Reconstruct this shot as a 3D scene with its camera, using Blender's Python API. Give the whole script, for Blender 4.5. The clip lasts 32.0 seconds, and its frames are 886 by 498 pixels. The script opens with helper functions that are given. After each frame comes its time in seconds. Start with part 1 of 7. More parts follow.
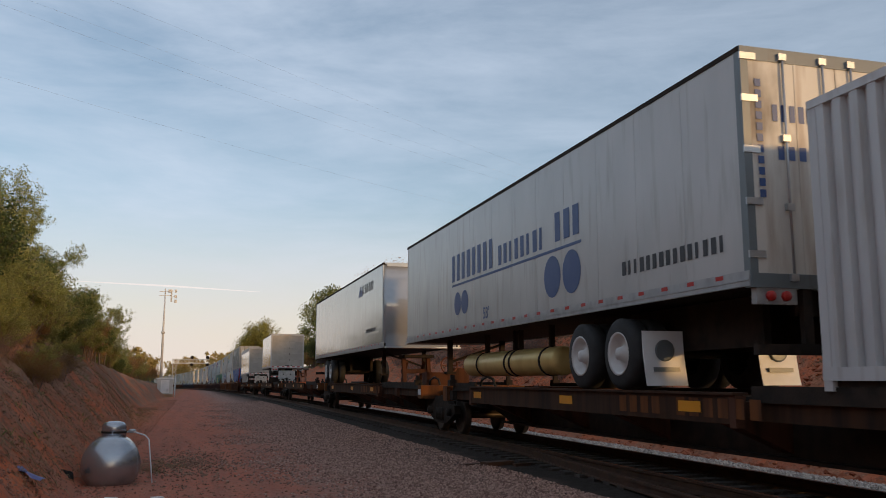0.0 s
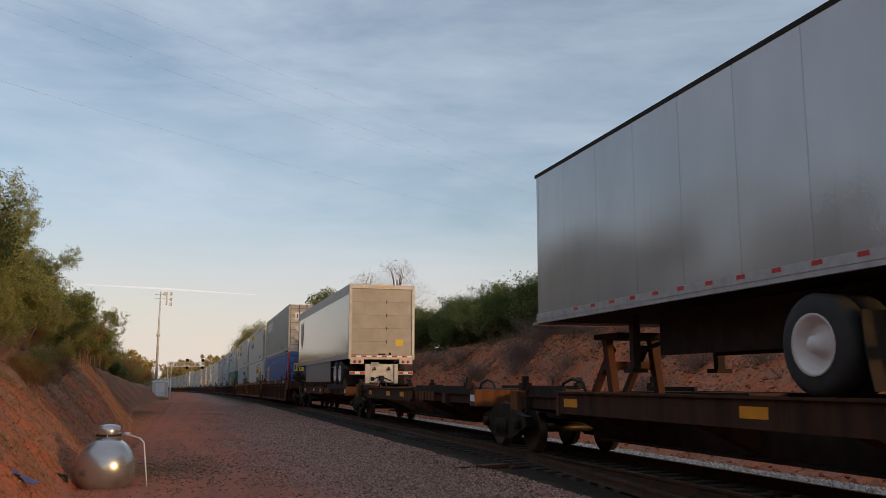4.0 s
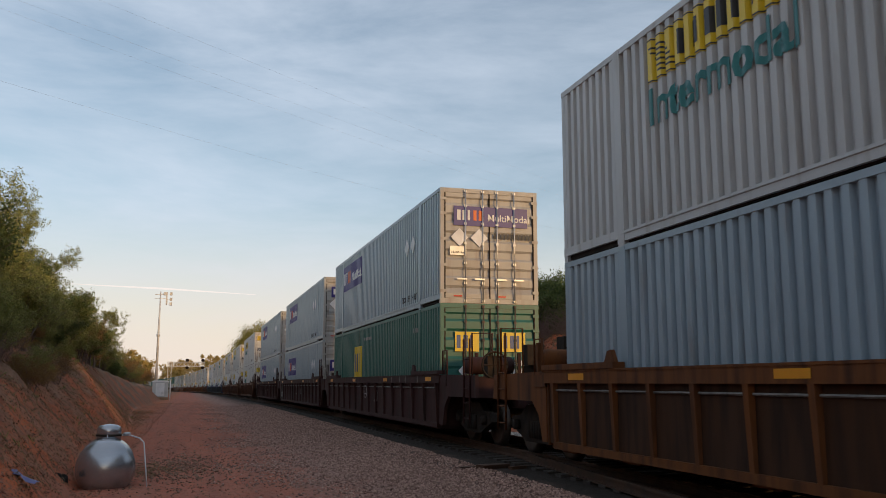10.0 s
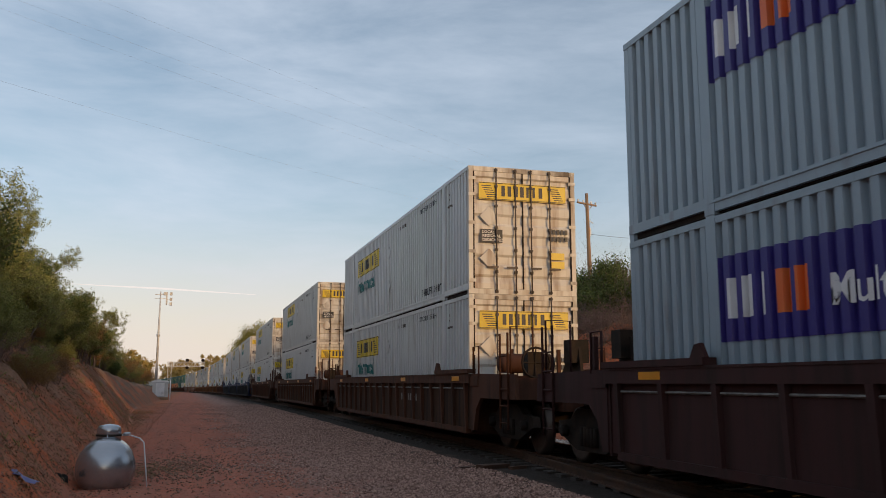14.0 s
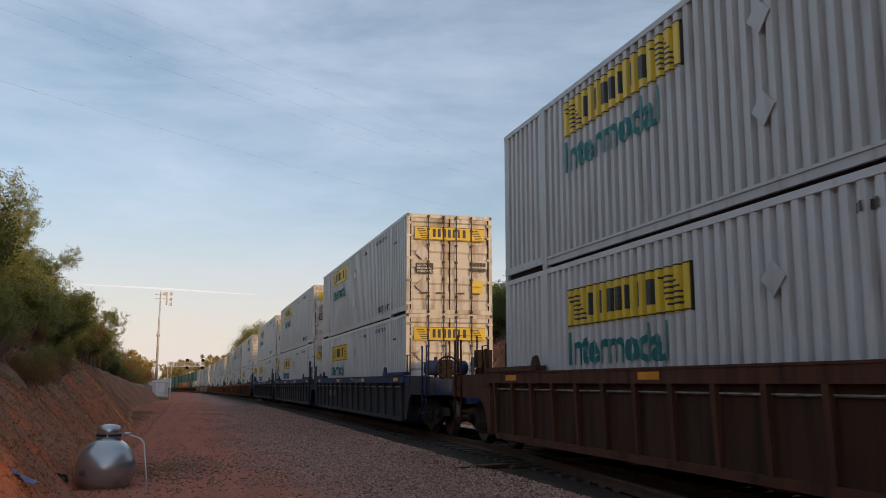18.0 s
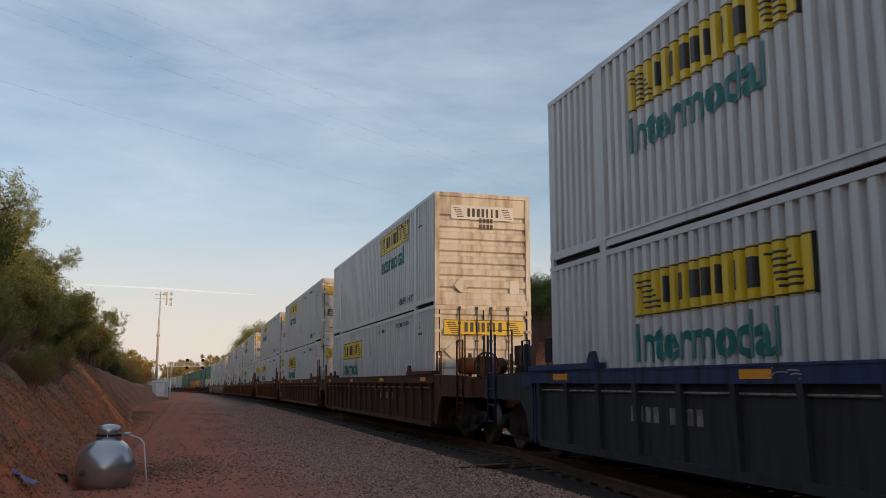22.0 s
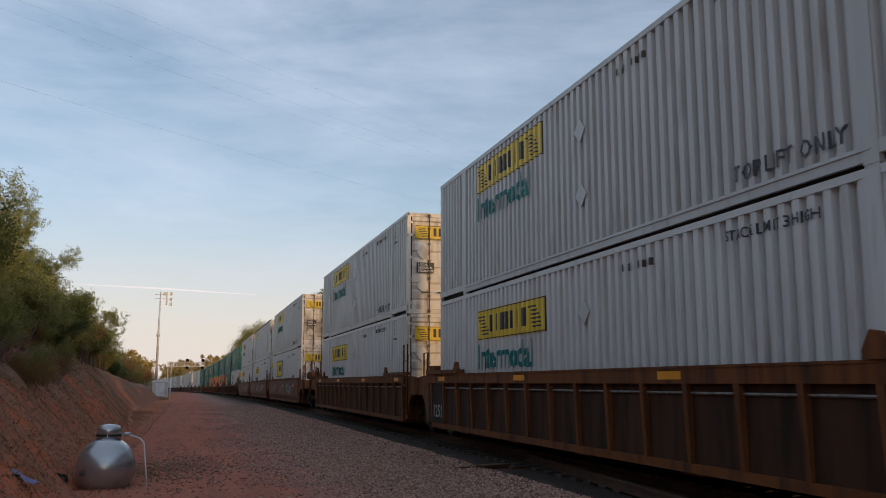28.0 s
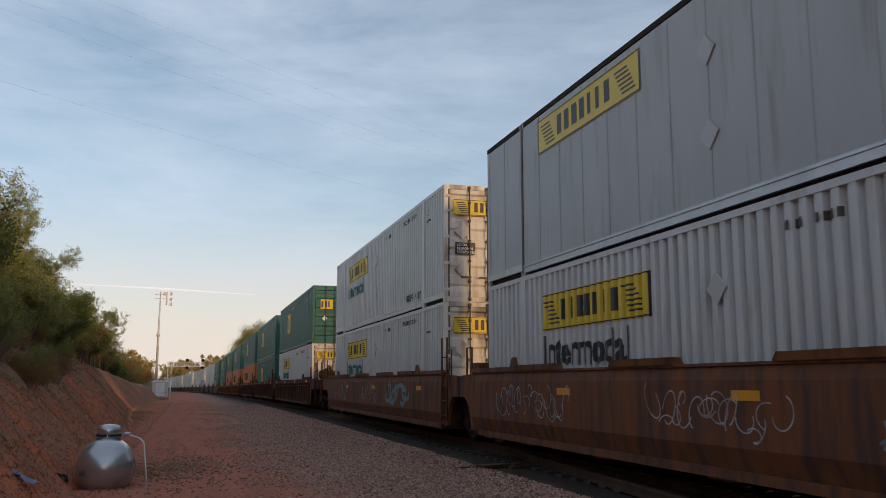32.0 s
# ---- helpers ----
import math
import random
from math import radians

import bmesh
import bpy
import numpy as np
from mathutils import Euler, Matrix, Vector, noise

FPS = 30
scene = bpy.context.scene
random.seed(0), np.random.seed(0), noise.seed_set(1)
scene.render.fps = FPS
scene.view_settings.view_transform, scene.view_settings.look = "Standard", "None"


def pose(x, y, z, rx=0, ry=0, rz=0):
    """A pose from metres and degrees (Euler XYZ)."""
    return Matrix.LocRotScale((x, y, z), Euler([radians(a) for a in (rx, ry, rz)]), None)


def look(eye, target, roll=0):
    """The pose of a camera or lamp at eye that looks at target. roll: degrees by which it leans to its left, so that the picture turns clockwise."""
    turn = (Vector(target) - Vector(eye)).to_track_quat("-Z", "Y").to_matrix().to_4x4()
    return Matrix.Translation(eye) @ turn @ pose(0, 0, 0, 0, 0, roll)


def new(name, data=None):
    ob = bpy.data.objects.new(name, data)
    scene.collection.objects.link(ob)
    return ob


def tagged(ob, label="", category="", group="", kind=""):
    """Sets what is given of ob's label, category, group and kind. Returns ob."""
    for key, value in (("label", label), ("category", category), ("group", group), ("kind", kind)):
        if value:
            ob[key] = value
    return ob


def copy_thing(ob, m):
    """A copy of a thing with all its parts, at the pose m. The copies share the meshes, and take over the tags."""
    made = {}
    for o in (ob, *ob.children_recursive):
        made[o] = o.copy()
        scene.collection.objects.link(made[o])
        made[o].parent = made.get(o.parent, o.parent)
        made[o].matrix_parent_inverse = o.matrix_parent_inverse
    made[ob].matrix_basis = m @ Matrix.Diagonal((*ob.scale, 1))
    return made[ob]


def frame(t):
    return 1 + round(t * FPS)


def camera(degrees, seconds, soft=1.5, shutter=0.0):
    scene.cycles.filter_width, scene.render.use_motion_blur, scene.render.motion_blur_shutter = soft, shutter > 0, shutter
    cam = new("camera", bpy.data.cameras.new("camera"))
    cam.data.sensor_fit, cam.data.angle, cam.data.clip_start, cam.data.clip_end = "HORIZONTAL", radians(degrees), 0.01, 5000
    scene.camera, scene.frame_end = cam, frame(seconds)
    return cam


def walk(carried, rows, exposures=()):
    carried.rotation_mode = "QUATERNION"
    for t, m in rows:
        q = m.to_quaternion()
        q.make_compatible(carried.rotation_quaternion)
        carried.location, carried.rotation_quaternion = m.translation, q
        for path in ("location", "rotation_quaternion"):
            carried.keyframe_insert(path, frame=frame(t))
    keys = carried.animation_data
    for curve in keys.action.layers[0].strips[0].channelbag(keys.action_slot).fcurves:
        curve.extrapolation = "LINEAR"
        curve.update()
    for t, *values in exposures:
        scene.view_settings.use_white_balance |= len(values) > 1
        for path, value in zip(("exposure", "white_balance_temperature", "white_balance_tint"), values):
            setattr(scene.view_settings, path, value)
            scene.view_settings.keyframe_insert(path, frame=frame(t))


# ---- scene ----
cam = camera(53.92, 32.0, 0.6, 0.04)
EYE = (0.0, 0.0, 1.31)
YAW, PITCH = 16.19, 8.73


def aim(dyaw=0.0, dpitch=0.0):
    return pose(*EYE, 90 + PITCH + dpitch, 0, -(YAW + dyaw))


# the camera settles by a quarter of a degree in the first seconds, then stands still
walk(cam, [(0.0, aim(-0.28, -0.19)), (0.5, aim(-0.22, -0.13)), (1.0, aim(-0.135, -0.075)), (1.5, aim(-0.09, -0.02)),
           (2.0, aim(-0.035, 0.015)), (2.5, aim()), (3.0, aim()), (32.0, aim())],
     [(0.0, 0.12, 6900, 14), (1.0, 0.04, 6900, 14), (2.0, -0.16, 7100, 14), (3.0, -0.05, 7000, 14), (6.0, 0.09, 7050, 14), (7.0, 0.16, 7050, 14), (11.0, 0.2, 7150, 14),
      (14.0, 0.13, 7050, 14), (17.0, 0.08, 6800, 14), (18.0, 0.13, 6850, 14), (21.4, 0.16, 6950, 14), (22.2, 0.05, 6900, 14), (23.1, 0.16, 6780, 14), (24.0, 0.11, 6950, 14),
      (28.0, 0.12, 6780, 14), (29.0, 0.08, 6920, 14), (30.0, 0.06, 6700, 14), (31.0, 0.15, 7050, 14), (32.0, 0.15, 6950, 14)])

# ---- light ----
SUN_EL, SUN_AZ = 7.5, 148.0  # degrees; azimuth clockwise from +y
world = bpy.data.worlds.new("sky")
scene.world = world
world.use_nodes = True
wn, wl = world.node_tree.nodes, world.node_tree.links
wn.clear()
w_out = wn.new("ShaderNodeOutputWorld")
w_bg = wn.new("ShaderNodeBackground")
w_sky = wn.new("ShaderNodeTexSky")
w_sky.sky_type, w_sky.sun_disc = "NISHITA", False
w_sky.sun_elevation, w_sky.sun_rotation = radians(SUN_EL), radians(SUN_AZ)
w_sky.altitude, w_sky.air_density, w_sky.dust_density, w_sky.ozone_density = 200, 1.0, 0.4, 2.0
w_co = wn.new("ShaderNodeTexCoord")
w_map = wn.new("ShaderNodeMapping")
w_map.inputs["Scale"].default_value = (1.3, 1.3, 5.5)
w_map.inputs["Rotation"].default_value = (0.05, 0.16, 0.3)
w_n = wn.new("ShaderNodeTexNoise")
w_n.inputs["Scale"].default_value, w_n.inputs["Detail"].default_value, w_n.inputs["Roughness"].default_value = 2.3, 8, 0.6
w_n.inputs["Distortion"].default_value = 0.25
w_r = wn.new("ShaderNodeValToRGB")
w_r.color_ramp.elements[0].position, w_r.color_ramp.elements[1].position = 0.3, 0.7
w_r.color_ramp.elements[0].color = (0.28, 0.28, 0.28, 1)
w_mix = wn.new("ShaderNodeMix")
w_mix.data_type = "RGBA"
w_mix.inputs["B"].default_value = (3.75, 4.6, 5.7, 1)
w_mul = wn.new("ShaderNodeMath")
w_mul.operation = "MULTIPLY"
# the veil of cloud thins out away from the line
w_sx = wn.new("ShaderNodeSeparateXYZ")
w_thin = wn.new("ShaderNodeMapRange")
w_thin.inputs["From Min"].default_value, w_thin.inputs["From Max"].default_value = 0.1, 0.75
w_thin.inputs["To Min"].default_value, w_thin.inputs["To Max"].default_value = 0.84, 0.42
wl.new(w_co.outputs["Generated"], w_sx.inputs[0])
wl.new(w_sx.outputs["X"], w_thin.inputs["Value"])
wl.new(w_thin.outputs["Result"], w_mul.inputs[1])
wl.new(w_co.outputs["Generated"], w_map.inputs["Vector"])
wl.new(w_map.outputs["Vector"], w_n.inputs["Vector"])
wl.new(w_n.outputs["Fac"], w_r.inputs["Fac"])
wl.new(w_r.outputs["Color"], w_mul.inputs[0])
wl.new(w_mul.outputs[0], w_mix.inputs["Factor"])
wl.new(w_sky.outputs["Color"], w_mix.inputs["A"])
# pale haze towards the horizon
w_sep = wn.new("ShaderNodeSeparateXYZ")
w_hz = wn.new("ShaderNodeMapRange")
w_hz.inputs["From Min"].default_value, w_hz.inputs["From Max"].default_value = 0.22, -0.03
w_hz.interpolation_type = "SMOOTHSTEP"
w_haze = wn.new("ShaderNodeMix")
w_haze.data_type = "RGBA"
# the haze warms and brightens towards the sun
w_dot = wn.new("ShaderNodeVectorMath")
w_dot.operation = "DOT_PRODUCT"
w_dot.inputs[1].default_value = (math.sin(radians(SUN_AZ)), math.cos(radians(SUN_AZ)), 0.1)
w_warm = wn.new("ShaderNodeMapRange")
w_warm.inputs["From Min"].default_value, w_warm.inputs["From Max"].default_value = -0.2, 1.0
w_warm.interpolation_type = "SMOOTHSTEP"
w_hcol = wn.new("ShaderNodeMix")
w_hcol.data_type = "RGBA"
w_hcol.inputs["A"].default_value, w_hcol.inputs["B"].default_value = (5.0, 4.55, 4.1, 1), (16.0, 11.8, 7.4, 1)
wl.new(w_co.outputs["Generated"], w_dot.inputs[0])
wl.new(w_dot.outputs["Value"], w_warm.inputs["Value"])
wl.new(w_warm.outputs["Result"], w_hcol.inputs["Factor"])
wl.new(w_hcol.outputs["Result"], w_haze.inputs["B"])
wl.new(w_co.outputs["Generated"], w_sep.inputs[0])
wl.new(w_sep.outputs["Z"], w_hz.inputs["Value"])
wl.new(w_hz.outputs["Result"], w_haze.inputs["Factor"])
wl.new(w_mix.outputs["Result"], w_haze.inputs["A"])
wl.new(w_haze.outputs["Result"], w_bg.inputs["Color"])
w_bg.inputs["Strength"].default_value = 0.148
wl.new(w_bg.outputs["Background"], w_out.inputs["Surface"])

sun_data = bpy.data.lights.new("sun", "SUN")
sun_data.energy, sun_data.angle, sun_data.color = 1.6, radians(4), (1.0, 0.62, 0.26)
sun = new("sun", sun_data)
sun_dir = Vector((math.sin(radians(SUN_AZ)) * math.cos(radians(SUN_EL)), math.cos(radians(SUN_AZ)) * math.cos(radians(SUN_EL)), math.sin(radians(SUN_EL))))
sun.matrix_world = look(sun_dir * 100, (0, 0, 0))

# ---- materials ----


def nodes_of(name):
    m = bpy.data.materials.new(name)
    m.use_nodes = True
    return m, m.node_tree.nodes, m.node_tree.links, m.node_tree.nodes["Principled BSDF"]


def mix_rgb(n, l, fac, a, b):
    k = n.new("ShaderNodeMix")
    k.data_type = "RGBA"
    for sock, v in (("Factor", fac), ("A", a), ("B", b)):
        if hasattr(v, "is_linked"):
            l.new(v, k.inputs[sock])
        else:
            k.inputs[sock].default_value = v if sock == "Factor" else (*v, 1)
    return k.outputs["Result"]


def noise_fac(n, l, scale, lo, hi, detail=5, stretch=(1, 1, 1), coord="Object"):
    co = n.new("ShaderNodeTexCoord")
    mp = n.new("ShaderNodeMapping")
    mp.inputs["Scale"].default_value = stretch
    oi = n.new("ShaderNodeObjectInfo")
    ad = n.new("ShaderNodeVectorMath")
    ad.operation = "ADD"
    sc = n.new("ShaderNodeMath")
    sc.operation, sc.inputs[1].default_value = "MULTIPLY", 37.0
    tx = n.new("ShaderNodeTexNoise")
    tx.inputs["Scale"].default_value, tx.inputs["Detail"].default_value = scale, detail
    rp = n.new("ShaderNodeMapRange")
    rp.inputs["From Min"].default_value, rp.inputs["From Max"].default_value = lo, hi
    l.new(oi.outputs["Random"], sc.inputs[0])
    l.new(co.outputs[coord], mp.inputs["Vector"])
    l.new(mp.outputs["Vector"], ad.inputs[0])
    l.new(sc.outputs[0], ad.inputs[1])
    l.new(ad.outputs[0], tx.inputs["Vector"])
    l.new(tx.outputs["Fac"], rp.inputs["Value"])
    return rp.outputs["Result"], tx.outputs["Fac"]


def sooty_patches(n, l):
    """Soft sooty marks, in another place on every piece."""
    tc, info = n.new("ShaderNodeTexCoord"), n.new("ShaderNodeObjectInfo")
    shift = n.new("ShaderNodeVectorMath")
    shift.operation = "MULTIPLY_ADD"
    shift.inputs[1].default_value = (1, 1, 0.5)
    l.new(tc.outputs["Object"], shift.inputs[0])
    far = n.new("ShaderNodeMath")
    far.operation, far.inputs[1].default_value = "MULTIPLY", 41.0
    l.new(info.outputs["Random"], far.inputs[0])
    l.new(far.outputs[0], shift.inputs[2])
    tex, r = n.new("ShaderNodeTexNoise"), n.new("ShaderNodeMapRange")
    tex.inputs["Scale"].default_value, tex.inputs["Detail"].default_value = 1.0, 5
    l.new(shift.outputs[0], tex.inputs["Vector"])
    r.inputs["From Min"].default_value, r.inputs["From Max"].default_value = 0.56, 0.74
    l.new(tex.outputs[0], r.inputs["Value"])
    return r.outputs["Result"]


def surface(name, color, color2, rough=0.6, metal=0.0, scale=2.0, lo=0.4, hi=0.7, stretch=(1, 1, 1), stain=None, stain_scale=0.8,
            stain_lo=0.55, stain_hi=0.75, stain_stretch=(1, 1, 1), bump=0.1, bump_scale=40, coord="Object", spec=0.5, smudge=None):
    """A surface of two shades, with stains of a third colour and a fine relief."""
    m, n, l, p = nodes_of(name)
    f, _ = noise_fac(n, l, scale, lo, hi, 6, stretch, coord)
    c = mix_rgb(n, l, f, color, color2)
    if stain:
        g, _ = noise_fac(n, l, stain_scale, stain_lo, stain_hi, 8, stain_stretch, coord)
        c = mix_rgb(n, l, g, c, stain)
    if smudge:
        g = sooty_patches(n, l)
        c = mix_rgb(n, l, g, c, smudge)
    l.new(c, p.inputs["Base Color"])
    p.inputs["Roughness"].default_value, p.inputs["Metallic"].default_value = rough, metal
    p.inputs["Specular IOR Level"].default_value = spec
    if bump:
        _, h = noise_fac(n, l, bump_scale, 0, 1, 4, (1, 1, 1), coord)
        b = n.new("ShaderNodeBump")
        b.inputs["Strength"].default_value, b.inputs["Distance"].default_value = bump, 0.02
        l.new(h, b.inputs["Height"])
        l.new(b.outputs["Normal"], p.inputs["Normal"])
    return m


def paint(name, color, rough=0.45, dirt=(0.2, 0.15, 0.11), metal=0.0, lo=0.56, hi=0.82, smudge=None):
    """Weathered paint: faded in patches, with dirt in upright streaks."""
    fade = tuple(min(1, c * 0.84 + 0.01) for c in color)
    return surface(name, color, fade, rough, metal, 1.2, 0.35, 0.75, (1, 1, 0.5), dirt, 3.0, lo, hi, (1.6, 1.6, 0.22), 0.06, 25, smudge=smudge, spec=0.18 if rough >= 0.7 else 0.5)


M = {
    "white": paint("white_container_paint", (0.55, 0.555, 0.55), 0.4, (0.3, 0.26, 0.22), 0.0, 0.56, 0.86),
    "white2": paint("dull_white_container_paint", (0.46, 0.46, 0.45), 0.4, (0.27, 0.23, 0.19), 0.0, 0.54, 0.84),
    "trailer": paint("white_trailer_skin", (0.52, 0.515, 0.5), 0.24, (0.36, 0.34, 0.31)),
    "silver": paint("silver_trailer_skin", (0.46, 0.47, 0.48), 0.09, (0.38, 0.37, 0.35), 0.3, 0.62, 0.9),
    "grey": paint("blue_grey_container_paint", (0.28, 0.36, 0.41), 0.36, (0.19, 0.19, 0.19)),
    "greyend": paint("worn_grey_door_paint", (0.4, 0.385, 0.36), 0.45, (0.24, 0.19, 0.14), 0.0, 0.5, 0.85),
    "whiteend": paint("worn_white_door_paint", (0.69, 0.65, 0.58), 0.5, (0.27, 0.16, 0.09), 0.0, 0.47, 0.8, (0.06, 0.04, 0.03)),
    "blue": paint("blue_container_paint", (0.012, 0.1, 0.33), 0.42, (0.05, 0.06, 0.12)),
    "green": paint("green_container_paint", (0.012, 0.125, 0.1), 0.45, (0.05, 0.08, 0.06)),
    "orange": paint("orange_container_paint", (0.55, 0.16, 0.04), 0.45, (0.25, 0.1, 0.05)),
    "ups": paint("dark_grey_trailer_skin", (0.11, 0.125, 0.145), 0.07, (0.1, 0.1, 0.1), 0.25),
    "aluminium": surface("dull_aluminium", (0.42, 0.42, 0.42), (0.32, 0.32, 0.32), 0.5, 0.5, 6, 0.4, 0.7, bump=0.05),
    "rollup": surface("grey_rollup_door", (0.36, 0.335, 0.3), (0.29, 0.27, 0.24), 0.5, 0.1, 1.5, 0.4, 0.7, stain=(0.28, 0.25, 0.22), stain_scale=2, stain_lo=0.5, stain_hi=0.9),
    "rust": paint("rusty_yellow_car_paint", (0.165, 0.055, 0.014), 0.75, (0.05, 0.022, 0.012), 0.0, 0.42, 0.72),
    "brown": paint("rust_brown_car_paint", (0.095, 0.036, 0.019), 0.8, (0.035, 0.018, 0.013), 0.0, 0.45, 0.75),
    # darker than the rib paint: shade of the recessed panels put into the colour
    "panel": paint("shade_toned_panel_paint", (0.06, 0.025, 0.011), 0.8, (0.024, 0.013, 0.009), 0.0, 0.42, 0.7),
    "slate": paint("slate_grey_container_paint", (0.15, 0.175, 0.185), 0.35, (0.11, 0.09, 0.075)),
    # pale tank with the low sun's yellow put into its colour
    "brass": surface("sun_yellow_tank_paint", (0.72, 0.52, 0.2), (0.64, 0.44, 0.16), 0.4, 0.3, 3, 0.4, 0.7, bump=0.05),
    "dullwhite": paint("dull_white_panel_paint", (0.4, 0.41, 0.415), 0.45, (0.25, 0.22, 0.19)),
    "ochre": paint("faded_orange_car_paint", (0.2, 0.07, 0.028), 0.72, (0.085, 0.045, 0.034), 0.0, 0.42, 0.62, (0.11, 0.055, 0.042)),
    "dull": surface("dull_white_stencil", (0.36, 0.36, 0.35), (0.24, 0.24, 0.23), 0.7, 0, 6, 0.4, 0.7, bump=0),
    "skirt": paint("grey_side_skirt", (0.2, 0.19, 0.175), 0.5, (0.12, 0.11, 0.1)),
    "rod": surface("dark_worn_steel_rod", (0.075, 0.06, 0.05), (0.14, 0.1, 0.075), 0.6, 0.3, 8, 0.4, 0.7, bump=0.1),
    "maroon": paint("maroon_car_paint", (0.055, 0.021, 0.019), 0.75, (0.03, 0.018, 0.015), 0.0, 0.45, 0.75),
    "navylow": paint("dark_blue_grey_car_paint", (0.036, 0.037, 0.041), 0.75, (0.022, 0.02, 0.02), 0.0, 0.45, 0.75),
    "navy": paint("navy_car_paint", (0.028, 0.046, 0.115), 0.7, (0.02, 0.019, 0.02), 0.0, 0.45, 0.75),
    "black": surface("sooty_black_steel", (0.022, 0.018, 0.015), (0.045, 0.03, 0.022), 0.8, 0.0, 4, 0.4, 0.7, bump=0.2, spec=0.15),
    "wheel": surface("worn_wheel_steel", (0.09, 0.07, 0.055), (0.05, 0.04, 0.035), 0.5, 0.7, 5, 0.4, 0.7),
    "tread": surface("polished_tread", (0.5, 0.5, 0.5), (0.4, 0.4, 0.4), 0.22, 1.0, 5, 0.4, 0.7, bump=0),
    "rubber": surface("black_rubber", (0.018, 0.018, 0.018), (0.03, 0.03, 0.03), 0.8, 0, 5, 0.4, 0.7),
    "yellow": paint("yellow_panel_film", (0.72, 0.5, 0.02), 0.4, (0.45, 0.3, 0.06), 0.0, 0.66, 0.9),
    "ink": surface("black_lettering", (0.02, 0.02, 0.025), (0.035, 0.035, 0.04), 0.5, bump=0),
    "teal": surface("teal_lettering", (0.0, 0.13, 0.13), (0.0, 0.16, 0.15), 0.45, bump=0),
    "purple": paint("purple_panel_film", (0.03, 0.02, 0.19), 0.4, (0.05, 0.035, 0.14), 0.0, 0.66, 0.9),
    "letter": surface("white_lettering", (0.75, 0.75, 0.75), (0.6, 0.6, 0.6), 0.5, bump=0),
    "flame": surface("orange_lettering", (0.75, 0.13, 0.02), (0.7, 0.15, 0.03), 0.45, bump=0),
    "navyink": surface("blue_lettering", (0.03, 0.07, 0.2), (0.05, 0.09, 0.22), 0.45, bump=0),
    "gold": surface("gold_film", (0.6, 0.33, 0.04), (0.5, 0.28, 0.04), 0.4, bump=0),
    "umber": surface("umber_film", (0.06, 0.028, 0.012), (0.05, 0.02, 0.01), 0.4, bump=0),
    "red": surface("red_reflector", (0.5, 0.02, 0.015), (0.4, 0.02, 0.015), 0.35, bump=0),
    "amber": surface("amber_reflector", (0.75, 0.3, 0.02), (0.6, 0.24, 0.02), 0.35, bump=0),
    "graffiti": surface("sprayed_white_paint", (0.42, 0.41, 0.4), (0.22, 0.19, 0.18), 0.6, 0, 3, 0.4, 0.6, bump=0),
    "aqua": surface("sprayed_aqua_paint", (0.13, 0.24, 0.24), (0.09, 0.17, 0.18), 0.6, 0, 3, 0.4, 0.6, bump=0),
    "stencil": surface("faded_stencil_paint", (0.22, 0.21, 0.19), (0.12, 0.11, 0.1), 0.7, 0, 6, 0.4, 0.6, bump=0),
    "hitch": surface("orange_rust_hitch", (0.27, 0.075, 0.024), (0.13, 0.045, 0.022), 0.7, 0, 3, 0.4, 0.7),
    "wood": surface("grey_pole_wood", (0.33, 0.2, 0.11), (0.24, 0.15, 0.09), 0.85, 0, 4, 0.4, 0.7, (3, 3, 0.3), bump=0.3),
    "tie": surface("creosoted_tie", (0.035, 0.026, 0.021), (0.06, 0.046, 0.037), 0.9, 0, 6, 0.4, 0.7, (3, 0.5, 1), bump=0.4),
    "rail": surface("rusted_rail", (0.1, 0.05, 0.03), (0.06, 0.035, 0.025), 0.7, 0.5, 3, 0.4, 0.7),
    "galv": surface("galvanised_steel", (0.5, 0.51, 0.52), (0.4, 0.41, 0.42), 0.4, 0.75, 3, 0.4, 0.7),
    "palepole": surface("pale_grey_pole_paint", (0.62, 0.6, 0.57), (0.5, 0.48, 0.46), 0.55, 0.1, 3, 0.4, 0.7, bump=0.03),
    "tank": surface("silver_tank_paint", (0.44, 0.45, 0.47), (0.38, 0.39, 0.41), 0.27, 0.75, 1.5, 0.4, 0.7, stain=(0.22, 0.2, 0.18), stain_scale=3, stain_lo=0.6, stain_hi=0.85, bump=0.03, bump_scale=9),
}

# ---- mesh helpers ----
MESHES = {}


def box(bm, x0, x1, y0, y1, z0, z1):
    v = [bm.verts.new((x, y, z)) for z in (z0, z1) for y in (y0, y1) for x in (x0, x1)]
    for f in ((0, 2, 3, 1), (4, 5, 7, 6), (0, 1, 5, 4), (2, 6, 7, 3), (0, 4, 6, 2), (1, 3, 7, 5)):
        bm.faces.new([v[i] for i in f])


def beam(bm, a, b, w, h, up=(0, 0, 1)):
    """A bar of section w x h from a to b."""
    a, b = Vector(a), Vector(b)
    d = (b - a).normalized()
    s = d.cross(Vector(up))
    s = (s if s.length > 1e-4 else d.cross(Vector((1, 0, 0)))).normalized()
    u = s.cross(d)
    v = [bm.verts.new(p + s * (i * w / 2) + u * (j * h / 2)) for p in (a, b) for i, j in ((-1, -1), (1, -1), (1, 1), (-1, 1))]
    for f in ((3, 2, 1, 0), (4, 5, 6, 7), (0, 1, 5, 4), (1, 2, 6, 5), (2, 3, 7, 6), (3, 0, 4, 7)):
        bm.faces.new([v[i] for i in f])


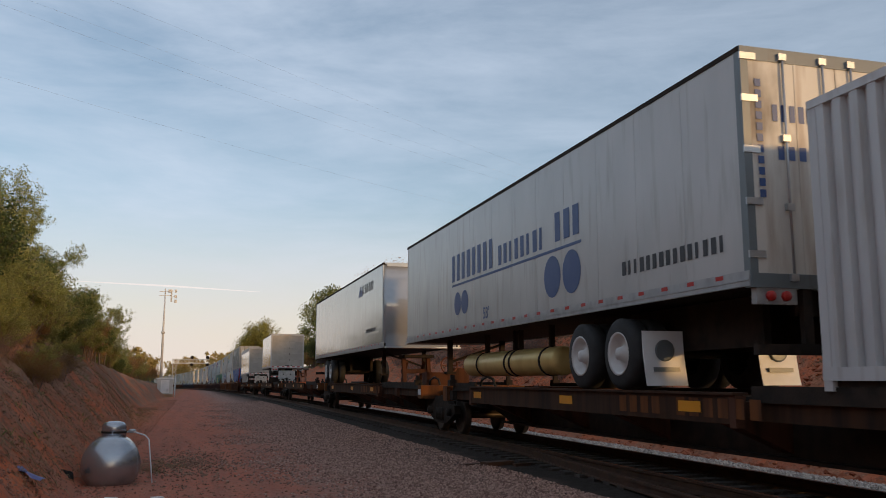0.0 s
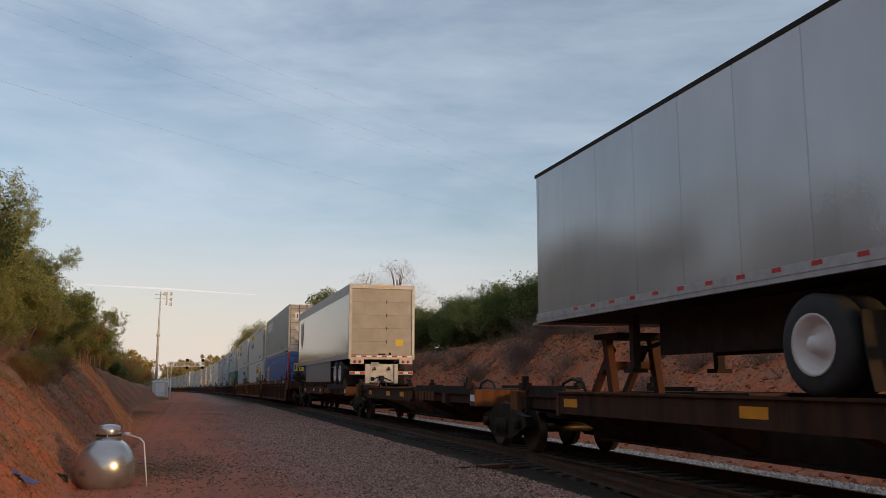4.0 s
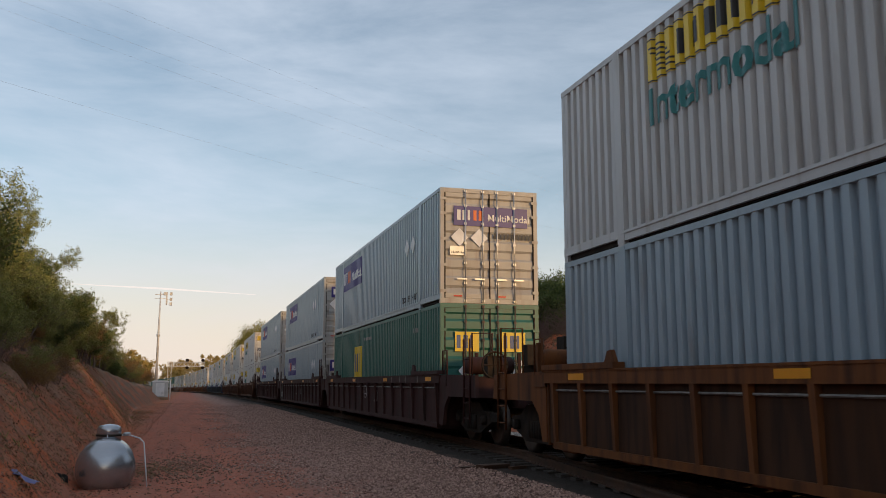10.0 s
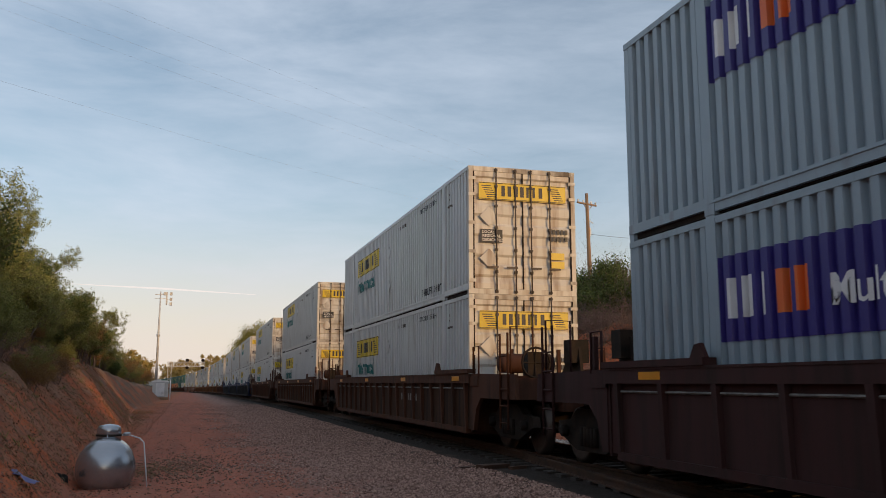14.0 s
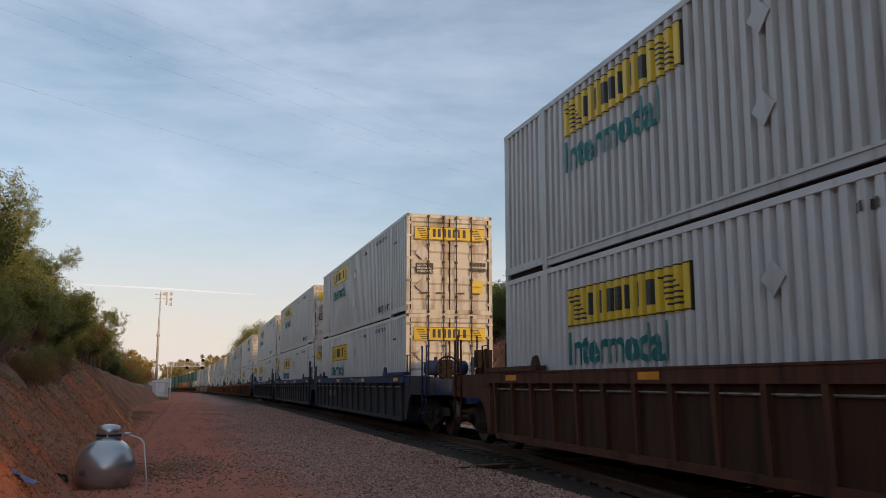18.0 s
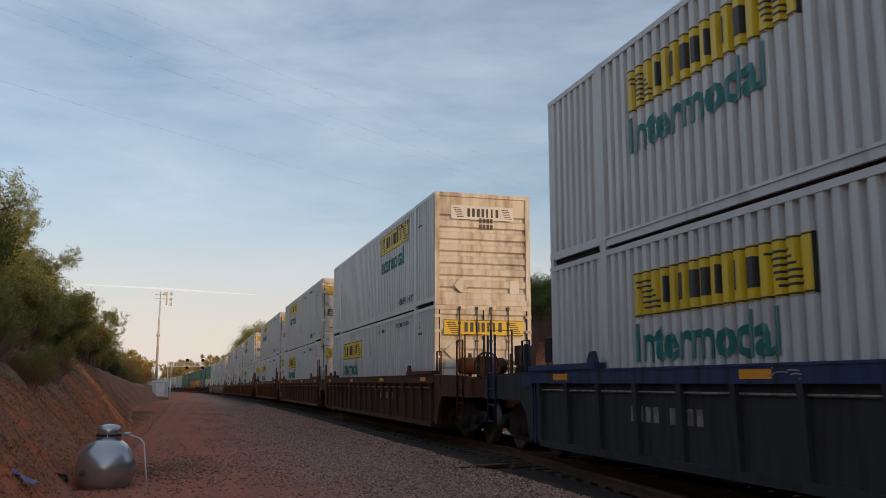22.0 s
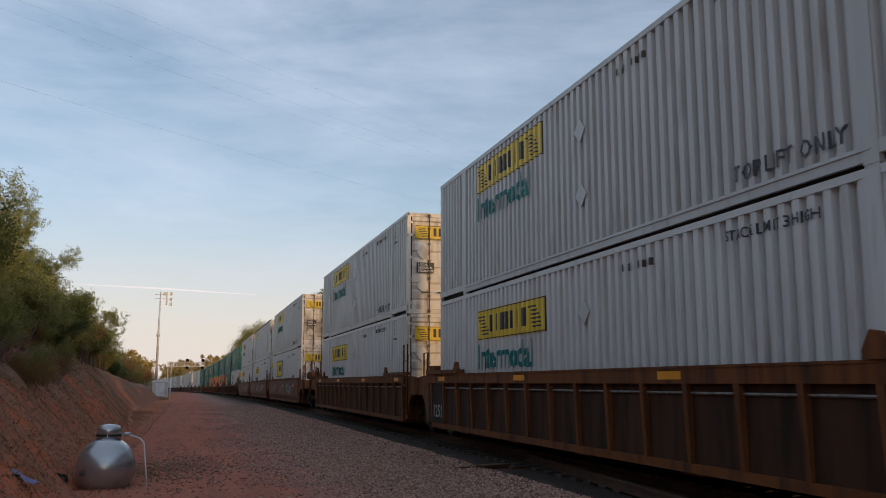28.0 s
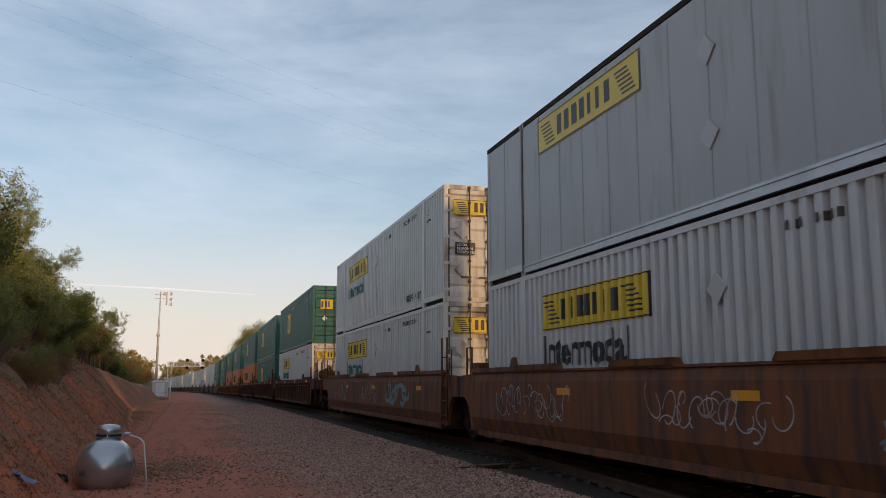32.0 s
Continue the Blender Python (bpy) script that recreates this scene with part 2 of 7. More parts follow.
def tube(bm, pts, r, n=8, caps=True):
    """A round bar along pts; r is one radius or one for each point."""
    pts = [Vector(p) for p in pts]
    rs = r if isinstance(r, (list, tuple)) else [r] * len(pts)
    rings, ref = [], None
    for i, p in enumerate(pts):
        d = (pts[min(i + 1, len(pts) - 1)] - pts[max(i - 1, 0)]).normalized()
        if ref is None:
            ref = d.orthogonal().normalized()
        ref = (ref - d * ref.dot(d)).normalized()
        o = d.cross(ref)
        rings.append([bm.verts.new(p + (ref * math.cos(k * 2 * math.pi / n) + o * math.sin(k * 2 * math.pi / n)) * rs[i]) for k in range(n)])
    for a, b in zip(rings, rings[1:]):
        for k in range(n):
            bm.faces.new((a[k], a[(k + 1) % n], b[(k + 1) % n], b[k])).smooth = n > 5
    if caps:
        bm.faces.new(rings[0][::-1])
        bm.faces.new(rings[-1])


def lathe(bm, prof, n, axis="x", at=(0, 0, 0), caps=True):
    """Turns a profile of (along, radius) round an axis; without caps it stays a ring."""
    rings = []
    for a, r in prof:
        ring = []
        for k in range(n):
            c, s = r * math.cos(k * 2 * math.pi / n), r * math.sin(k * 2 * math.pi / n)
            ring.append(bm.verts.new(Vector(at) + Vector({"x": (a, c, s), "y": (s, a, c), "z": (c, s, a)}[axis])))
        rings.append(ring)
    for a, b in zip(rings, rings[1:]):
        for k in range(n):
            bm.faces.new((a[k], a[(k + 1) % n], b[(k + 1) % n], b[k])).smooth = True
    if caps:
        bm.faces.new(rings[0][::-1])
        bm.faces.new(rings[-1])


def plate(bm, pts, x, t=0.004):
    """A thin plate in the plane x from (y, z) points, standing t proud towards -x."""
    a = [bm.verts.new((x, y, z)) for y, z in pts]
    b = [bm.verts.new((x - t, y, z)) for y, z in pts]
    bm.faces.new(b)
    bm.faces.new(a[::-1])
    for i in range(len(pts)):
        j = (i + 1) % len(pts)
        bm.faces.new((a[i], a[j], b[j], b[i]))


def mesh(key, build, mat):
    """The mesh of that key, built once by build(bm)."""
    if key not in MESHES:
        bm = bmesh.new()
        build(bm)
        bmesh.ops.recalc_face_normals(bm, faces=bm.faces)
        me = bpy.data.meshes.new(str(key[0]))
        bm.to_mesh(me)
        bm.free()
        me.materials.append(mat)
        MESHES[key] = me
    return MESHES[key]


def put(name, me, parent=None, m=None, label=""):
    ob = new(name, me)
    if parent is not None:
        ob.parent = parent
    if m is not None:
        ob.matrix_basis = m
    return tagged(ob, label)


def part(name, key, build, mat, parent, m=None, label=""):
    return put(name, mesh((name, *key), build, M[mat]), parent, m, label)


def letters(text, size, key):
    """Flat lettering as vertices and faces: x along the line, y up, starting at 0."""
    cu = bpy.data.curves.new("lettering", "FONT")
    cu.body, cu.size, cu.fill_mode, cu.resolution_u, cu.offset = text, size, "BOTH", 2, (0.028 if size > 0.6 else 0.012) * size
    ob = bpy.data.objects.new("lettering", cu)
    me = bpy.data.meshes.new_from_object(ob)
    bpy.data.objects.remove(ob)
    return me


# ---- the line ----
XC = 7.176  # the middle of the track beside the camera


def along(s, off=0.0, up=0.0):
    """A place on the track s metres ahead; a gentle curve to the left and a slight fall far ahead."""
    e = max(0.0, s - 120)
    x, th = XC - e * e / 6900, e / 3450
    g = 0.0068
    z = 0.0 if s < 30 else (-g * (s - 30) ** 2 / 100 if s < 80 else -g * (s - 55))
    return Vector((x + off * math.cos(th), s + off * math.sin(th), z + up)), th


def grade(s):
    return 0.0 if s < 30 else -0.0068 * min(1, (s - 30) / 50)


def rail_pose(s):
    p, th = along(s)
    return Matrix.Translation(p) @ Euler((grade(s), 0, th)).to_matrix().to_4x4()


# train speed: knots of seconds and metres a second
SPEED = ((0, 16.05), (10, 16.05), (14, 16.4), (25, 16.4), (29, 16.65), (34, 16.65))


def travelled(t):
    d = 0.0
    for (a, u), (b, v) in zip(SPEED, SPEED[1:]):
        if t <= a:
            break
        e = min(t, b)
        d += (e - a) * (u + (u + (v - u) * (e - a) / (b - a))) / 2
    return d


MOVING = []  # things of the train and their place in it
# ---- the train: containers ----
CL, CW, CH = 16.154, 2.59, 2.9
WAVES = 70
PER = CL / WAVES
SIDE = -CW / 2


def wave(y):
    """How far the pressed side wall lies behind its outer plane at y."""
    f = ((y + CL / 2) / PER) % 1.0
    return 0.066 * (0 if f < 0.46 else (f - 0.46) / 0.1 if f < 0.56 else 1 if f < 0.9 else (1 - f) / 0.1)


def breaks(y0, y1):
    ys = {y0, y1}
    for i in range(WAVES):
        for f in (0, 0.46, 0.56, 0.9):
            y = -CL / 2 + (i + f) * PER
            if y0 < y < y1:
                ys.add(y)
    return sorted(ys)


def strip(bm, ys, z0, z1, x, t=0.012):
    """A pressed sheet along ys, with thickness."""
    rows = [[bm.verts.new((x + wave(y) + dx, y, z)) for dx, z in ((0, z0), (0, z1), (t, z1), (t, z0))] for y in ys]
    for a, b in zip(rows, rows[1:]):
        for k in range(4):
            bm.faces.new((a[k], a[(k + 1) % 4], b[(k + 1) % 4], b[k]))
    bm.faces.new(rows[0])
    bm.faces.new(rows[-1])


def side_text(text, size, y_left, z, pressed=True):
    """Lettering laid on the side wall, following its pressed waves."""
    def build(bm):
        me = letters(text, size, text)
        bm.from_mesh(me)
        bpy.data.meshes.remove(me)
        for v in bm.verts:
            v.co = (0, y_left - v.co.x, z + v.co.y)
        lo, hi = min(v.co.y for v in bm.verts), max(v.co.y for v in bm.verts)
        if pressed:
            for y in breaks(lo, hi)[1:-1]:
                bmesh.ops.bisect_plane(bm, geom=bm.verts[:] + bm.edges[:] + bm.faces[:], plane_co=(0, y, 0), plane_no=(0, 1, 0))
        for v in bm.verts:
            v.co.x = SIDE - 0.007 + (wave(v.co.y) * 0.45 if pressed else 0)
    return build


def side_bars(bars, pressed=True, x=SIDE - 0.007):
    """Plain bars (y_left, y_right, z0, z1) on the side wall."""
    def build(bm):
        for a, b, z0, z1 in bars:
            ys = breaks(min(a, b), max(a, b)) if pressed else sorted((a, b))
            v = [[bm.verts.new((x + (wave(y) if pressed else 0), y, z)) for z in (z0, z1)] for y in ys]
            for p, q in zip(v, v[1:]):
                bm.faces.new((p[0], p[1], q[1], q[0]))
    return build


def end_text(text, size, x, z, y=-CL / 2 - 0.012):
    def build(bm):
        me = letters(text, size, text)
        bm.from_mesh(me)
        bpy.data.meshes.remove(me)
        for v in bm.verts:
            v.co = (x + v.co.x, y, z + v.co.y)
    return build


def end_bars(bars, y=-CL / 2 - 0.012):
    def build(bm):
        for x0, x1, z0, z1 in bars:
            bm.faces.new([bm.verts.new(c) for c in ((x0, y, z0), (x1, y, z0), (x1, y, z1), (x0, y, z1))])
    return build


def word(x0, z0, w, h, n, seed):
    """A name as n plain letter-sized blocks."""
    rnd, out, step = random.Random(seed), [], w / n
    for i in range(n):
        a = x0 + i * step
        ww = step * rnd.choice((0.4, 0.58, 0.66, 0.6))
        out.append((a, a + ww, z0, z0 + h))
    return out


def wings(x0, z0, w, h):
    """Speed lines at both ends of a name panel."""
    out = []
    for i in range(6):
        z = z0 + h * (0.14 + 0.125 * i)
        out.append((x0 + w * (0.03 + 0.012 * (5 - i)), x0 + w * (0.2 - 0.012 * i), z, z + h * 0.05))
        out.append((x0 + w * (0.8 + 0.012 * (5 - i)), x0 + w * (0.97 - 0.012 * i), z, z + h * 0.05))
    return out


def flip(bars):
    return [(-a, -b, c, d) for a, b, c, d in bars]


def diamond(bm, ends, a, z, r):
    """A placard holder: on the side (ends False, at y = a) or on the end (at x = a)."""
    pts = ((0, -r), (r, 0), (0, r), (-r, 0))
    o = -CL / 2 - 0.02 if ends else SIDE - 0.016
    f = [bm.verts.new((a + u, o, z + w) if ends else (o, a + u, z + w)) for u, w in pts]
    g = [bm.verts.new((a + u, o + 0.018, z + w) if ends else (o + 0.018, a + u, z + w)) for u, w in pts]
    bm.faces.new(f)
    for i in range(4):
        bm.faces.new((f[i], f[(i + 1) % 4], g[(i + 1) % 4], g[i]))


LIFT = CL / 2 - 1.98  # the lifting posts stand 40 feet apart

KIND = {  # paint of the sides, of the ends, words
    "jb": ("white", "whiteend", "white corrugated container with a yellow name panel"),
    "jd": ("white2", "whiteend", "dull white corrugated container with a yellow name panel"),
    "smooth": ("dullwhite", "whiteend", "white smooth-sided container with riveted panels and rust"),
    "grey": ("grey", "greyend", "blue-grey corrugated container with purple name panels"),
    "plain": ("slate", "greyend", "dark grey corrugated container with worn doors"),
    "blue": ("blue", "blue", "bright blue corrugated container with a yellow square sign"),
    "green": ("green", "green", "dark green corrugated container with a yellow square sign"),
    "orange": ("orange", "orange", "weathered orange corrugated container with dark lettering bars"),
    "bare": ("white", "whiteend", "plain white corrugated container"),
}


def pressed(bm, prof, x0, x1, back=0.11):
    """A sheet pressed along prof, (depth, z) points behind the end's plane, closed behind."""
    rows = [[bm.verts.new((x, -CL / 2 + d, z)) for x in (x0, x1)] for d, z in prof + [(back, prof[-1][1]), (back, prof[0][1])]]
    n = len(rows)
    for i in range(n):
        a, b = rows[i], rows[(i + 1) % n]
        bm.faces.new((a[0], a[1], b[1], b[0]))
    bm.faces.new([r[0] for r in rows])
    bm.faces.new([r[1] for r in rows][::-1])


def container(kind, nose, high, marks=0, light=False):
    """One container, its middle at the origin, its floor at 0. nose: the closed front end faces back towards -y."""
    side, end, words = KIND[kind]
    c = tagged(new("shipping_container"), words, "container", "containers of the train")
    smooth = kind == "smooth"
    cast = mesh(("corner_casting", side), lambda bm: [box(bm, SIDE - 0.004, SIDE + 0.17, y - 0.09, y + 0.09, z, z + 0.12) for y in (-LIFT, LIFT) for z in (-0.03, CH - 0.115)], M[side])
    if smooth:
        def sheet(bm):
            n = 18
            for i in range(n):
                a, b = -CL / 2 + 0.1 + i * (CL - 0.2) / n, -CL / 2 + 0.1 + (i + 1) * (CL - 0.2) / n
                box(bm, SIDE + 0.006, SIDE + 0.03, a, b, 0.14, CH - 0.1)
                box(bm, SIDE, SIDE + 0.006, b - 0.05, b + 0.05, 0.14, CH - 0.1)
                for k in range(46):
                    box(bm, SIDE - 0.004, SIDE, b - 0.035, b - 0.015, 0.18 + k * 0.056, 0.2 + k * 0.056)
        wall = mesh(("flat_wall", side), sheet, M[side])
    else:
        wall = mesh(("side_wall", side), lambda bm: strip(bm, breaks(-CL / 2 + 0.1, CL / 2 - 0.1), 0.12, CH - 0.07, SIDE + 0.006), M[side])
    turn = Matrix.Rotation(math.pi, 4, "Z")
    for m in (None, turn):
        put("side_wall", wall, c, m)
        part("top_rail", (side,), lambda bm: box(bm, SIDE - 0.003, SIDE + 0.08, -CL / 2, CL / 2, CH - 0.085, CH), "black" if smooth else side, c, m)
        part("bottom_rail", (side,), lambda bm: (box(bm, SIDE - 0.002, SIDE + 0.05, -LIFT, LIFT, 0.05, 0.2), [box(bm, SIDE - 0.003, SIDE + 0.05, min(a, b), max(a, b), 0.1, 0.23) for a, b in ((-CL / 2, -LIFT), (LIFT, CL / 2))], box(bm, SIDE - 0.016, SIDE - 0.002, -LIFT, LIFT, 0.155, 0.175)), "galv" if smooth else side, c, m)
        for y in (-LIFT, LIFT):
            part("lifting_post", (side, y), lambda bm: box(bm, SIDE - 0.009, SIDE + 0.09, y - (0.035 if smooth else 0.1), y + (0.035 if smooth else 0.1), 0.02, CH - 0.02), "rod" if smooth else side, c, m)
        put("corner_casting", cast, c, m)
    part("roof", (side,), lambda bm: box(bm, SIDE + 0.08, -SIDE - 0.08, -CL / 2 + 0.05, CL / 2 - 0.05, CH - 0.05, CH - 0.02), side, c)
    part("floor", (), lambda bm: box(bm, SIDE + 0.06, -SIDE - 0.06, -CL / 2 + 0.06, CL / 2 - 0.06, 0.03, 0.15), "black", c)
    for y in (-1, 1):
        for x in (-1, 1):
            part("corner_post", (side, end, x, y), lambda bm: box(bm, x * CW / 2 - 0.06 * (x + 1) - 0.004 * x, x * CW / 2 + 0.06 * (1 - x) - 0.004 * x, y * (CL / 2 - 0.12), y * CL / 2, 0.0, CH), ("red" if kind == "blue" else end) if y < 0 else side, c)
    for back in (False, True):
        m = turn if back else None
        if nose != back:
            def ribs(bm):
                prof, z = [(0, 0), (0, 0.14)], 0.16
                while z < CH - 0.75:
                    prof += [(0.03, z), (0.03, z + 0.15), (0.085, z + 0.19), (0.085, z + 0.27)]
                    z += 0.31
                prof += [(0.03, z), (0.03, CH - 0.11), (0, CH - 0.1), (0, CH)]
                pressed(bm, prof, SIDE + 0.12, -SIDE - 0.12)
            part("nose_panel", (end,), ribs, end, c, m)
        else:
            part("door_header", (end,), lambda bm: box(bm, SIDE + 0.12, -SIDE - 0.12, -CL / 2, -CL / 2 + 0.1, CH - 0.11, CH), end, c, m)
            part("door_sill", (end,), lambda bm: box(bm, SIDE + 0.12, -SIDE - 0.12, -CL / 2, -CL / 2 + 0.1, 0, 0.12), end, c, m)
            part("door_gasket", (), lambda bm: (box(bm, -0.014, 0.014, -CL / 2 + 0.002, -CL / 2 + 0.03, 0.125, CH - 0.115), box(bm, SIDE + 0.105, SIDE + 0.135, -CL / 2 - 0.004, -CL / 2 + 0.03, 0.125, CH - 0.115), box(bm, -SIDE - 0.135, -SIDE - 0.105, -CL / 2 - 0.004, -CL / 2 + 0.03, 0.125, CH - 0.115)), "black", c, m)
            for h in (-1, 1):
                def leaf(bm):
                    a, b = sorted((h * 0.008, h * (CW / 2 - 0.125)))
                    prof = [(0.012, 0.125), (0.012, 0.24)]
                    for k in range(5):
                        z = 0.42 + k * 0.46
                        prof += [(0.05, z - 0.04), (0.018, z + 0.02), (0.018, z + 0.2), (0.05, z + 0.26)]
                    prof += [(0.05, CH - 0.26), (0.012, CH - 0.22), (0.012, CH - 0.115)]
                    pressed(bm, prof, a, b)
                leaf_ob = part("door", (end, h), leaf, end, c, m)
                if back or light:
                    continue
                for x in (0.16, 0.62):
                    def rod(bm):
                        y, xx = -CL / 2 - 0.035, h * (x + 0.03)
                        tube(bm, [(xx, y, 0.02), (xx, y, CH - 0.03)], 0.017, 6)
                        for z in (0.06, 0.5, 1.0, 1.5, 2.0, 2.45, CH - 0.07):
                            box(bm, xx - 0.034, xx + 0.034, y - 0.008, y + 0.05, z - 0.028, z + 0.028)
                        z = 0.5
                        box(bm, xx - 0.03, xx + 0.2 * h + 0.03 if h > 0 else xx + 0.03, y - 0.03, y - 0.005, z + 0.08, z + 0.12) if h > 0 else box(bm, xx - 0.23, xx + 0.03, y - 0.03, y - 0.005, z + 0.08, z + 0.12)
                    part("lock_rod", (h, x, kind == "grey"), rod, "rod" if kind != "grey" else "galv", leaf_ob)
                for z in (0.3, 0.95, 1.6, 2.25, 2.62):
                    part("hinge", (h, end), lambda bm: box(bm, min(h * (CW / 2 + 0.004), h * (CW / 2 - 0.16)), max(h * (CW / 2 + 0.004), h * (CW / 2 - 0.16)), -CL / 2 - 0.018, -CL / 2 + 0.02, -0.035, 0.035), "black" if smooth else end, leaf_ob, pose(0, 0, z))
    # lettering and signs
    y0 = (-CL / 2 + 2.8 + 3.7) if nose else (CL / 2 - 2.8)  # the far end of the side's name
    zt = CH - (0.2 if high else 0.44)
    if kind in ("jb", "jd", "smooth"):
        pr = not smooth
        big = 0.43 if marks == 7 else 0.0
        key = (nose, high, kind, big)
        part("name_panel", key, side_bars([(y0, y0 - 3.7, zt - 0.62 - big, zt)], pr, SIDE - 0.005), "yellow", c, None, "yellow name panel")
        t, h = (0.02, 0.62) if not big else (0.06, 0.62 + big)
        edge = [(y0, y0 - 3.7, zt - 0.01 - t, zt - 0.01), (y0, y0 - 3.7, zt - h + 0.01, zt - h + 0.01 + t), (y0, y0 - t * 1.4, zt - h, zt), (y0 - 3.7 + t * 1.4, y0 - 3.7, zt - h, zt)]
        part("name_mark", key, side_bars(edge + flip(word(-y0 + (1.15 if big else 0.85), zt - h * (0.66 if big else 0.76), 1.5 if big else 2.05, h * (0.36 if big else 0.55), 7, 3)) + flip(wings(-y0 + t, zt - h + t, 3.7 - 2 * t, h - 2 * t)), pr, SIDE - 0.009), "ink", c)
        if not smooth and not big:
            dark = marks == 8
            part("lettering", (*key, dark), side_text("Intermodal", 0.7, y0 - 0.06, zt - 1.2), "ink" if dark else "teal", c, None, "black lettering" if dark else "teal lettering")
        part("warning_lettering", ("tlo", nose, smooth), side_text("TOP LIFT ONLY", 0.26, -LIFT + 2.1, 0.3, pr), "ink" if not smooth else "galv", c)
        part("warning_lettering", ("slm", nose, smooth), side_text("STACK LIMIT 3 HIGH", 0.17, -LIFT + 2.3, CH - 0.34, pr), "ink" if not smooth else "galv", c)
        part("number_mark", ("id", pr), side_bars([(a - i * 0.1, a - i * 0.1 - 0.045, CH - 0.38, CH - 0.28) for a in (-1.2, -1.75) for i in range(4)], pr), "rod", c)
        part("weight_mark", (pr,), side_bars([(-LIFT - 0.35 - a, -LIFT - 0.35 - a - w, z, z + 0.05) for a, w, z in ((0.05, 0.14, 2.5), (0.05, 0.1, 2.38), (0, 0.3, 2.22))], pr), "rod", c)
        for z in (1.0, 2.05):
            part("placard_holder", (nose, z), lambda bm: diamond(bm, False, y0 - 5.3 if not nose else y0 + 1.9, z, 0.2), side, c)
        zz = CH - 0.36
        if nose:
            part("sign_panel", ("n", high), end_bars([(-0.85, 0.85, zz - 0.32, zz + 0.04)], -CL / 2 + 0.024), "yellow" if not high else "letter", c)
            part("sign_mark", ("n",), end_bars(word(-0.42, zz - 0.25, 0.9, 0.22, 7, 3) + wings(-0.85, zz - 0.32, 1.7, 0.36), -CL / 2 + 0.02), "ink", c)
            part("placard_holder", ("n",), lambda bm: diamond(bm, True, -0.6, 0.5, 0.2), end, c)
            part("notice", ("n",), end_bars([(0.72, 0.98, 0.32, 0.66)], -CL / 2 + 0.02), "letter", c)
            part("number_mark", ("n",), end_bars([(i * 0.1 - 0.1, i * 0.1 - 0.03, z, z + 0.12) for z in (1.98, 2.14) for i in range(4)] + [(1.2, 1.26, 1.5 + i * 0.12, 1.58 + i * 0.12) for i in range(9)], -CL / 2 + 0.02), "ink", c)
        else:
            part("sign_panel", ("d",), end_bars([(-1.06, 1.06, zz - 0.4, zz)]), "yellow", c, None, "yellow sign panel")
            part("sign_mark", ("d",), end_bars(word(-0.52, zz - 0.31, 1.06, 0.24, 7, 3) + wings(-1.06, zz - 0.4, 2.12, 0.4) + [(-1.06, 1.06, zz - 0.39, zz - 0.375), (-1.06, 1.06, zz - 0.025, zz - 0.01)], -CL / 2 - 0.016), "ink", c)
            for z in (0.8, 1.75):
                part("placard_holder", ("d", z), lambda bm: diamond(bm, True, -0.82, z, 0.22), end, c)
            part("number_mark", ("d",), end_bars([(0.62 + i * 0.1, 0.69 + i * 0.1, z, z + 0.11) for z in (1.25, 1.41) for i in range(5)]), "ink", c)
            part("notice", ("d",), end_bars([(0.64, 1.0, 0.62, 0.78), (0.64, 1.0, 0.82, 0.98)]), "yellow", c)
            if marks == 1:
                part("plaque", ("d", marks), end_bars([(-1.02, -0.5, 1.16, 1.46)]), "ink", c, None, "black notice plate")
                part("plaque_lettering", ("a",), end_text("LOCAL", 0.09, -0.98, 1.37, -CL / 2 - 0.016), "letter", c)
                part("plaque_lettering", ("b",), end_text("REGIONAL", 0.09, -0.98, 1.28, -CL / 2 - 0.016), "letter", c)
                part("plaque_lettering", ("c",), end_text("DEDICATED", 0.09, -0.98, 1.19, -CL / 2 - 0.016), "letter", c)
    elif kind == "grey":
        y0 = (-CL / 2 + 2.2 + 3.9) if nose else (CL / 2 - 2.0)
        zt = CH - (0.3 if high else 0.5)
        key = (nose, high)
        part("name_panel", ("g", *key), side_bars([(y0, y0 - 3.9, zt - 0.98, zt)], True, SIDE - 0.005), "purple", c, None, "purple name panel")
        part("name_mark", ("w", *key), side_bars(flip(word(-y0 + 0.25, zt - 0.72, 0.85, 0.46, 3, 5))), "letter", c)
        part("name_mark", ("o", *key), side_bars(flip(word(-y0 + 1.12, zt - 0.72, 0.6, 0.46, 2, 8))), "flame", c)
        part("lettering", ("mm", *key), side_text("MultiModal", 0.44, y0 - 1.9, zt - 0.7), "letter", c, None, "white lettering")
        part("warning_lettering", ("tlo", nose, "g"), side_text("TOP LIFT ONLY", 0.24, -LIFT + 2.0, 0.3), "ink", c)
        for a in () if nose else (1.45, 0.75):
            part("placard", (nose, a), lambda bm: diamond(bm, False, -LIFT + a, 1.85, 0.24), "letter", c, None, "blank white placard")
        z0 = 1.95 if high else 1.5
        if nose:
            z0 = 1.95
        e = -CL / 2 + 0.024 if nose else -CL / 2 - 0.01
        part("sign_panel", ("g", nose, z0), end_bars([(-0.95, 1.02, z0, z0 + 0.5)], e), "purple", c, None, "purple sign panel")
        part("sign_mark", ("w", nose, z0), end_bars(word(-0.86, z0 + 0.14, 0.42, 0.26, 3, 5), e - 0.004), "letter", c)
        part("sign_mark", ("o", nose, z0), end_bars(word(-0.43, z0 + 0.14, 0.28, 0.26, 2, 8), e - 0.004), "flame", c)
        part("sign_lettering", ("mm", nose, z0), end_text("MultiModal", 0.25, -0.06, z0 + 0.14, e - 0.004), "letter", c)
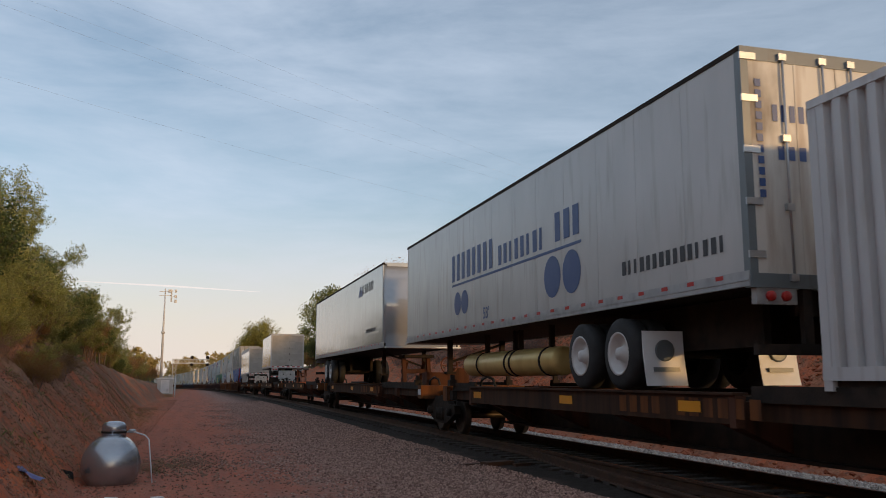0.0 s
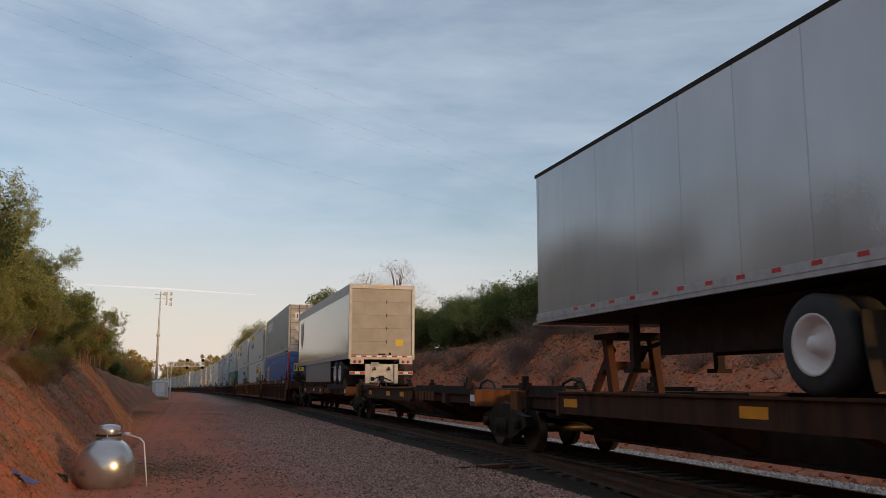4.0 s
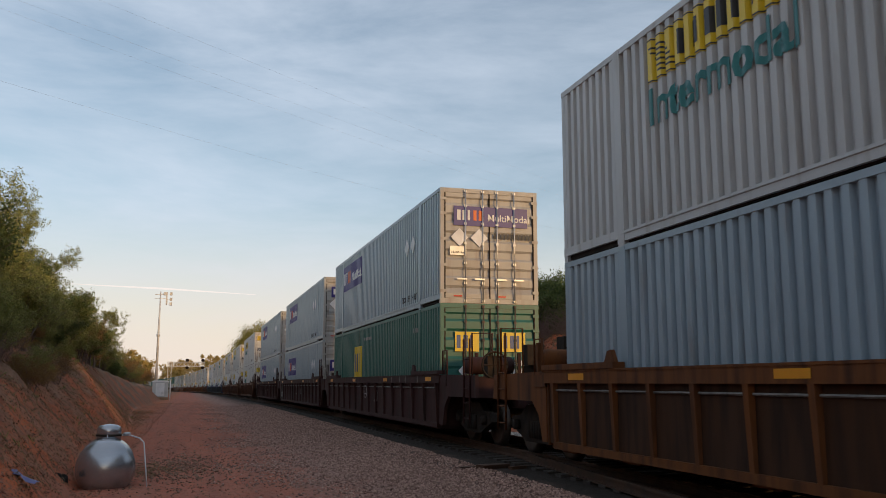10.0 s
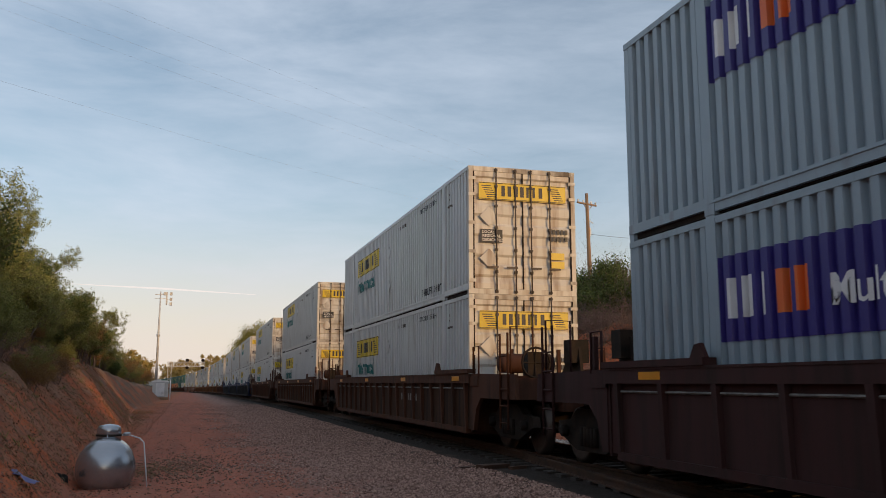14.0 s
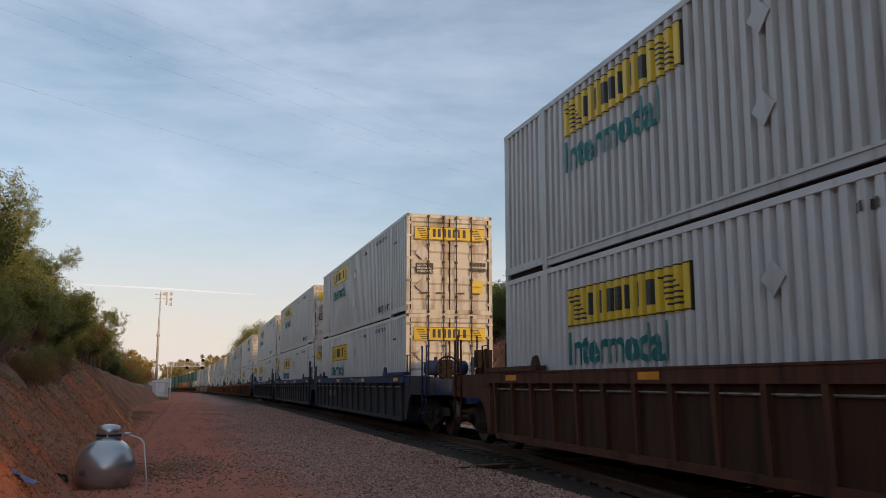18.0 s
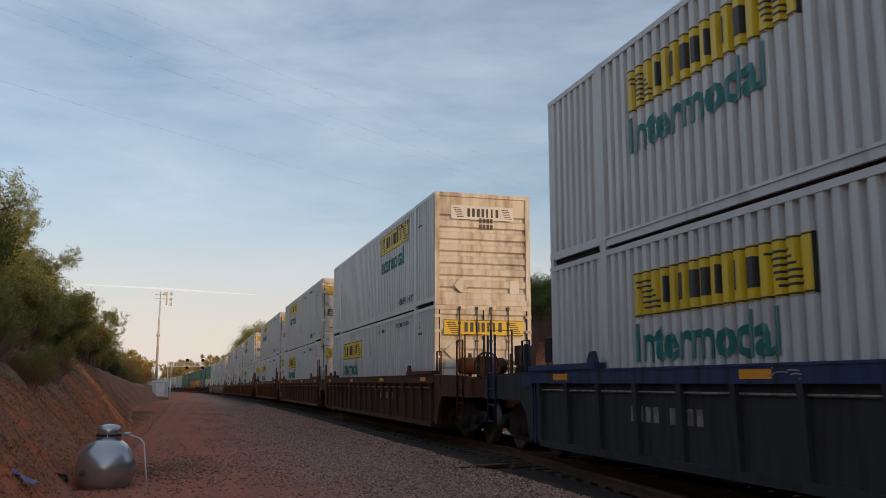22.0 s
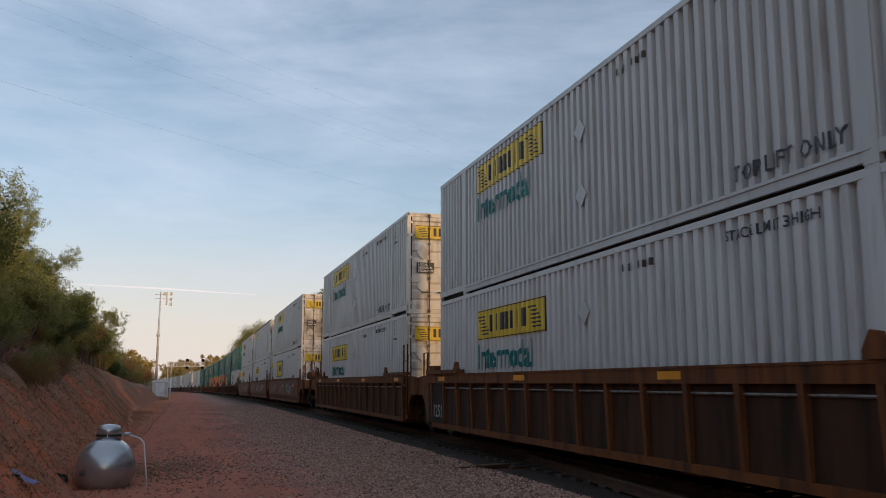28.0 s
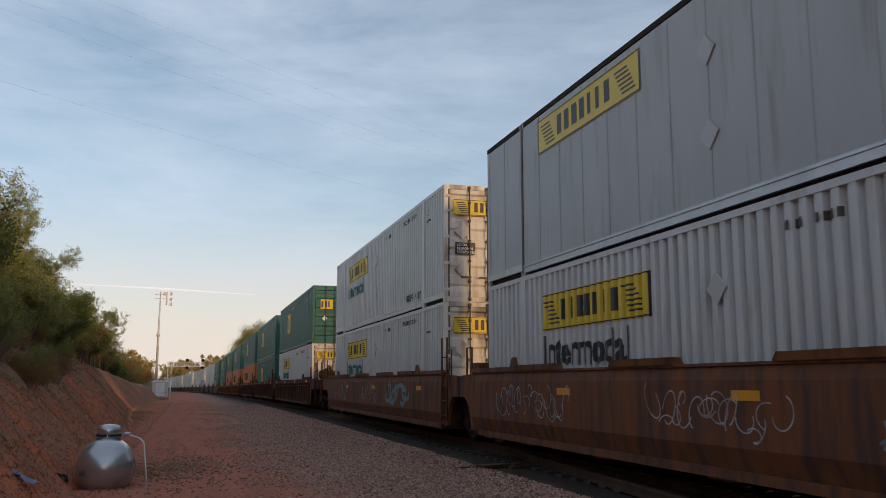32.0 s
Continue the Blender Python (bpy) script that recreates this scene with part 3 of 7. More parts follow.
        for a in (-0.8, -0.28):
            part("placard", ("d", nose, z0, a), lambda bm: diamond(bm, True, a, z0 - 0.3, 0.23), "letter", c, None, "blank white placard")
        if not nose:
            part("number_mark", ("g", z0), end_bars([(0.12 + i * 0.095, 0.19 + i * 0.095, z0 - 0.3, z0 - 0.17) for i in range(11)]), "ink", c)
            part("notice", ("g", z0), end_bars([(-1.05, -0.62, 1.2, 1.42)]), "galv", c)
            part("notice_lettering", ("g", z0), end_text("24,000 lbs", 0.085, -1.03, 1.24, -CL / 2 - 0.016), "ink", c)
            part("reflective_tape", ("g",), end_bars([(a, a + 0.22, 0.16, 0.2) for a in (-0.95, 0.2)], -CL / 2 - 0.002), "red", c)
    elif kind == "plain":
        part("faded_mark", (), side_bars(flip(word(-CL / 2 + 1.2, 1.95, 4.2, 0.62, 9, 6))), "galv", c)
        part("warning_lettering", ("tlo", "p"), side_text("TOP LIFT ONLY", 0.24, -LIFT + 2.0, 0.3), "ink", c)
        part("sign_panel", ("p",), end_bars([(-0.95, 1.02, 1.95, 2.42)], -CL / 2 - 0.01), "galv", c)
        part("sign_mark", ("p",), end_bars(word(-0.8, 2.06, 1.7, 0.24, 10, 2), -CL / 2 - 0.014), "purple", c)
        for z in (1.45, 0.85):
            part("placard", ("p", z), lambda bm: diamond(bm, True, -0.72, z, 0.21), "galv", c)
        part("number_mark", ("p",), end_bars([(0.1 + i * 0.1, 0.17 + i * 0.1, 1.7, 1.83) for i in range(10)] + [(0.15, 0.95, 1.5 - k * 0.1, 1.54 - k * 0.1) for k in range(5)]), "ink", c)
    elif kind in ("blue", "green"):
        near_by = 0.6 if kind == "blue" else 3.1  # how far the square stands from the end
        part("name_panel", ("e", kind), side_bars([(CL / 2 - 1.6 - near_by, CL / 2 - 3.0 - near_by, 1.1, 2.25)], True, SIDE - 0.005), "yellow", c, None, "yellow square sign")
        part("name_mark", ("e", kind), side_bars(flip(word(-CL / 2 + 1.75 + near_by, 1.35, 1.1, 0.65, 3, 4)), True, SIDE - 0.009), "navyink", c)
        part("weight_mark", ("e",), side_bars([(-LIFT + 0.75 - q * 0.2, -LIFT + 0.62 - q * 0.2, 2.3, 2.42) for q in range(3)]), "dull", c)
        part("number_mark", ("es",), side_bars([(1.5 - q * 0.16, 1.4 - q * 0.16, 2.4, 2.5) for q in range(8)]), "dull", c)
        for a in (-0.92, 0.3):
            part("sign_panel", ("e", a), end_bars([(a, a + 0.62, 1.72, 2.2)]), "yellow", c, None, "yellow sign panel")
        part("sign_mark", ("e",), end_bars(word(-0.88, 1.8, 0.52, 0.32, 3, 4) + word(0.34, 1.8, 0.52, 0.32, 3, 4), -CL / 2 - 0.016), "navyink", c)
        part("number_mark", ("e",), end_bars([(0.25 + i * 0.11, 0.33 + i * 0.11, z, z + 0.13) for z in (1.18, 1.38) for i in range(6)]), "letter", c)
        for a, z, r in ((-0.7, 1.25, 0.14), (0.75, 0.95, 0.2)):
            part("placard", ("e", a), lambda bm: diamond(bm, True, a, z, r), "letter", c)
    elif kind == "orange":
        part("name_mark", ("or",), side_bars(flip(word(-CL / 2 + 3, 1.5, 4.5, 0.7, 9, 14))), "ink", c)
    return c


# ---- the train: running gear ----
GAUGE = 0.7525


def truck(parent, y, tone="black"):
    """A two-axle truck under parent."""
    t = part("truck", (tone,), lambda bm: (box(bm, -1.0, 1.0, -0.2, 0.2, 0.5, 0.78), box(bm, -0.3, 0.3, -0.75, 0.75, 0.42, 0.55)), tone, parent, pose(0, y, 0))
    for s in (-1, 1):
        def frame_side(bm):
            pts = [(-1.25, 0.5), (-1.2, 0.68), (-0.75, 0.72), (-0.45, 0.9), (0.45, 0.9), (0.75, 0.72), (1.2, 0.68), (1.25, 0.5), (0.95, 0.4), (0.5, 0.24), (-0.5, 0.24), (-0.95, 0.4)]
            a = [bm.verts.new((s * 0.93, p, z)) for p, z in pts]
            b = [bm.verts.new((s * 1.08, p, z)) for p, z in pts]
            bm.faces.new(a)
            bm.faces.new(b[::-1])
            for i in range(len(pts)):
                j = (i + 1) % len(pts)
                bm.faces.new((a[i], a[j], b[j], b[i]))
            for yy in (-0.88, 0.88):
                lathe(bm, [(s * 1.06, 0.1), (s * 1.17, 0.1), (s * 1.19, 0.05)], 10, "x", (0, yy, 0.53))
            for k in range(-2, 3):
                tube(bm, [(s * 1.09, k * 0.12, 0.32), (s * 1.09, k * 0.12, 0.62)], 0.05, 6)
        part("side_frame", (s, tone), frame_side, tone, t)
        for yy in (-0.88, 0.88):
            part("wheel", (s,), lambda bm: lathe(bm, [(s * 0.66, 0.1), (s * 0.665, 0.38), (s * 0.69, 0.485), (s * 0.72, 0.46), (s * 0.825, 0.455), (s * 0.83, 0.38), (s * 0.8, 0.3), (s * 0.83, 0.12)], 28, "x"), "wheel", t, pose(0, yy, 0.458))
    for yy in (-0.88, 0.88):
        part("axle", (), lambda bm: tube(bm, [(-0.9, 0, 0), (0.9, 0, 0)], 0.08, 8), "wheel", t, pose(0, yy, 0.458))
    return t


def ladder(parent, x, y, tone, h=1.5, rungs=5, wide=0.42):
    def build(bm):
        for a in (-wide / 2, wide / 2):
            tube(bm, [(0, a, 0), (0, a, h), (0.0, a, h + 0.04)], 0.022, 6)
        for k in range(rungs):
            tube(bm, [(0, -wide / 2, 0.12 + k * (h - 0.2) / rungs), (0, wide / 2, 0.12 + k * (h - 0.2) / rungs)], 0.014, 5)
    part("ladder", (tone, h, rungs, wide), build, tone, parent, pose(x, y, 0.45))


STYLE = {  # paint, rib count, words
    "rust": ("rust", 17, "rust-streaked yellow well car with ribbed sides"),
    "brown": ("brown", 19, "rust-brown well car with ribbed sides"),
    "maroon": ("maroon", 15, "dark maroon well car with white stencils"),
    "navy": ("navy", 16, "dark blue well car with faded stencils and sprayed tags"),
    "tagged": ("ochre", 0, "rusty flat-sided well car with sprayed graffiti"),
}
WELL = 8.62
TOPZ = 1.5


def scrawl(bm, seed, y0, z0, w, h, strokes, r, x):
    """Loose sprayed loops on the car's side."""
    rnd = random.Random(seed)
    for k in range(strokes):
        ry, rz = w / strokes * rnd.uniform(0.5, 1.6), h * rnd.uniform(0.12, 0.42)
        y, z = y0 - w * (k + rnd.random()) / strokes, z0 + rz + (h - 2 * rz) * rnd.random()
        a, turn_, lean = rnd.random() * 6.28, rnd.choice((-1, 1)) * rnd.uniform(2.6, 6.0), rnd.uniform(-0.4, 0.4)
        pts = []
        for i in range(15):
            q = a + turn_ * i / 14
            f = 1 - 0.3 * i / 14
            pts.append((y + f * (ry * math.cos(q) + lean * rz * math.sin(q)), z + f * rz * math.sin(q)))
        for (ya, za), (yb, zb) in zip(pts, pts[1:]):
            d = Vector((yb - ya, zb - za))
            if d.length < 0.02:
                continue
            n = Vector((-d.y, d.x)).normalized() * r
            bm.faces.new([bm.verts.new((x, p, q)) for p, q in ((ya + n.x, za + n.y), (ya - n.x, za - n.y), (yb - n.x, zb - n.y), (yb + n.x, zb + n.y))])


def well_car(style, near, far, number="", seed=0, light=False):
    """One well unit, middle at the origin, rail level 0. near, far: 'j' jointed to its neighbour or 'c' a coupled end."""
    tone, nrib, words = STYLE[style]
    c = tagged(new("well_car"), words, "rail car", "well cars of the train")
    flat = nrib == 0
    # navy cars are dark grey below the top chord
    low = "navylow" if style == "navy" else tone
    turn = Matrix.Rotation(math.pi, 4, "Z")
    for k, m in enumerate((None, turn)):
        if flat:
            def panel(bm):
                pts = [(-1.47, TOPZ), (-1.5, TOPZ - 0.16), (-1.5, 0.62), (-1.4, 0.34), (-1.36, 0.34), (-1.44, 0.64), (-1.44, TOPZ)]
                a = [bm.verts.new((x, -WELL, z)) for x, z in pts]
                b = [bm.verts.new((x, WELL, z)) for x, z in pts]
                bm.faces.new(a)
                bm.faces.new(b[::-1])
                for i in range(len(pts)):
                    j = (i + 1) % len(pts)
                    bm.faces.new((a[i], a[j], b[j], b[i]))
            part("side_panel", (tone, "flat"), panel, tone, c, m)
            part("top_chord", (tone, "flat"), lambda bm: box(bm, -1.5, -1.34, -WELL, WELL, TOPZ - 0.004, TOPZ + 0.03), tone, c, m)
        else:
            # rust and brown cars: the recess shade comes with the panel's darker paint
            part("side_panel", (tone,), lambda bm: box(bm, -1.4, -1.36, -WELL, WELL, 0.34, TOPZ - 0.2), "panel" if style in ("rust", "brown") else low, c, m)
            part("top_chord", (tone,), lambda bm: (box(bm, -1.49, -1.34, -WELL, WELL, TOPZ - 0.2, TOPZ), box(bm, -1.5, -1.49, -WELL, WELL, TOPZ - 0.02, TOPZ + 0.01)), tone, c, m)
            for i in range(nrib):
                y = -WELL + 0.35 + i * (2 * WELL - 0.7) / (nrib - 1)

                def rib(bm):
                    v = [bm.verts.new(p) for p in ((-1.49, -0.05, TOPZ - 0.2), (-1.49, 0.05, TOPZ - 0.2), (-1.45, 0.04, 0.36), (-1.45, -0.04, 0.36), (-1.4, -0.05, TOPZ - 0.2), (-1.4, 0.05, TOPZ - 0.2), (-1.4, 0.04, 0.36), (-1.4, -0.04, 0.36))]
                    for f in ((0, 3, 2, 1), (0, 4, 7, 3), (1, 2, 6, 5), (0, 1, 5, 4), (3, 7, 6, 2)):
                        bm.faces.new([v[j] for j in f])
                if k == 0 and not light:
                    part("rib", (tone,), rib, low, c, (m or Matrix()) @ pose(0, y, 0))
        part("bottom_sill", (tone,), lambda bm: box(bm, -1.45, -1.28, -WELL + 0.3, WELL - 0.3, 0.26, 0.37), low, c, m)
        if k == 0 and not light and not flat:
            part("air_pipe", (), lambda bm: [tube(bm, [(-1.42, -WELL + 0.4, z), (-1.42, WELL - 0.4, z)], 0.018, 5) for z in (TOPZ - 0.31,)], "stencil", c, m)
        for e in (-1, 1):
            def guard(bm):
                a, b = sorted((e * 6.05, e * WELL))
                box(bm, -1.52, -1.33, a, b, TOPZ + 0.012, TOPZ + 0.1)
                i = e * 6.05
                w = [bm.verts.new((x, y, z)) for x in (-1.5, -1.44) for y, z in ((i - e * 0.02, TOPZ + 0.1), (i + e * 0.3, TOPZ + 0.1), (i + e * 0.2, TOPZ + 0.25), (i + e * 0.08, TOPZ + 0.27))]
                for f in ((0, 1, 2, 3), (7, 6, 5, 4), (0, 4, 5, 1), (1, 5, 6, 2), (2, 6, 7, 3), (3, 7, 4, 0)):
                    bm.faces.new([w[j] for j in f])
            part("guide_plate", (tone, e), guard, tone, c, m)
    part("well_floor", (tone,), lambda bm: [box(bm, -1.36, 1.36, y - 0.25, y + 0.25, 0.22, 0.345) for y in (-7.9, -5.9, -3, 0, 3, 5.9, 7.9)], tone, c)
    for e, kind in ((-1, near), (1, far)):
        reach = 9.68 if kind == "j" else 11.3
        m = None if e > 0 else turn
        part("bulkhead", (tone,), lambda bm: (box(bm, -1.42, 1.42, WELL - 0.06, WELL, 0.3, TOPZ - 0.05), box(bm, -1.46, 1.46, WELL, WELL + 0.5, TOPZ - 0.26, TOPZ - 0.06)), tone, c, m)

        for x in (-1.44, 1.36):
            def web(bm):
                pts = [(WELL, 0.34), (WELL, TOPZ), (reach - 0.12, TOPZ - 0.04), (reach - 0.05, 1.0), (WELL + 0.62, 1.0), (WELL + 0.34, 0.78), (WELL + 0.18, 0.34)]
                a = [bm.verts.new((x, y, z)) for y, z in pts]
                b = [bm.verts.new((x + 0.08, y, z)) for y, z in pts]
                bm.faces.new(a)
                bm.faces.new(b[::-1])
                for i in range(len(pts)):
                    j = (i + 1) % len(pts)
                    bm.faces.new((a[i], a[j], b[j], b[i]))
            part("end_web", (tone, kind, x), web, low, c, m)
        part("end_sill", (tone, kind), lambda bm: (box(bm, -0.5, 0.5, WELL, reach - 0.05, 0.78, 1.2), box(bm, -1.42, 1.42, WELL + 0.45, reach - 0.3, TOPZ - 0.3, TOPZ - 0.22), box(bm, -1.44, 1.44, reach - 0.35, reach - 0.2, 1.0, TOPZ - 0.1)), tone, c, m)
        for s in (-1, 1):
            x = 1.46 * s
            if kind == "c":
                ladder(c, x, e * (reach - 0.6), tone, 1.75, 5)
            part("grab_iron", (tone, kind, s), lambda bm: tube(bm, [(1.43 * s, WELL + 0.15, TOPZ), (1.43 * s, WELL + 0.15, TOPZ + 0.55), (1.43 * s, WELL + 0.5, TOPZ + 0.55), (1.43 * s, WELL + 0.5, TOPZ - 0.1)], 0.02, 6), tone, c, m)
        if kind == "c":
            truck(c, e * 9.95)
            part("coupler", (), lambda bm: (box(bm, -0.09, 0.09, reach - 0.1, reach + 0.3, 0.82, 1.0), box(bm, -0.17, 0.17, reach + 0.25, reach + 0.48, 0.76, 1.06)), "black", c, m)
            part("crossover_platform", (tone,), lambda bm: (box(bm, -1.4, 1.4, reach - 0.75, reach - 0.3, TOPZ - 0.12, TOPZ - 0.06)), tone, c, m)
            part("air_reservoir", (tone,), lambda bm: lathe(bm, [(-0.62, 0.03), (-0.6, 0.15), (-0.54, 0.2), (0.5, 0.2), (0.56, 0.15), (0.58, 0.03)], 18, "x", (-0.55 * e, WELL + 0.85, TOPZ + 0.2)), tone, c, m)
            part("valve_bracket", (), lambda bm: (prism(bm, [(WELL + 0.7, TOPZ - 0.1), (WELL + 1.75, TOPZ - 0.1), (WELL + 1.6, TOPZ + 0.62), (WELL + 1.35, TOPZ + 0.62)], 0.32 * e - 0.03, 0.32 * e + 0.03), box(bm, 0.32 * e - 0.2, 0.32 * e + 0.2, WELL + 1.3, WELL + 1.62, TOPZ + 0.2, TOPZ + 0.66)), "black", c, m)
            for q in (-1.3, -0.3, 0.75):
                part("stanchion", (tone,), lambda bm: box(bm, -0.035, 0.035, -0.035, 0.035, TOPZ - 0.2, TOPZ + 0.5), tone, c, (m or Matrix()) @ pose(q, WELL + 0.62, 0))
            for a in (-1.4, 0.95):
                part("handrail", (tone, a), lambda bm: tube(bm, [(a, reach - 0.4, TOPZ - 0.1), (a, reach - 0.4, TOPZ + 0.85), (a + 0.45, reach - 0.4, TOPZ + 0.85), (a + 0.45, reach - 0.4, TOPZ - 0.1)], 0.02, 6), tone, c, m)
            if e < 0 and not flat:
                def brake(bm):
                    tube(bm, [(0.28 * math.cos(a * math.pi / 8), 0, 0.28 * math.sin(a * math.pi / 8)) for a in range(17)], 0.022, 6)
                    for a in range(4):
                        tube(bm, [(0, 0.05, 0), (0.28 * math.cos(a * math.pi / 2), 0, 0.28 * math.sin(a * math.pi / 2))], 0.014, 5)
                    box(bm, -0.14, 0.14, 0.05, 0.3, -0.25, 0.2)
                part("brake_wheel", (tone,), brake, "black", c, pose(-0.95, -reach + 0.25, TOPZ + 0.18))
        elif e > 0:
            truck(c, reach)
            part("connection_box", (tone,), lambda bm: (box(bm, -1.15, -0.25, WELL + 0.5, WELL + 1.0, TOPZ - 0.22, TOPZ + 0.24), box(bm, 0.1, 0.9, WELL + 0.35, WELL + 0.95, TOPZ - 0.22, TOPZ + 0.1)), tone, c)
        if e < 0 and kind == "j":
            ladder(c, -1.5, -WELL - 0.18, tone, 1.85, 5)
    # stencils and tags
    if style != "tagged":
        for y in (-7.4, -2.5, 2.6, 7.6):
            part("reflector", (style,), side_bars([(0, -0.55, TOPZ - 0.15, TOPZ - 0.05)], False, -1.495), "amber", c, pose(0, y, 0))
    else:
        for y in (-6.2, -0.5, 4.2):
            part("reflector", (style,), side_bars([(0, -0.5, TOPZ - 0.38, TOPZ - 0.27)], False, -1.505), "amber", c, pose(0, y, 0))
        for y in (5.1, 1.5, -2.1, -5.0):
            part("chord_cap", (), lambda bm: prism(bm, [(-0.85, TOPZ + 0.026), (0.85, TOPZ + 0.026), (0.78, TOPZ + 0.12), (-0.78, TOPZ + 0.12)], -1.53, -1.36), "rust", c, pose(0, y, 0))
        part("stencil", ("53", style), lambda bm: (side_text("53", 0.5, 7.3, 0.72, False)(bm), [shift_to(v, -1.508) for v in bm.verts]), "ink", c)
        part("graffiti", (seed, "w"), lambda bm: (scrawl(bm, seed, 7.0, 0.62, 3.2, 0.75, 20, 0.009, -1.506), scrawl(bm, seed + 5, 1.2, 0.66, 2.6, 0.66, 17, 0.009, -1.506)), "graffiti", c)
        part("graffiti", (seed, "a"), lambda bm: scrawl(bm, seed + 9, -2.6, 0.66, 2.6, 0.68, 8, 0.06, -1.5055), "aqua", c)
    if style in ("maroon",):
        part("stencil", ("53", style), side_text("53", 0.55, -0.8, 0.72, False), "dull", c, Matrix.Translation((SIDE * -1 - 1.403 + 0.001, 0, 0)))
        part("stencil_mark", (style,), side_bars([(y, y - 0.07, TOPZ - 0.19, TOPZ - 0.01) for y in (-3.6, -4.6, -5.3, -6.6)], False, -1.496), "stencil", c)
        part("graffiti", (seed, "m"), lambda bm: scrawl(bm, seed + 2, 0.9, 0.62, 0.9, 0.65, 4, 0.02, -1.403), "graffiti", c)
    elif style == "navy":
        part("graffiti", (seed, "n"), lambda bm: (scrawl(bm, seed, -0.5, TOPZ - 0.19, 1.9, 0.17, 9, 0.007, -1.497), scrawl(bm, seed + 3, 2.2, TOPZ - 0.18, 0.7, 0.15, 4, 0.007, -1.497)), "graffiti", c)
        part("stencil_mark", (style,), side_bars([(5.2 - i * 0.2, 5.07 - i * 0.2, 0.8, 1.0) for i in range(9) if i != 4], False, -1.403), "stencil", c)
    elif style == "brown":
        part("stencil_mark", (style, seed), side_bars([(-2.2 - i * 0.2, -2.33 - i * 0.2, 0.85, 1.03) for i in range(9) if i != 3], False, -1.403), "stencil", c)
    if number:
        part("stencil", (number,), lambda bm: (side_text(number, 0.4, 8.14, 0.52, False)(bm), [shift_to(v, -1.462) for v in bm.verts]), "dull", c)
        part("stencil_plate", (tone,), lambda bm: box(bm, -1.455, -1.4, 7.2, 8.58, 0.38, TOPZ - 0.2), "black", c)
    return c


def shift_to(v, x):
    v.co.x = x
# ---- the train: trailers on flat spine cars ----


def trailer(kind, length, nose, base=1.2):
    """A road trailer standing on its car, middle at the origin. base: height of the deck above the rail. nose: front end leading."""
    skin = {"white": "trailer", "silver": "silver", "dark": "ups", "pup": "silver"}[kind]
    words = {"white": "long white box trailer with blue lettering bars and steel doors", "silver": "silver box trailer with a rounded smooth front",
             "dark": "dark grey box trailer with a shield sign and side skirt", "pup": "short silver box trailer with a grey roll-up door"}[kind]
    c = tagged(new("box_trailer"), words, "trailer", "trailers of the train")
    h0, h1 = {"white": (base + 1.18, base + 3.95), "silver": (base + 1.18, base + 3.95), "dark": (base + 1.06, base + 3.93), "pup": (base + 1.18, base + 3.85)}[kind]
    hw, L = 1.295, length / 2
    flipm = Matrix.Rotation(math.pi, 4, "Z") if nose else Matrix()
    axles = {"white": (3.2, 4.49), "silver": (3.7, 5.0), "dark": (2.0, 3.2), "pup": (1.35,)}[kind]
    n = max(4, round(length / 1.22))
    for s in (-1, 1):
        for i in range(n):
            a, b = -L + 0.05 + i * (length - 0.1) / n, -L + 0.05 + (i + 1) * (length - 0.1) / n
            part("side_sheet", (skin, n, length, h1), lambda bm: box(bm, -hw + 0.004, -hw + 0.04, 0.003, (length - 0.1) / n - 0.003, h0 + 0.16, h1 - (0.055 if kind != "dark" else 0.1)), skin, c, Matrix.Translation((0, a, 0)) if s < 0 else Matrix.Rotation(math.pi, 4, "Z") @ Matrix.Translation((0, -b, 0)))
    m2 = Matrix.Rotation(math.pi, 4, "Z")
    for m in (None, m2):
        part("top_rail", (kind, length), lambda bm: box(bm, -hw - 0.006, -hw + 0.06, -L, L, h1 - (0.06 if kind != "dark" else 0.11), h1), "black" if kind != "dark" else "aluminium", c, m)
        part("bottom_rail", (kind, length), lambda bm: (box(bm, -hw - 0.008, -hw + 0.05, -L, L, h0, h0 + 0.17), box(bm, -hw - 0.016, -hw - 0.008, -L, L, h0 + 0.06, h0 + 0.09)), "aluminium", c, m)
        part("reflective_tape", (length,), lambda bm: [box(bm, -hw - 0.011, -hw - 0.008, -L + 0.5 + k * 0.62, -L + 0.65 + k * 0.62, h0 + 0.11, h0 + 0.16) for k in range(int((length - 1) / 0.62))], "red", c, m)
    part("roof", (skin, length, h1), lambda bm: box(bm, -hw + 0.05, hw - 0.05, -L, L, h1 - 0.04, h1 - 0.01), skin, c)
    part("floor", (length, h0), lambda bm: box(bm, -hw + 0.05, hw - 0.05, -L + 0.02, L - 0.02, h0 + 0.02, h0 + 0.15), "black", c)
    # the front end, towards +y in the trailer's own sense
    def front(bm):
        pts = [(-hw, L - 0.14), (-hw + 0.05, L - 0.05), (-hw + 0.14, L), (hw - 0.14, L), (hw - 0.05, L - 0.05), (hw, L - 0.14)]
        a = [bm.verts.new((x, y, h0)) for x, y in pts]
        b = [bm.verts.new((x, y, h1)) for x, y in pts]
        bm.faces.new(b)
        bm.faces.new(a[::-1])
        for i in range(5):
            bm.faces.new((a[i], a[i + 1], b[i + 1], b[i])).smooth = True
        bm.faces.new((a[5], a[0], b[0], b[5]))
        box(bm, -hw + 0.12, hw - 0.12, L, L + 0.02, h1 - 0.12, h1)
        box(bm, -hw + 0.02, hw - 0.02, L - 0.02, L + 0.25, h0 - 0.02, h0 + 0.03)
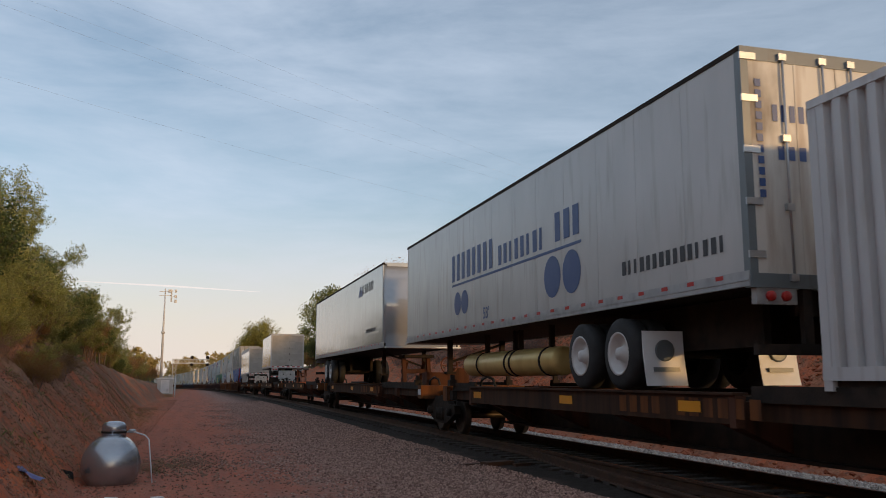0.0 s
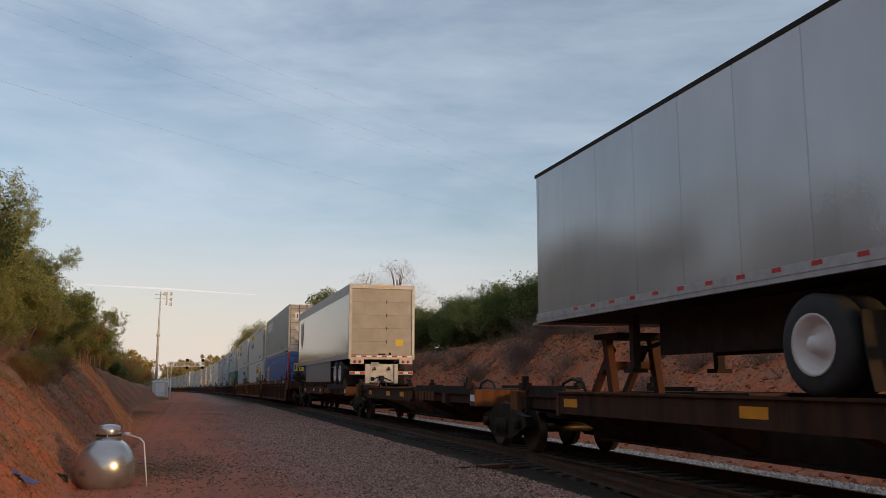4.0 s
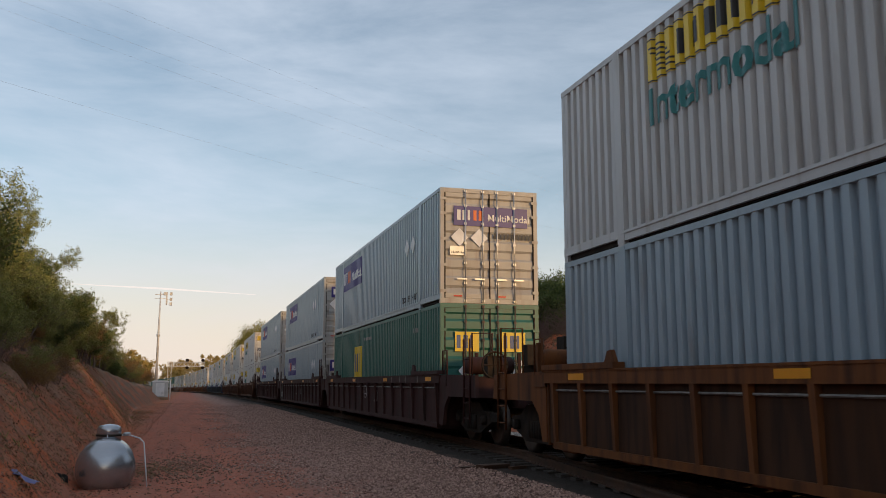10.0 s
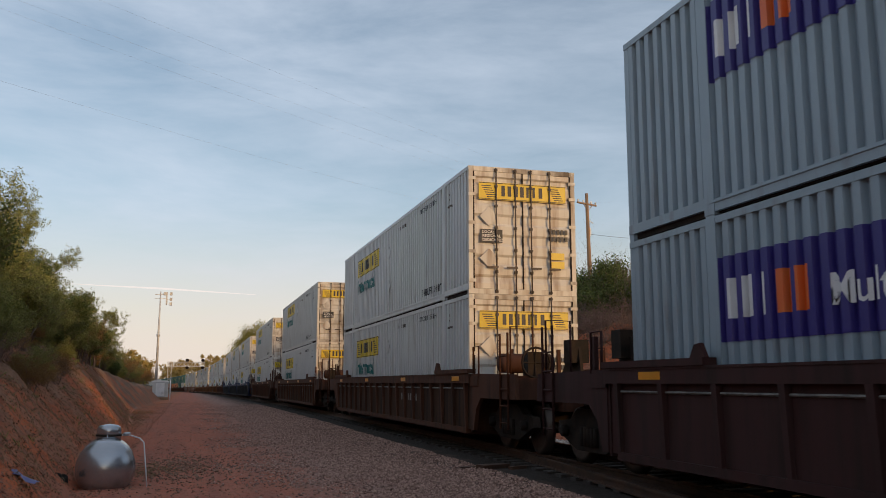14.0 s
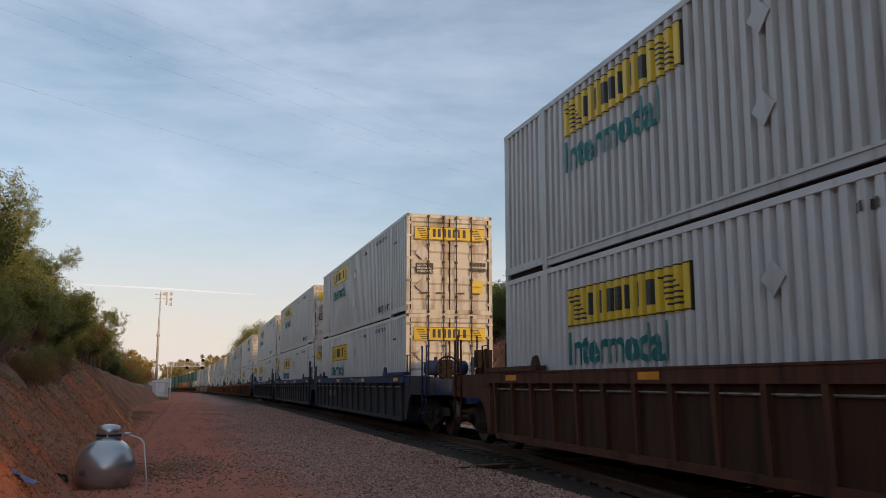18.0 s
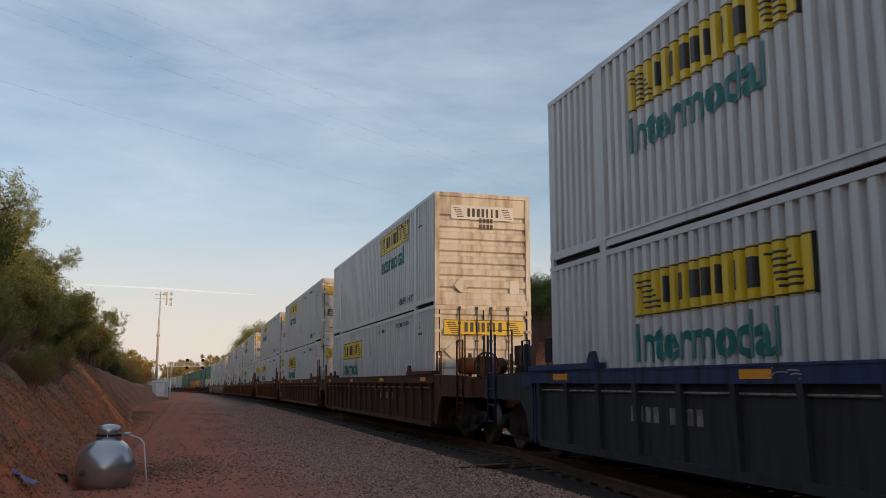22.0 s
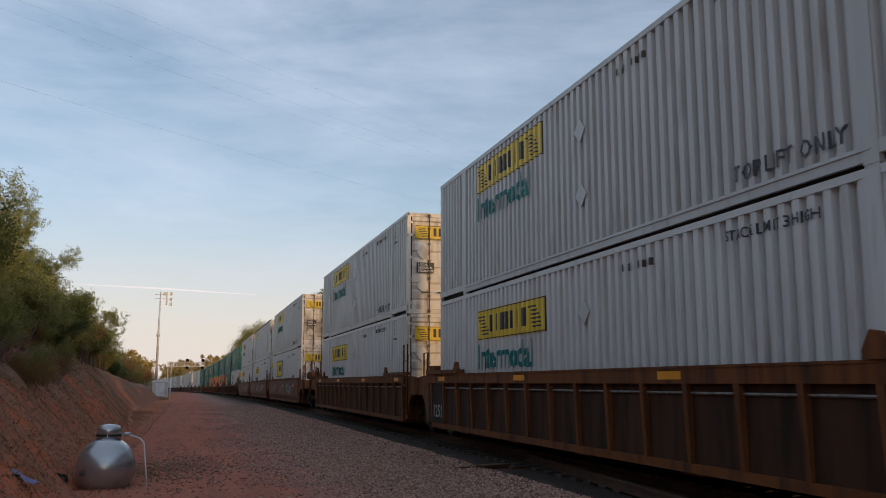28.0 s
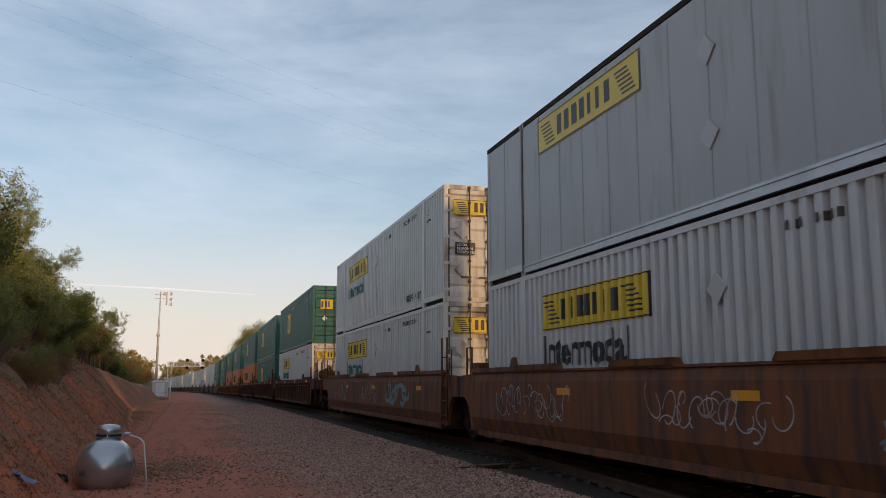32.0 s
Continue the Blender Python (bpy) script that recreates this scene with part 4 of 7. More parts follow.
    part("front_wall", (kind, length), front, "silver" if kind in ("silver", "pup") else skin, c, flipm)
    # rear frame and doors, towards -y
    part("rear_frame", (kind, length), lambda bm: (box(bm, -hw, -hw + 0.1, -L - 0.02, -L + 0.1, h0 - 0.02, h1), box(bm, hw - 0.1, hw, -L - 0.02, -L + 0.1, h0 - 0.02, h1), box(bm, -hw + 0.1, hw - 0.1, -L - 0.02, -L + 0.1, h1 - 0.16, h1), box(bm, -hw + 0.1, hw - 0.1, -L - 0.02, -L + 0.1, h0 - 0.02, h0 + 0.14)), "aluminium" if kind != "white" else "slate", c, flipm)
    if kind in ("dark", "pup"):
        for k in range(5):
            z = h0 + 0.15 + k * (h1 - h0 - 0.32) / 5
            part("rollup_slat", (kind, length), lambda bm: box(bm, -hw + 0.1, hw - 0.1, -L + 0.02, -L + 0.05, 0.006, (h1 - h0 - 0.32) / 5), "rollup", c, flipm @ pose(0, 0, z))
        part("hinge_strip", (kind, length), lambda bm: [box(bm, x - 0.012, x + 0.012, -L + 0.004, -L + 0.02, z - 0.07, z + 0.07) for x in (0.18,) for z in [h0 + 0.15 + k * (h1 - h0 - 0.32) / 5 for k in range(1, 5)]], "black", c, flipm)
        part("pull_strap", (kind, length), lambda bm: (box(bm, -0.14, 0.14, -L - 0.04, -L + 0.02, h0 + 0.14, h0 + 0.2), box(bm, 0.3, 0.36, -L - 0.03, -L + 0.02, h0 + 0.14, h0 + 0.24)), "black", c, flipm)
        part("marker_light", (kind, length), lambda bm: [box(bm, x - 0.07, x + 0.07, -L - 0.035, -L - 0.02, h1 - 0.1, h1 - 0.06) for x in (-0.22, 0, 0.22)], "amber", c, flipm)
    else:
        for s in (-1, 1):
            d = part("door", (kind, s, length), lambda bm: (box(bm, min(s * 0.006, s * (hw - 0.1)), max(s * 0.006, s * (hw - 0.1)), -L - 0.01, -L + 0.04, h0 + 0.14, h1 - 0.16), [box(bm, s * x - 0.03, s * x + 0.03, -L - 0.016, -L - 0.01, h0 + 0.14, h1 - 0.16) for x in (0.55,)]), "whiteend", c, flipm)
            for x in (0.2, 0.75):
                part("lock_rod", (kind, s, x, length), lambda bm: (tube(bm, [(s * x, -L - 0.045, h0 + 0.05), (s * x, -L - 0.045, h1 - 0.05)], 0.016, 6), [box(bm, s * x - 0.05, s * x + 0.05, -L - 0.06, -L - 0.01, z - 0.04, z + 0.04) for z in (h0 + 0.1, h0 + 0.9, h0 + 1.7, h1 - 0.1)]), "galv", d)
            for z in (0.35, 0.95, 1.55, 2.15, 2.65):
                part("hinge", (s, length), lambda bm: box(bm, min(s * (hw + 0.012), s * (hw - 0.2)), max(s * (hw + 0.012), s * (hw - 0.2)), -L - 0.035, -L - 0.01, -0.04, 0.04), "galv", d, pose(0, 0, h0 + z))
    # rear under-run guard, mudflaps, lamps
    if kind in ("pup", "dark"):
        for s in (-1, 1):
            part("bumper_post", (length, h0, s), lambda bm: box(bm, min(s * 0.5, s * 0.64), max(s * 0.5, s * 0.64), -L - 0.03, -L + 0.08, base + 0.12, h0 - 0.2), "aluminium", c, flipm)
            w = part("bumper_wing", (length, h0, s), lambda bm: box(bm, min(s * 0.64, s * 1.24), max(s * 0.64, s * 1.24), -L - 0.01, -L + 0.07, base + 0.46, base + 0.58), "aluminium", c, flipm)
            for i in range(3):
                part("tape_strip", (length, h0, s, i), lambda bm: box(bm, s * (0.76 + i * 0.19) - 0.09, s * (0.76 + i * 0.19) + 0.09, -L - 0.016, -L - 0.01, base + 0.485, base + 0.56), "letter" if i % 2 else "red", w)
            part("lift_hook", (length, h0, s), lambda bm: (box(bm, s * 0.28 - 0.06, s * 0.28 + 0.06, -L - 0.04, -L + 0.04, base + 0.62, base + 0.66), box(bm, s * 0.28 - 0.03, s * 0.28 + 0.03, -L - 0.06, -L - 0.04, base + 0.62, base + 0.74)), "black", c, flipm)
        part("lamp_plate", (kind, length), lambda bm: box(bm, -0.5, 0.5, -L + 0.04, -L + 0.07, base + 0.16, h0 - 0.2), "aluminium", c, flipm)
        part("number_plate", (kind, length), lambda bm: box(bm, -0.42, -0.1, -L + 0.02, -L + 0.04, base + 0.78, base + 0.93), "dull", c, flipm)
        part("tow_gear", (kind, length), lambda bm: (tube(bm, [(-0.36, -L + 0.0, base + 0.24), (-0.2, -L - 0.03, base + 0.34), (0.0, -L - 0.05, base + 0.36), (0.2, -L - 0.03, base + 0.3), (0.38, -L + 0.0, base + 0.22)], 0.02, 6), box(bm, -0.08, 0.08, -L - 0.1, -L + 0.04, base + 0.2, base + 0.42), box(bm, -0.4, -0.3, -L - 0.02, -L + 0.04, base + 0.22, base + 0.36)), "black", c, flipm)
        for i in range(12):
            part("tape_strip", (length, h0, "r", i % 2), lambda bm: box(bm, -0.1, 0.1, -L - 0.026, -L - 0.02, h0 + 0.06, h0 + 0.12), "letter" if i % 2 else "red", c, flipm @ pose(-1.1 + i * 0.2, 0, 0))
    else:
        part("bumper", (length, h0), lambda bm: (box(bm, -hw + 0.05, hw - 0.05, -L - 0.02, -L + 0.08, base + 0.42, base + 0.54), box(bm, -0.62, -0.5, -L, -L + 0.08, base + 0.42, h0), box(bm, 0.5, 0.62, -L, -L + 0.08, base + 0.42, h0)), "black", c, flipm)
        part("lamp_plate", (kind, length), lambda bm: box(bm, -0.5, 0.5, -L + 0.3, -L + 0.34, h0 - 0.3, h0), "black", c, flipm)
    for s in (-1, 1):
        for x in (0.85, 1.05):
            part("tail_lamp", (length, h0), lambda bm: lathe(bm, [(-L - 0.045, 0.01), (-L - 0.04, 0.055), (-L + 0.0, 0.06)], 12, "y", (0, 0, h0 - 0.11)), "red", c, flipm @ pose(s * x, 0, 0))
        part("lamp_box", (s, length, h0), lambda bm: box(bm, min(s * 0.7, s * 1.22), max(s * 0.7, s * 1.22), -L, -L + 0.1, h0 - 0.2, h0 - 0.02), "aluminium", c, flipm)
        flap = part("mudflap", (s, kind), lambda bm: sheet_strip(bm, min(s * 0.6, s * 1.23), max(s * 0.6, s * 1.23), -L + axles[0] - 0.62, base + 0.07, h0 - 0.36), "letter" if kind == "white" else "black", c, flipm)
        if kind == "white":
            part("flap_mark", (s,), lambda bm: [lathe(bm, [(-L + axles[0] - 0.672, 0.125), (-L + axles[0] - 0.668, 0.15), (-L + axles[0] - 0.66, 0.15), (-L + axles[0] - 0.66, 0.125)], 20, "y", (s * 0.915, 0, base + 0.55)), box(bm, s * 0.915 - 0.2, s * 0.915 + 0.2, -L + axles[0] - 0.715, -L + axles[0] - 0.7, base + 0.26, base + 0.32)], "slate", flap)
    # wheels
    bogie = part("bogie", (length, base), lambda bm: (box(bm, -0.5, -0.4, -L + 0.9, -L + 5.6, base + 0.55, h0), box(bm, 0.4, 0.5, -L + 0.9, -L + 5.6, base + 0.55, h0)), "black", c, flipm)
    for a in axles:
        part("axle", (length, base), lambda bm: tube(bm, [(-0.95, 0, 0), (0.95, 0, 0)], 0.065, 8), "black", bogie, pose(0, -L + a, base + 0.52))
        for s in (-1, 1):
            for x in (1.14, 0.82):
                part("tyre", (s,), lambda bm: lathe(bm, [(-0.14, 0.3), (-0.14, 0.44), (-0.1, 0.51), (0.1, 0.51), (0.14, 0.44), (0.14, 0.305), (-0.14, 0.305)], 28, "x", (0, 0, 0), False), "rubber", bogie, pose(s * x, -L + a, base + 0.52))
            part("rim", (s,), lambda bm: lathe(bm, [(s * 0.15, 0.01), (s * 0.15, 0.085), (s * 0.07, 0.105), (s * 0.02, 0.15), (s * 0.03, 0.235), (s * 0.13, 0.275), (s * 0.155, 0.312), (-s * 0.1, 0.312), (-s * 0.1, 0.01)], 24, "x"), "palepole" if kind != "dark" else "galv", bogie, pose(s * 1.14, -L + a, base + 0.52))
    gear = part("landing_gear", (length, base), lambda bm: ([(box(bm, x - 0.06, x + 0.06, L - 2.5, L - 2.38, base + 0.35, h0), box(bm, x - 0.13, x + 0.13, L - 2.58, L - 2.3, base + 0.3, base + 0.36)) for x in (-0.72, 0.72)], beam(bm, (-0.72, L - 2.44, base + 0.6), (0.72, L - 2.44, h0 - 0.1), 0.06, 0.06)), "black", c, flipm)
    # markings
    x = -hw - 0.002
    if kind == "white":
        part("name_mark", ("w",), side_bars(flip(word(-3.5, h0 + 1.26, 3.1, 0.62, 8, 21)) + flip(word(-0.2, h0 + 1.26, 2.5, 0.4, 8, 22)) + flip(word(2.7, h0 + 1.3, 1.1, 0.5, 3, 27)) + [(3.5, -3.75, h0 + 1.14, h0 + 1.19)], False, x), "navyink", c, flipm)
        for y in (3.05, 2.5, -2.55, -3.35):
            r = 0.27 if y > 0 else 0.36
            part("name_disc", ("w", y), lambda bm: bm.faces.new([bm.verts.new((x, y + r * math.cos(k * math.pi / 12), h0 + 0.72 + r * math.sin(k * math.pi / 12))) for k in range(24)]), "navyink", c, flipm)
        part("address_mark", ("w",), side_bars(flip(word(5.1, h0 + 0.44, 2.6, 0.2, 15, 23)), False, x), "ink", c, flipm)
        tk = part("fuel_tank", ("w",), lambda bm: lathe(bm, [(-1.5, 0.05), (-1.49, 0.24), (-1.44, 0.27), (3.9, 0.27), (3.96, 0.24), (4.0, 0.05)], 24, "y", (-0.62, 0, base + 0.5)), "brass", c, flipm, "long pale cylindrical tank under the trailer")
        for y in (-0.9, 0.75, 1.05, 2.9):
            part("tank_strap", ("w", y), lambda bm: (lathe(bm, [(y - 0.04, 0.272), (y - 0.04, 0.284), (y + 0.04, 0.284), (y + 0.04, 0.272)], 24, "y", (-0.62, 0, base + 0.5)), box(bm, -0.67, -0.57, y - 0.04, y + 0.04, base + 0.76, h0)), "black", tk)
        part("lettering", ("w53",), lambda bm: (side_text("53'", 0.34, 1.2, h0 + 0.25, False)(bm), [shift_to(v, x) for v in bm.verts]), "navyink", c, flipm)
        part("sign_mark", ("w",), end_bars(word(-0.9, h0 + 1.9, 0.7, 0.2, 6, 21) + word(0.1, h0 + 1.9, 0.9, 0.16, 8, 22) + word(-0.85, h0 + 1.45, 1.7, 0.16, 12, 3) + [(-1.12, -1.04, h0 + 1.0 + i * 0.13, h0 + 1.09 + i * 0.13) for i in range(11)], -L - 0.02), "navyink", c, flipm)
    elif kind == "silver":
        part("name_mark", ("s",), side_bars(flip(word(4.6, h0 + 2.05, 2.0, 0.32, 6, 31)), False, x), "ink", c)
        for a in (0, 0.36):
            part("name_peak", ("s", a), lambda bm: plate(bm, [(-3.7 - a, h0 + 2.0), (-4.1 - a, h0 + 2.0), (-3.98 - a, h0 + 2.42)], x, 0.003), "navyink", c)
        part("address_mark", ("s",), side_bars(flip(word(5.2, h0 + 0.6, 1.7, 0.13, 12, 33)), False, x), "ink", c)
        part("sign_mark", ("s",), end_bars(word(-0.3, h0 + 1.5, 0.7, 0.14, 5, 31) + word(-0.3, h0 + 1.25, 0.7, 0.14, 5, 36), -L - 0.01), "ink", c)
        part("sign_mark", ("s",), end_bars([(-0.2, 0.15, h0 + 2.2, h0 + 2.5)], -L - 0.01), "navyink", c)
    elif kind == "dark":
        sh = [(0, 1.0), (-0.5, 0.9), (-0.95, 1.0), (-0.95, 0.35), (-0.8, 0.0), (-0.475, -0.2), (-0.15, 0.0), (0, 0.35)]
        part("shield_border", ("u",), lambda bm: plate(bm, [(6.9 + y * 1.1 + 0.05, h0 + 1.13 + z * 1.18) for y, z in sh], x, 0.003), "gold", c, flipm)
        part("shield", ("u",), lambda bm: plate(bm, [(6.85 + y, h0 + 1.2 + z) for y, z in sh], x - 0.003, 0.003), "umber", c, flipm)
        part("shield_mark", ("u",), side_bars([(6.65, 6.55, h0 + 1.45, h0 + 1.85), (6.4, 6.3, h0 + 1.3, h0 + 1.85), (6.14, 6.02, h0 + 1.45, h0 + 1.85)], False, x - 0.008), "gold", c, flipm)
        part("side_skirt", ("u",), lambda bm: [box(bm, s * 1.25 - 0.02, s * 1.25 + 0.02, -L + 4.6, L - 3.2, base + 0.2, h0 + 0.02) for s in (-1, 1)], "skirt", c, flipm)
        part("upper_band", ("u",), lambda bm: (box(bm, -hw - 0.012, -hw, -L, L, h1 - 0.36, h1 - 0.33), box(bm, -hw - 0.012, -hw, -L, L, h1 - 0.14, h1 - 0.11), box(bm, -hw - 0.005, -hw, -L, L, h1 - 0.33, h1 - 0.14)), "aluminium", c, flipm)
        part("notice", ("u",), end_bars([(0.55, 0.85, h0 + 0.5, h0 + 0.75)], -L + 0.016), "yellow", c, flipm)
    return c


def sheet_strip(bm, x0, x1, y, z0, z1):
    """A rubber flap hanging from z1, bellied and swept back towards its foot."""
    rows = []
    for k in range(7):
        q = k / 6
        rows.append([bm.verts.new((x, y - 0.1 * q * q + d, z1 + (z0 - z1) * q)) for x, d in ((x0, 0), (x1, 0), (x1, 0.014), (x0, 0.014))])
    for a, b in zip(rows, rows[1:]):
        for k in range(4):
            bm.faces.new((a[k], a[(k + 1) % 4], b[(k + 1) % 4], b[k]))
    bm.faces.new(rows[0])
    bm.faces.new(rows[-1][::-1])


def prism(bm, pts, x0, x1):
    """A plate of outline (y, z) from x0 to x1."""
    a = [bm.verts.new((x0, y, z)) for y, z in pts]
    b = [bm.verts.new((x1, y, z)) for y, z in pts]
    bm.faces.new(a)
    bm.faces.new(b[::-1])
    for i in range(len(pts)):
        j = (i + 1) % len(pts)
        bm.faces.new((a[j], a[i], b[i], b[j]))


def spine_car(length, hitch=None, coupled=False, stands=(), chest=None):
    """One platform of an articulated spine car, its near truck at -length/2. hitch: where a raised trailer hitch stands."""
    L = length / 2
    c = tagged(new("spine_car"), "low rusty brown spine car platform for road trailers", "rail car", "spine cars of the train")
    part("spine", (length,), lambda bm: (prism(bm, [(-L + 0.2, 0.66), (-L + 2.3, 0.62), (-L + 3.3, 0.42), (L - 3.3, 0.42), (L - 2.3, 0.62), (L - 0.2, 0.66), (L - 0.2, 1.06), (-L + 0.2, 1.06)], -0.42, 0.42), box(bm, -0.5, 0.5, -L + 0.2, L - 0.2, 1.06, 1.1), box(bm, -0.6, 0.6, -L + 3.3, L - 3.3, 0.38, 0.42)), "black", c)
    for s in (-1, 1):
        part("side_sill", (length, s), lambda bm: (box(bm, s * 1.34 - 0.05, s * 1.34 + 0.05, -L + 6.4, L - 3.4, 0.82, 1.14), box(bm, s * 1.33 - 0.1, s * 1.33 + 0.1, -L + 6.4, L - 3.4, 1.14, 1.17)), "panel", c)
        for ya, yb in ((-L + 1.3, -L + 6.4), (L - 3.4, L - 1.6)):
            part("end_sill", (length, s, ya), lambda bm: box(bm, min(s * 1.0, s * 1.2), max(s * 1.0, s * 1.2), ya, yb, 0.86, 1.06), "panel", c)
            part("kerb_angle", (length, s, ya), lambda bm: box(bm, min(s * 1.2, s * 1.26), max(s * 1.2, s * 1.26), ya + 0.05, yb - 0.1, 1.06, 1.24), "black", c)
        for ya in (-L + 6.46, L - 3.46):
            part("sill_bracket", (s,), lambda bm: box(bm, min(s * 1.26, s * 1.4), max(s * 1.26, s * 1.4), -0.06, 0.06, 0.78, 1.13), "brown", c, pose(0, ya, 0))
        part("deck_plate", (length, s), lambda bm: box(bm, min(s * 0.4, s * 1.24), max(s * 0.4, s * 1.2), -L + 1.35, -L + 6.2, 1.1, 1.16), "brown", c)
        part("wheel_ramp", (length, s), lambda bm: box(bm, min(s * 0.55, s * 1.24), max(s * 0.55, s * 1.2), L - 5.8, L - 1.7, 1.1, 1.16), "brown", c)
    for k in range(7):
        y = -L + 1.4 + k * (length - 3.1) / 6
        deep = 0.46 if 0 < k < 6 else 0.72

        def arm(bm):
            v = [[bm.verts.new((x, q, z)) for x, z in ((-1.3, 1.06), (-1.3, 0.84), (-0.42, deep), (0.42, deep), (1.3, 0.84), (1.3, 1.06))] for q in (-0.13, 0.13)]
            bm.faces.new(v[0])
            bm.faces.new(v[1][::-1])
            for i in range(6):
                bm.faces.new((v[0][(i + 1) % 6], v[0][i], v[1][i], v[1][(i + 1) % 6]))
        part("cross_arm", (deep,), arm, "brown" if k % 2 else "black", c, pose(0, y, 0))
    for y in (-L + 0.9, L - 1.55):
        part("end_beam", (), lambda bm: box(bm, -1.36, 1.36, 0, 0.36, 0.82, 1.16), "rust", c, pose(0, y, 0))
    part("end_plate", (length,), side_bars([(-L + 1.24, -L + 0.94, 0.92, 1.06)], False, -1.364), "letter", c)
    for y in (-L + 7.6, 1.5, L - 3.7):
        part("reflector", ("spine",), side_bars([(0, -0.5, 0.93, 1.06)], False, -1.396), "amber", c, pose(0, y, 0))
    for a, b in ((0, 4), (5, 11)):
        part("stencil_mark", (length, a), side_bars([(-0.6 - i * 0.3, -0.8 - i * 0.3, 0.88, 1.1) for i in range(a, b)], False, -1.395), "rust", c)
    for y in (-L + 1.5, L - 1.8):
        for s in (-1, 1):
            part("tie_bracket", (), lambda bm: (box(bm, -0.09, 0.09, -0.1, 0.1, 0, 0.14), box(bm, -0.05, 0.05, -0.05, 0.05, 0.14, 0.26)), "black", c, pose(s * 1.3, y, 1.168))
    for y in stands:
        h = part("hitch", ("up",), lambda bm: ([beam(bm, (x, -0.1, 0), (x, 0.12, 0.95), 0.12, 0.16) for x in (-0.42, 0.42)], box(bm, -0.48, 0.48, 0.02, 0.2, 0.42, 0.56), [beam(bm, (x, 0.9, 0.0), (x, 0.16, 0.8), 0.09, 0.12) for x in (-0.3, 0.3)]), "brown", c, pose(0, y, 1.1), "raised steel hitch under the trailer's front")
        part("hitch_plate", ("up",), lambda bm: box(bm, -0.5, 0.5, -0.4, 0.45, 0.93, 1.02), "black", h)
    if chest is not None:
        b = part("control_chest", (), lambda bm: (box(bm, -0.75, 0.0, -0.25, 0.25, 0.0, 0.36), box(bm, 0.02, 0.52, -0.22, 0.22, 0.0, 0.48)), "brown", c, pose(0, chest, 1.16), "rust-brown steel equipment chest with a hand wheel")

        def wheel(bm):
            tube(bm, [(0.24 * math.cos(a * math.pi / 8), 0, 0.24 * math.sin(a * math.pi / 8)) for a in range(17)], 0.02, 6)
            for a in range(4):
                tube(bm, [(0, 0.05, 0), (0.24 * math.cos(a * math.pi / 2), 0, 0.24 * math.sin(a * math.pi / 2))], 0.014, 5)
        part("hand_wheel", (), wheel, "hitch", b, pose(-0.1, -0.32, 0.56))
    for y in (-L + 2.2, L - 2.4):
        part("air_hose", (length, y), lambda bm: tube(bm, [(-0.6, y - 0.5, 1.1), (-0.62, y - 0.35, 1.32), (-0.64, y, 1.38), (-0.66, y + 0.35, 1.3), (-0.66, y + 0.5, 1.1)], 0.03, 6), "rubber", c)
    truck(c, L)
    if coupled:
        truck(c, -L)
    if hitch is not None:
        h = part("hitch", (), lambda bm: (box(bm, -0.45, 0.45, -0.12, 0.12, 0, 0.14), [beam(bm, (x, 0.1, 0.1), (x, -0.05, 1.0), 0.11, 0.11) for x in (-0.27, 0.27)], box(bm, -0.3, 0.3, -0.05, 0.05, 0.46, 0.54), box(bm, -0.3, 0.3, -0.04, 0.04, 0.68, 0.74)), "hitch", c, pose(0, hitch, 1.1), "orange steel trailer hitch")
        part("hitch_latch", (), lambda bm: box(bm, -0.42, 0.42, -0.22, 0.22, 0.0, 0.13), "flame", h, pose(0, -2.45, 0), "bright orange-red latch block")
        part("hitch_plate", (), lambda bm: (prism(bm, [(-0.3, 0.97), (0.28, 1.02), (0.28, 1.08), (-0.3, 1.03)], -0.42, 0.42), prism(bm, [(-0.58, 0.9), (-0.3, 0.97), (-0.3, 1.03), (-0.58, 0.95)], -0.4, -0.07), prism(bm, [(-0.58, 0.9), (-0.3, 0.97), (-0.3, 1.03), (-0.58, 0.95)], 0.07, 0.4)), "brown", h)
        part("hitch_strut", (), lambda bm: [beam(bm, (x, -0.02, 0.8), (x, -1.45, 0.08), 0.07, 0.15) for x in (-0.17, 0.17)], "hitch", h)
    return c


# ---- the consist ----
def join_train(ob, s):
    MOVING.append((ob, s))


for k, (a, b, hitch) in enumerate(((-17.6, 2.1, None), (2.1, 21.6, None), (21.6, 41.4, None), (41.4, 61.2, 9.0), (61.2, 80.9, None), (80.9, 96.6, None), (96.6, 113.2, None))):
    join_train(spine_car(round(b - a, 2), hitch, k == 0, {2: (-3.1,), 4: (6.4,), 6: (7.3,)}.get(k, ()), -7.0 if k == 2 else None), (a + b) / 2)


def on_car(ob, z):
    """Lifts a load to its height on the car."""
    hold = ob.children
    for o in hold:
        o.matrix_basis = Matrix.Translation((0, 0, z)) @ o.matrix_basis
    return ob


join_train(on_car(container("bare", False, True), 1.2), 7.19 - CL / 2)
join_train(trailer("white", CL, False, 1.16), 8.26 + CL / 2)
join_train(trailer("silver", CL, True, 1.16), 27.75 + CL / 2)
join_train(trailer("pup", 8.4, False, 1.16), 70.1 + 4.2)
join_train(trailer("dark", 15.9, False, 1.16), 97.4 + 7.95)

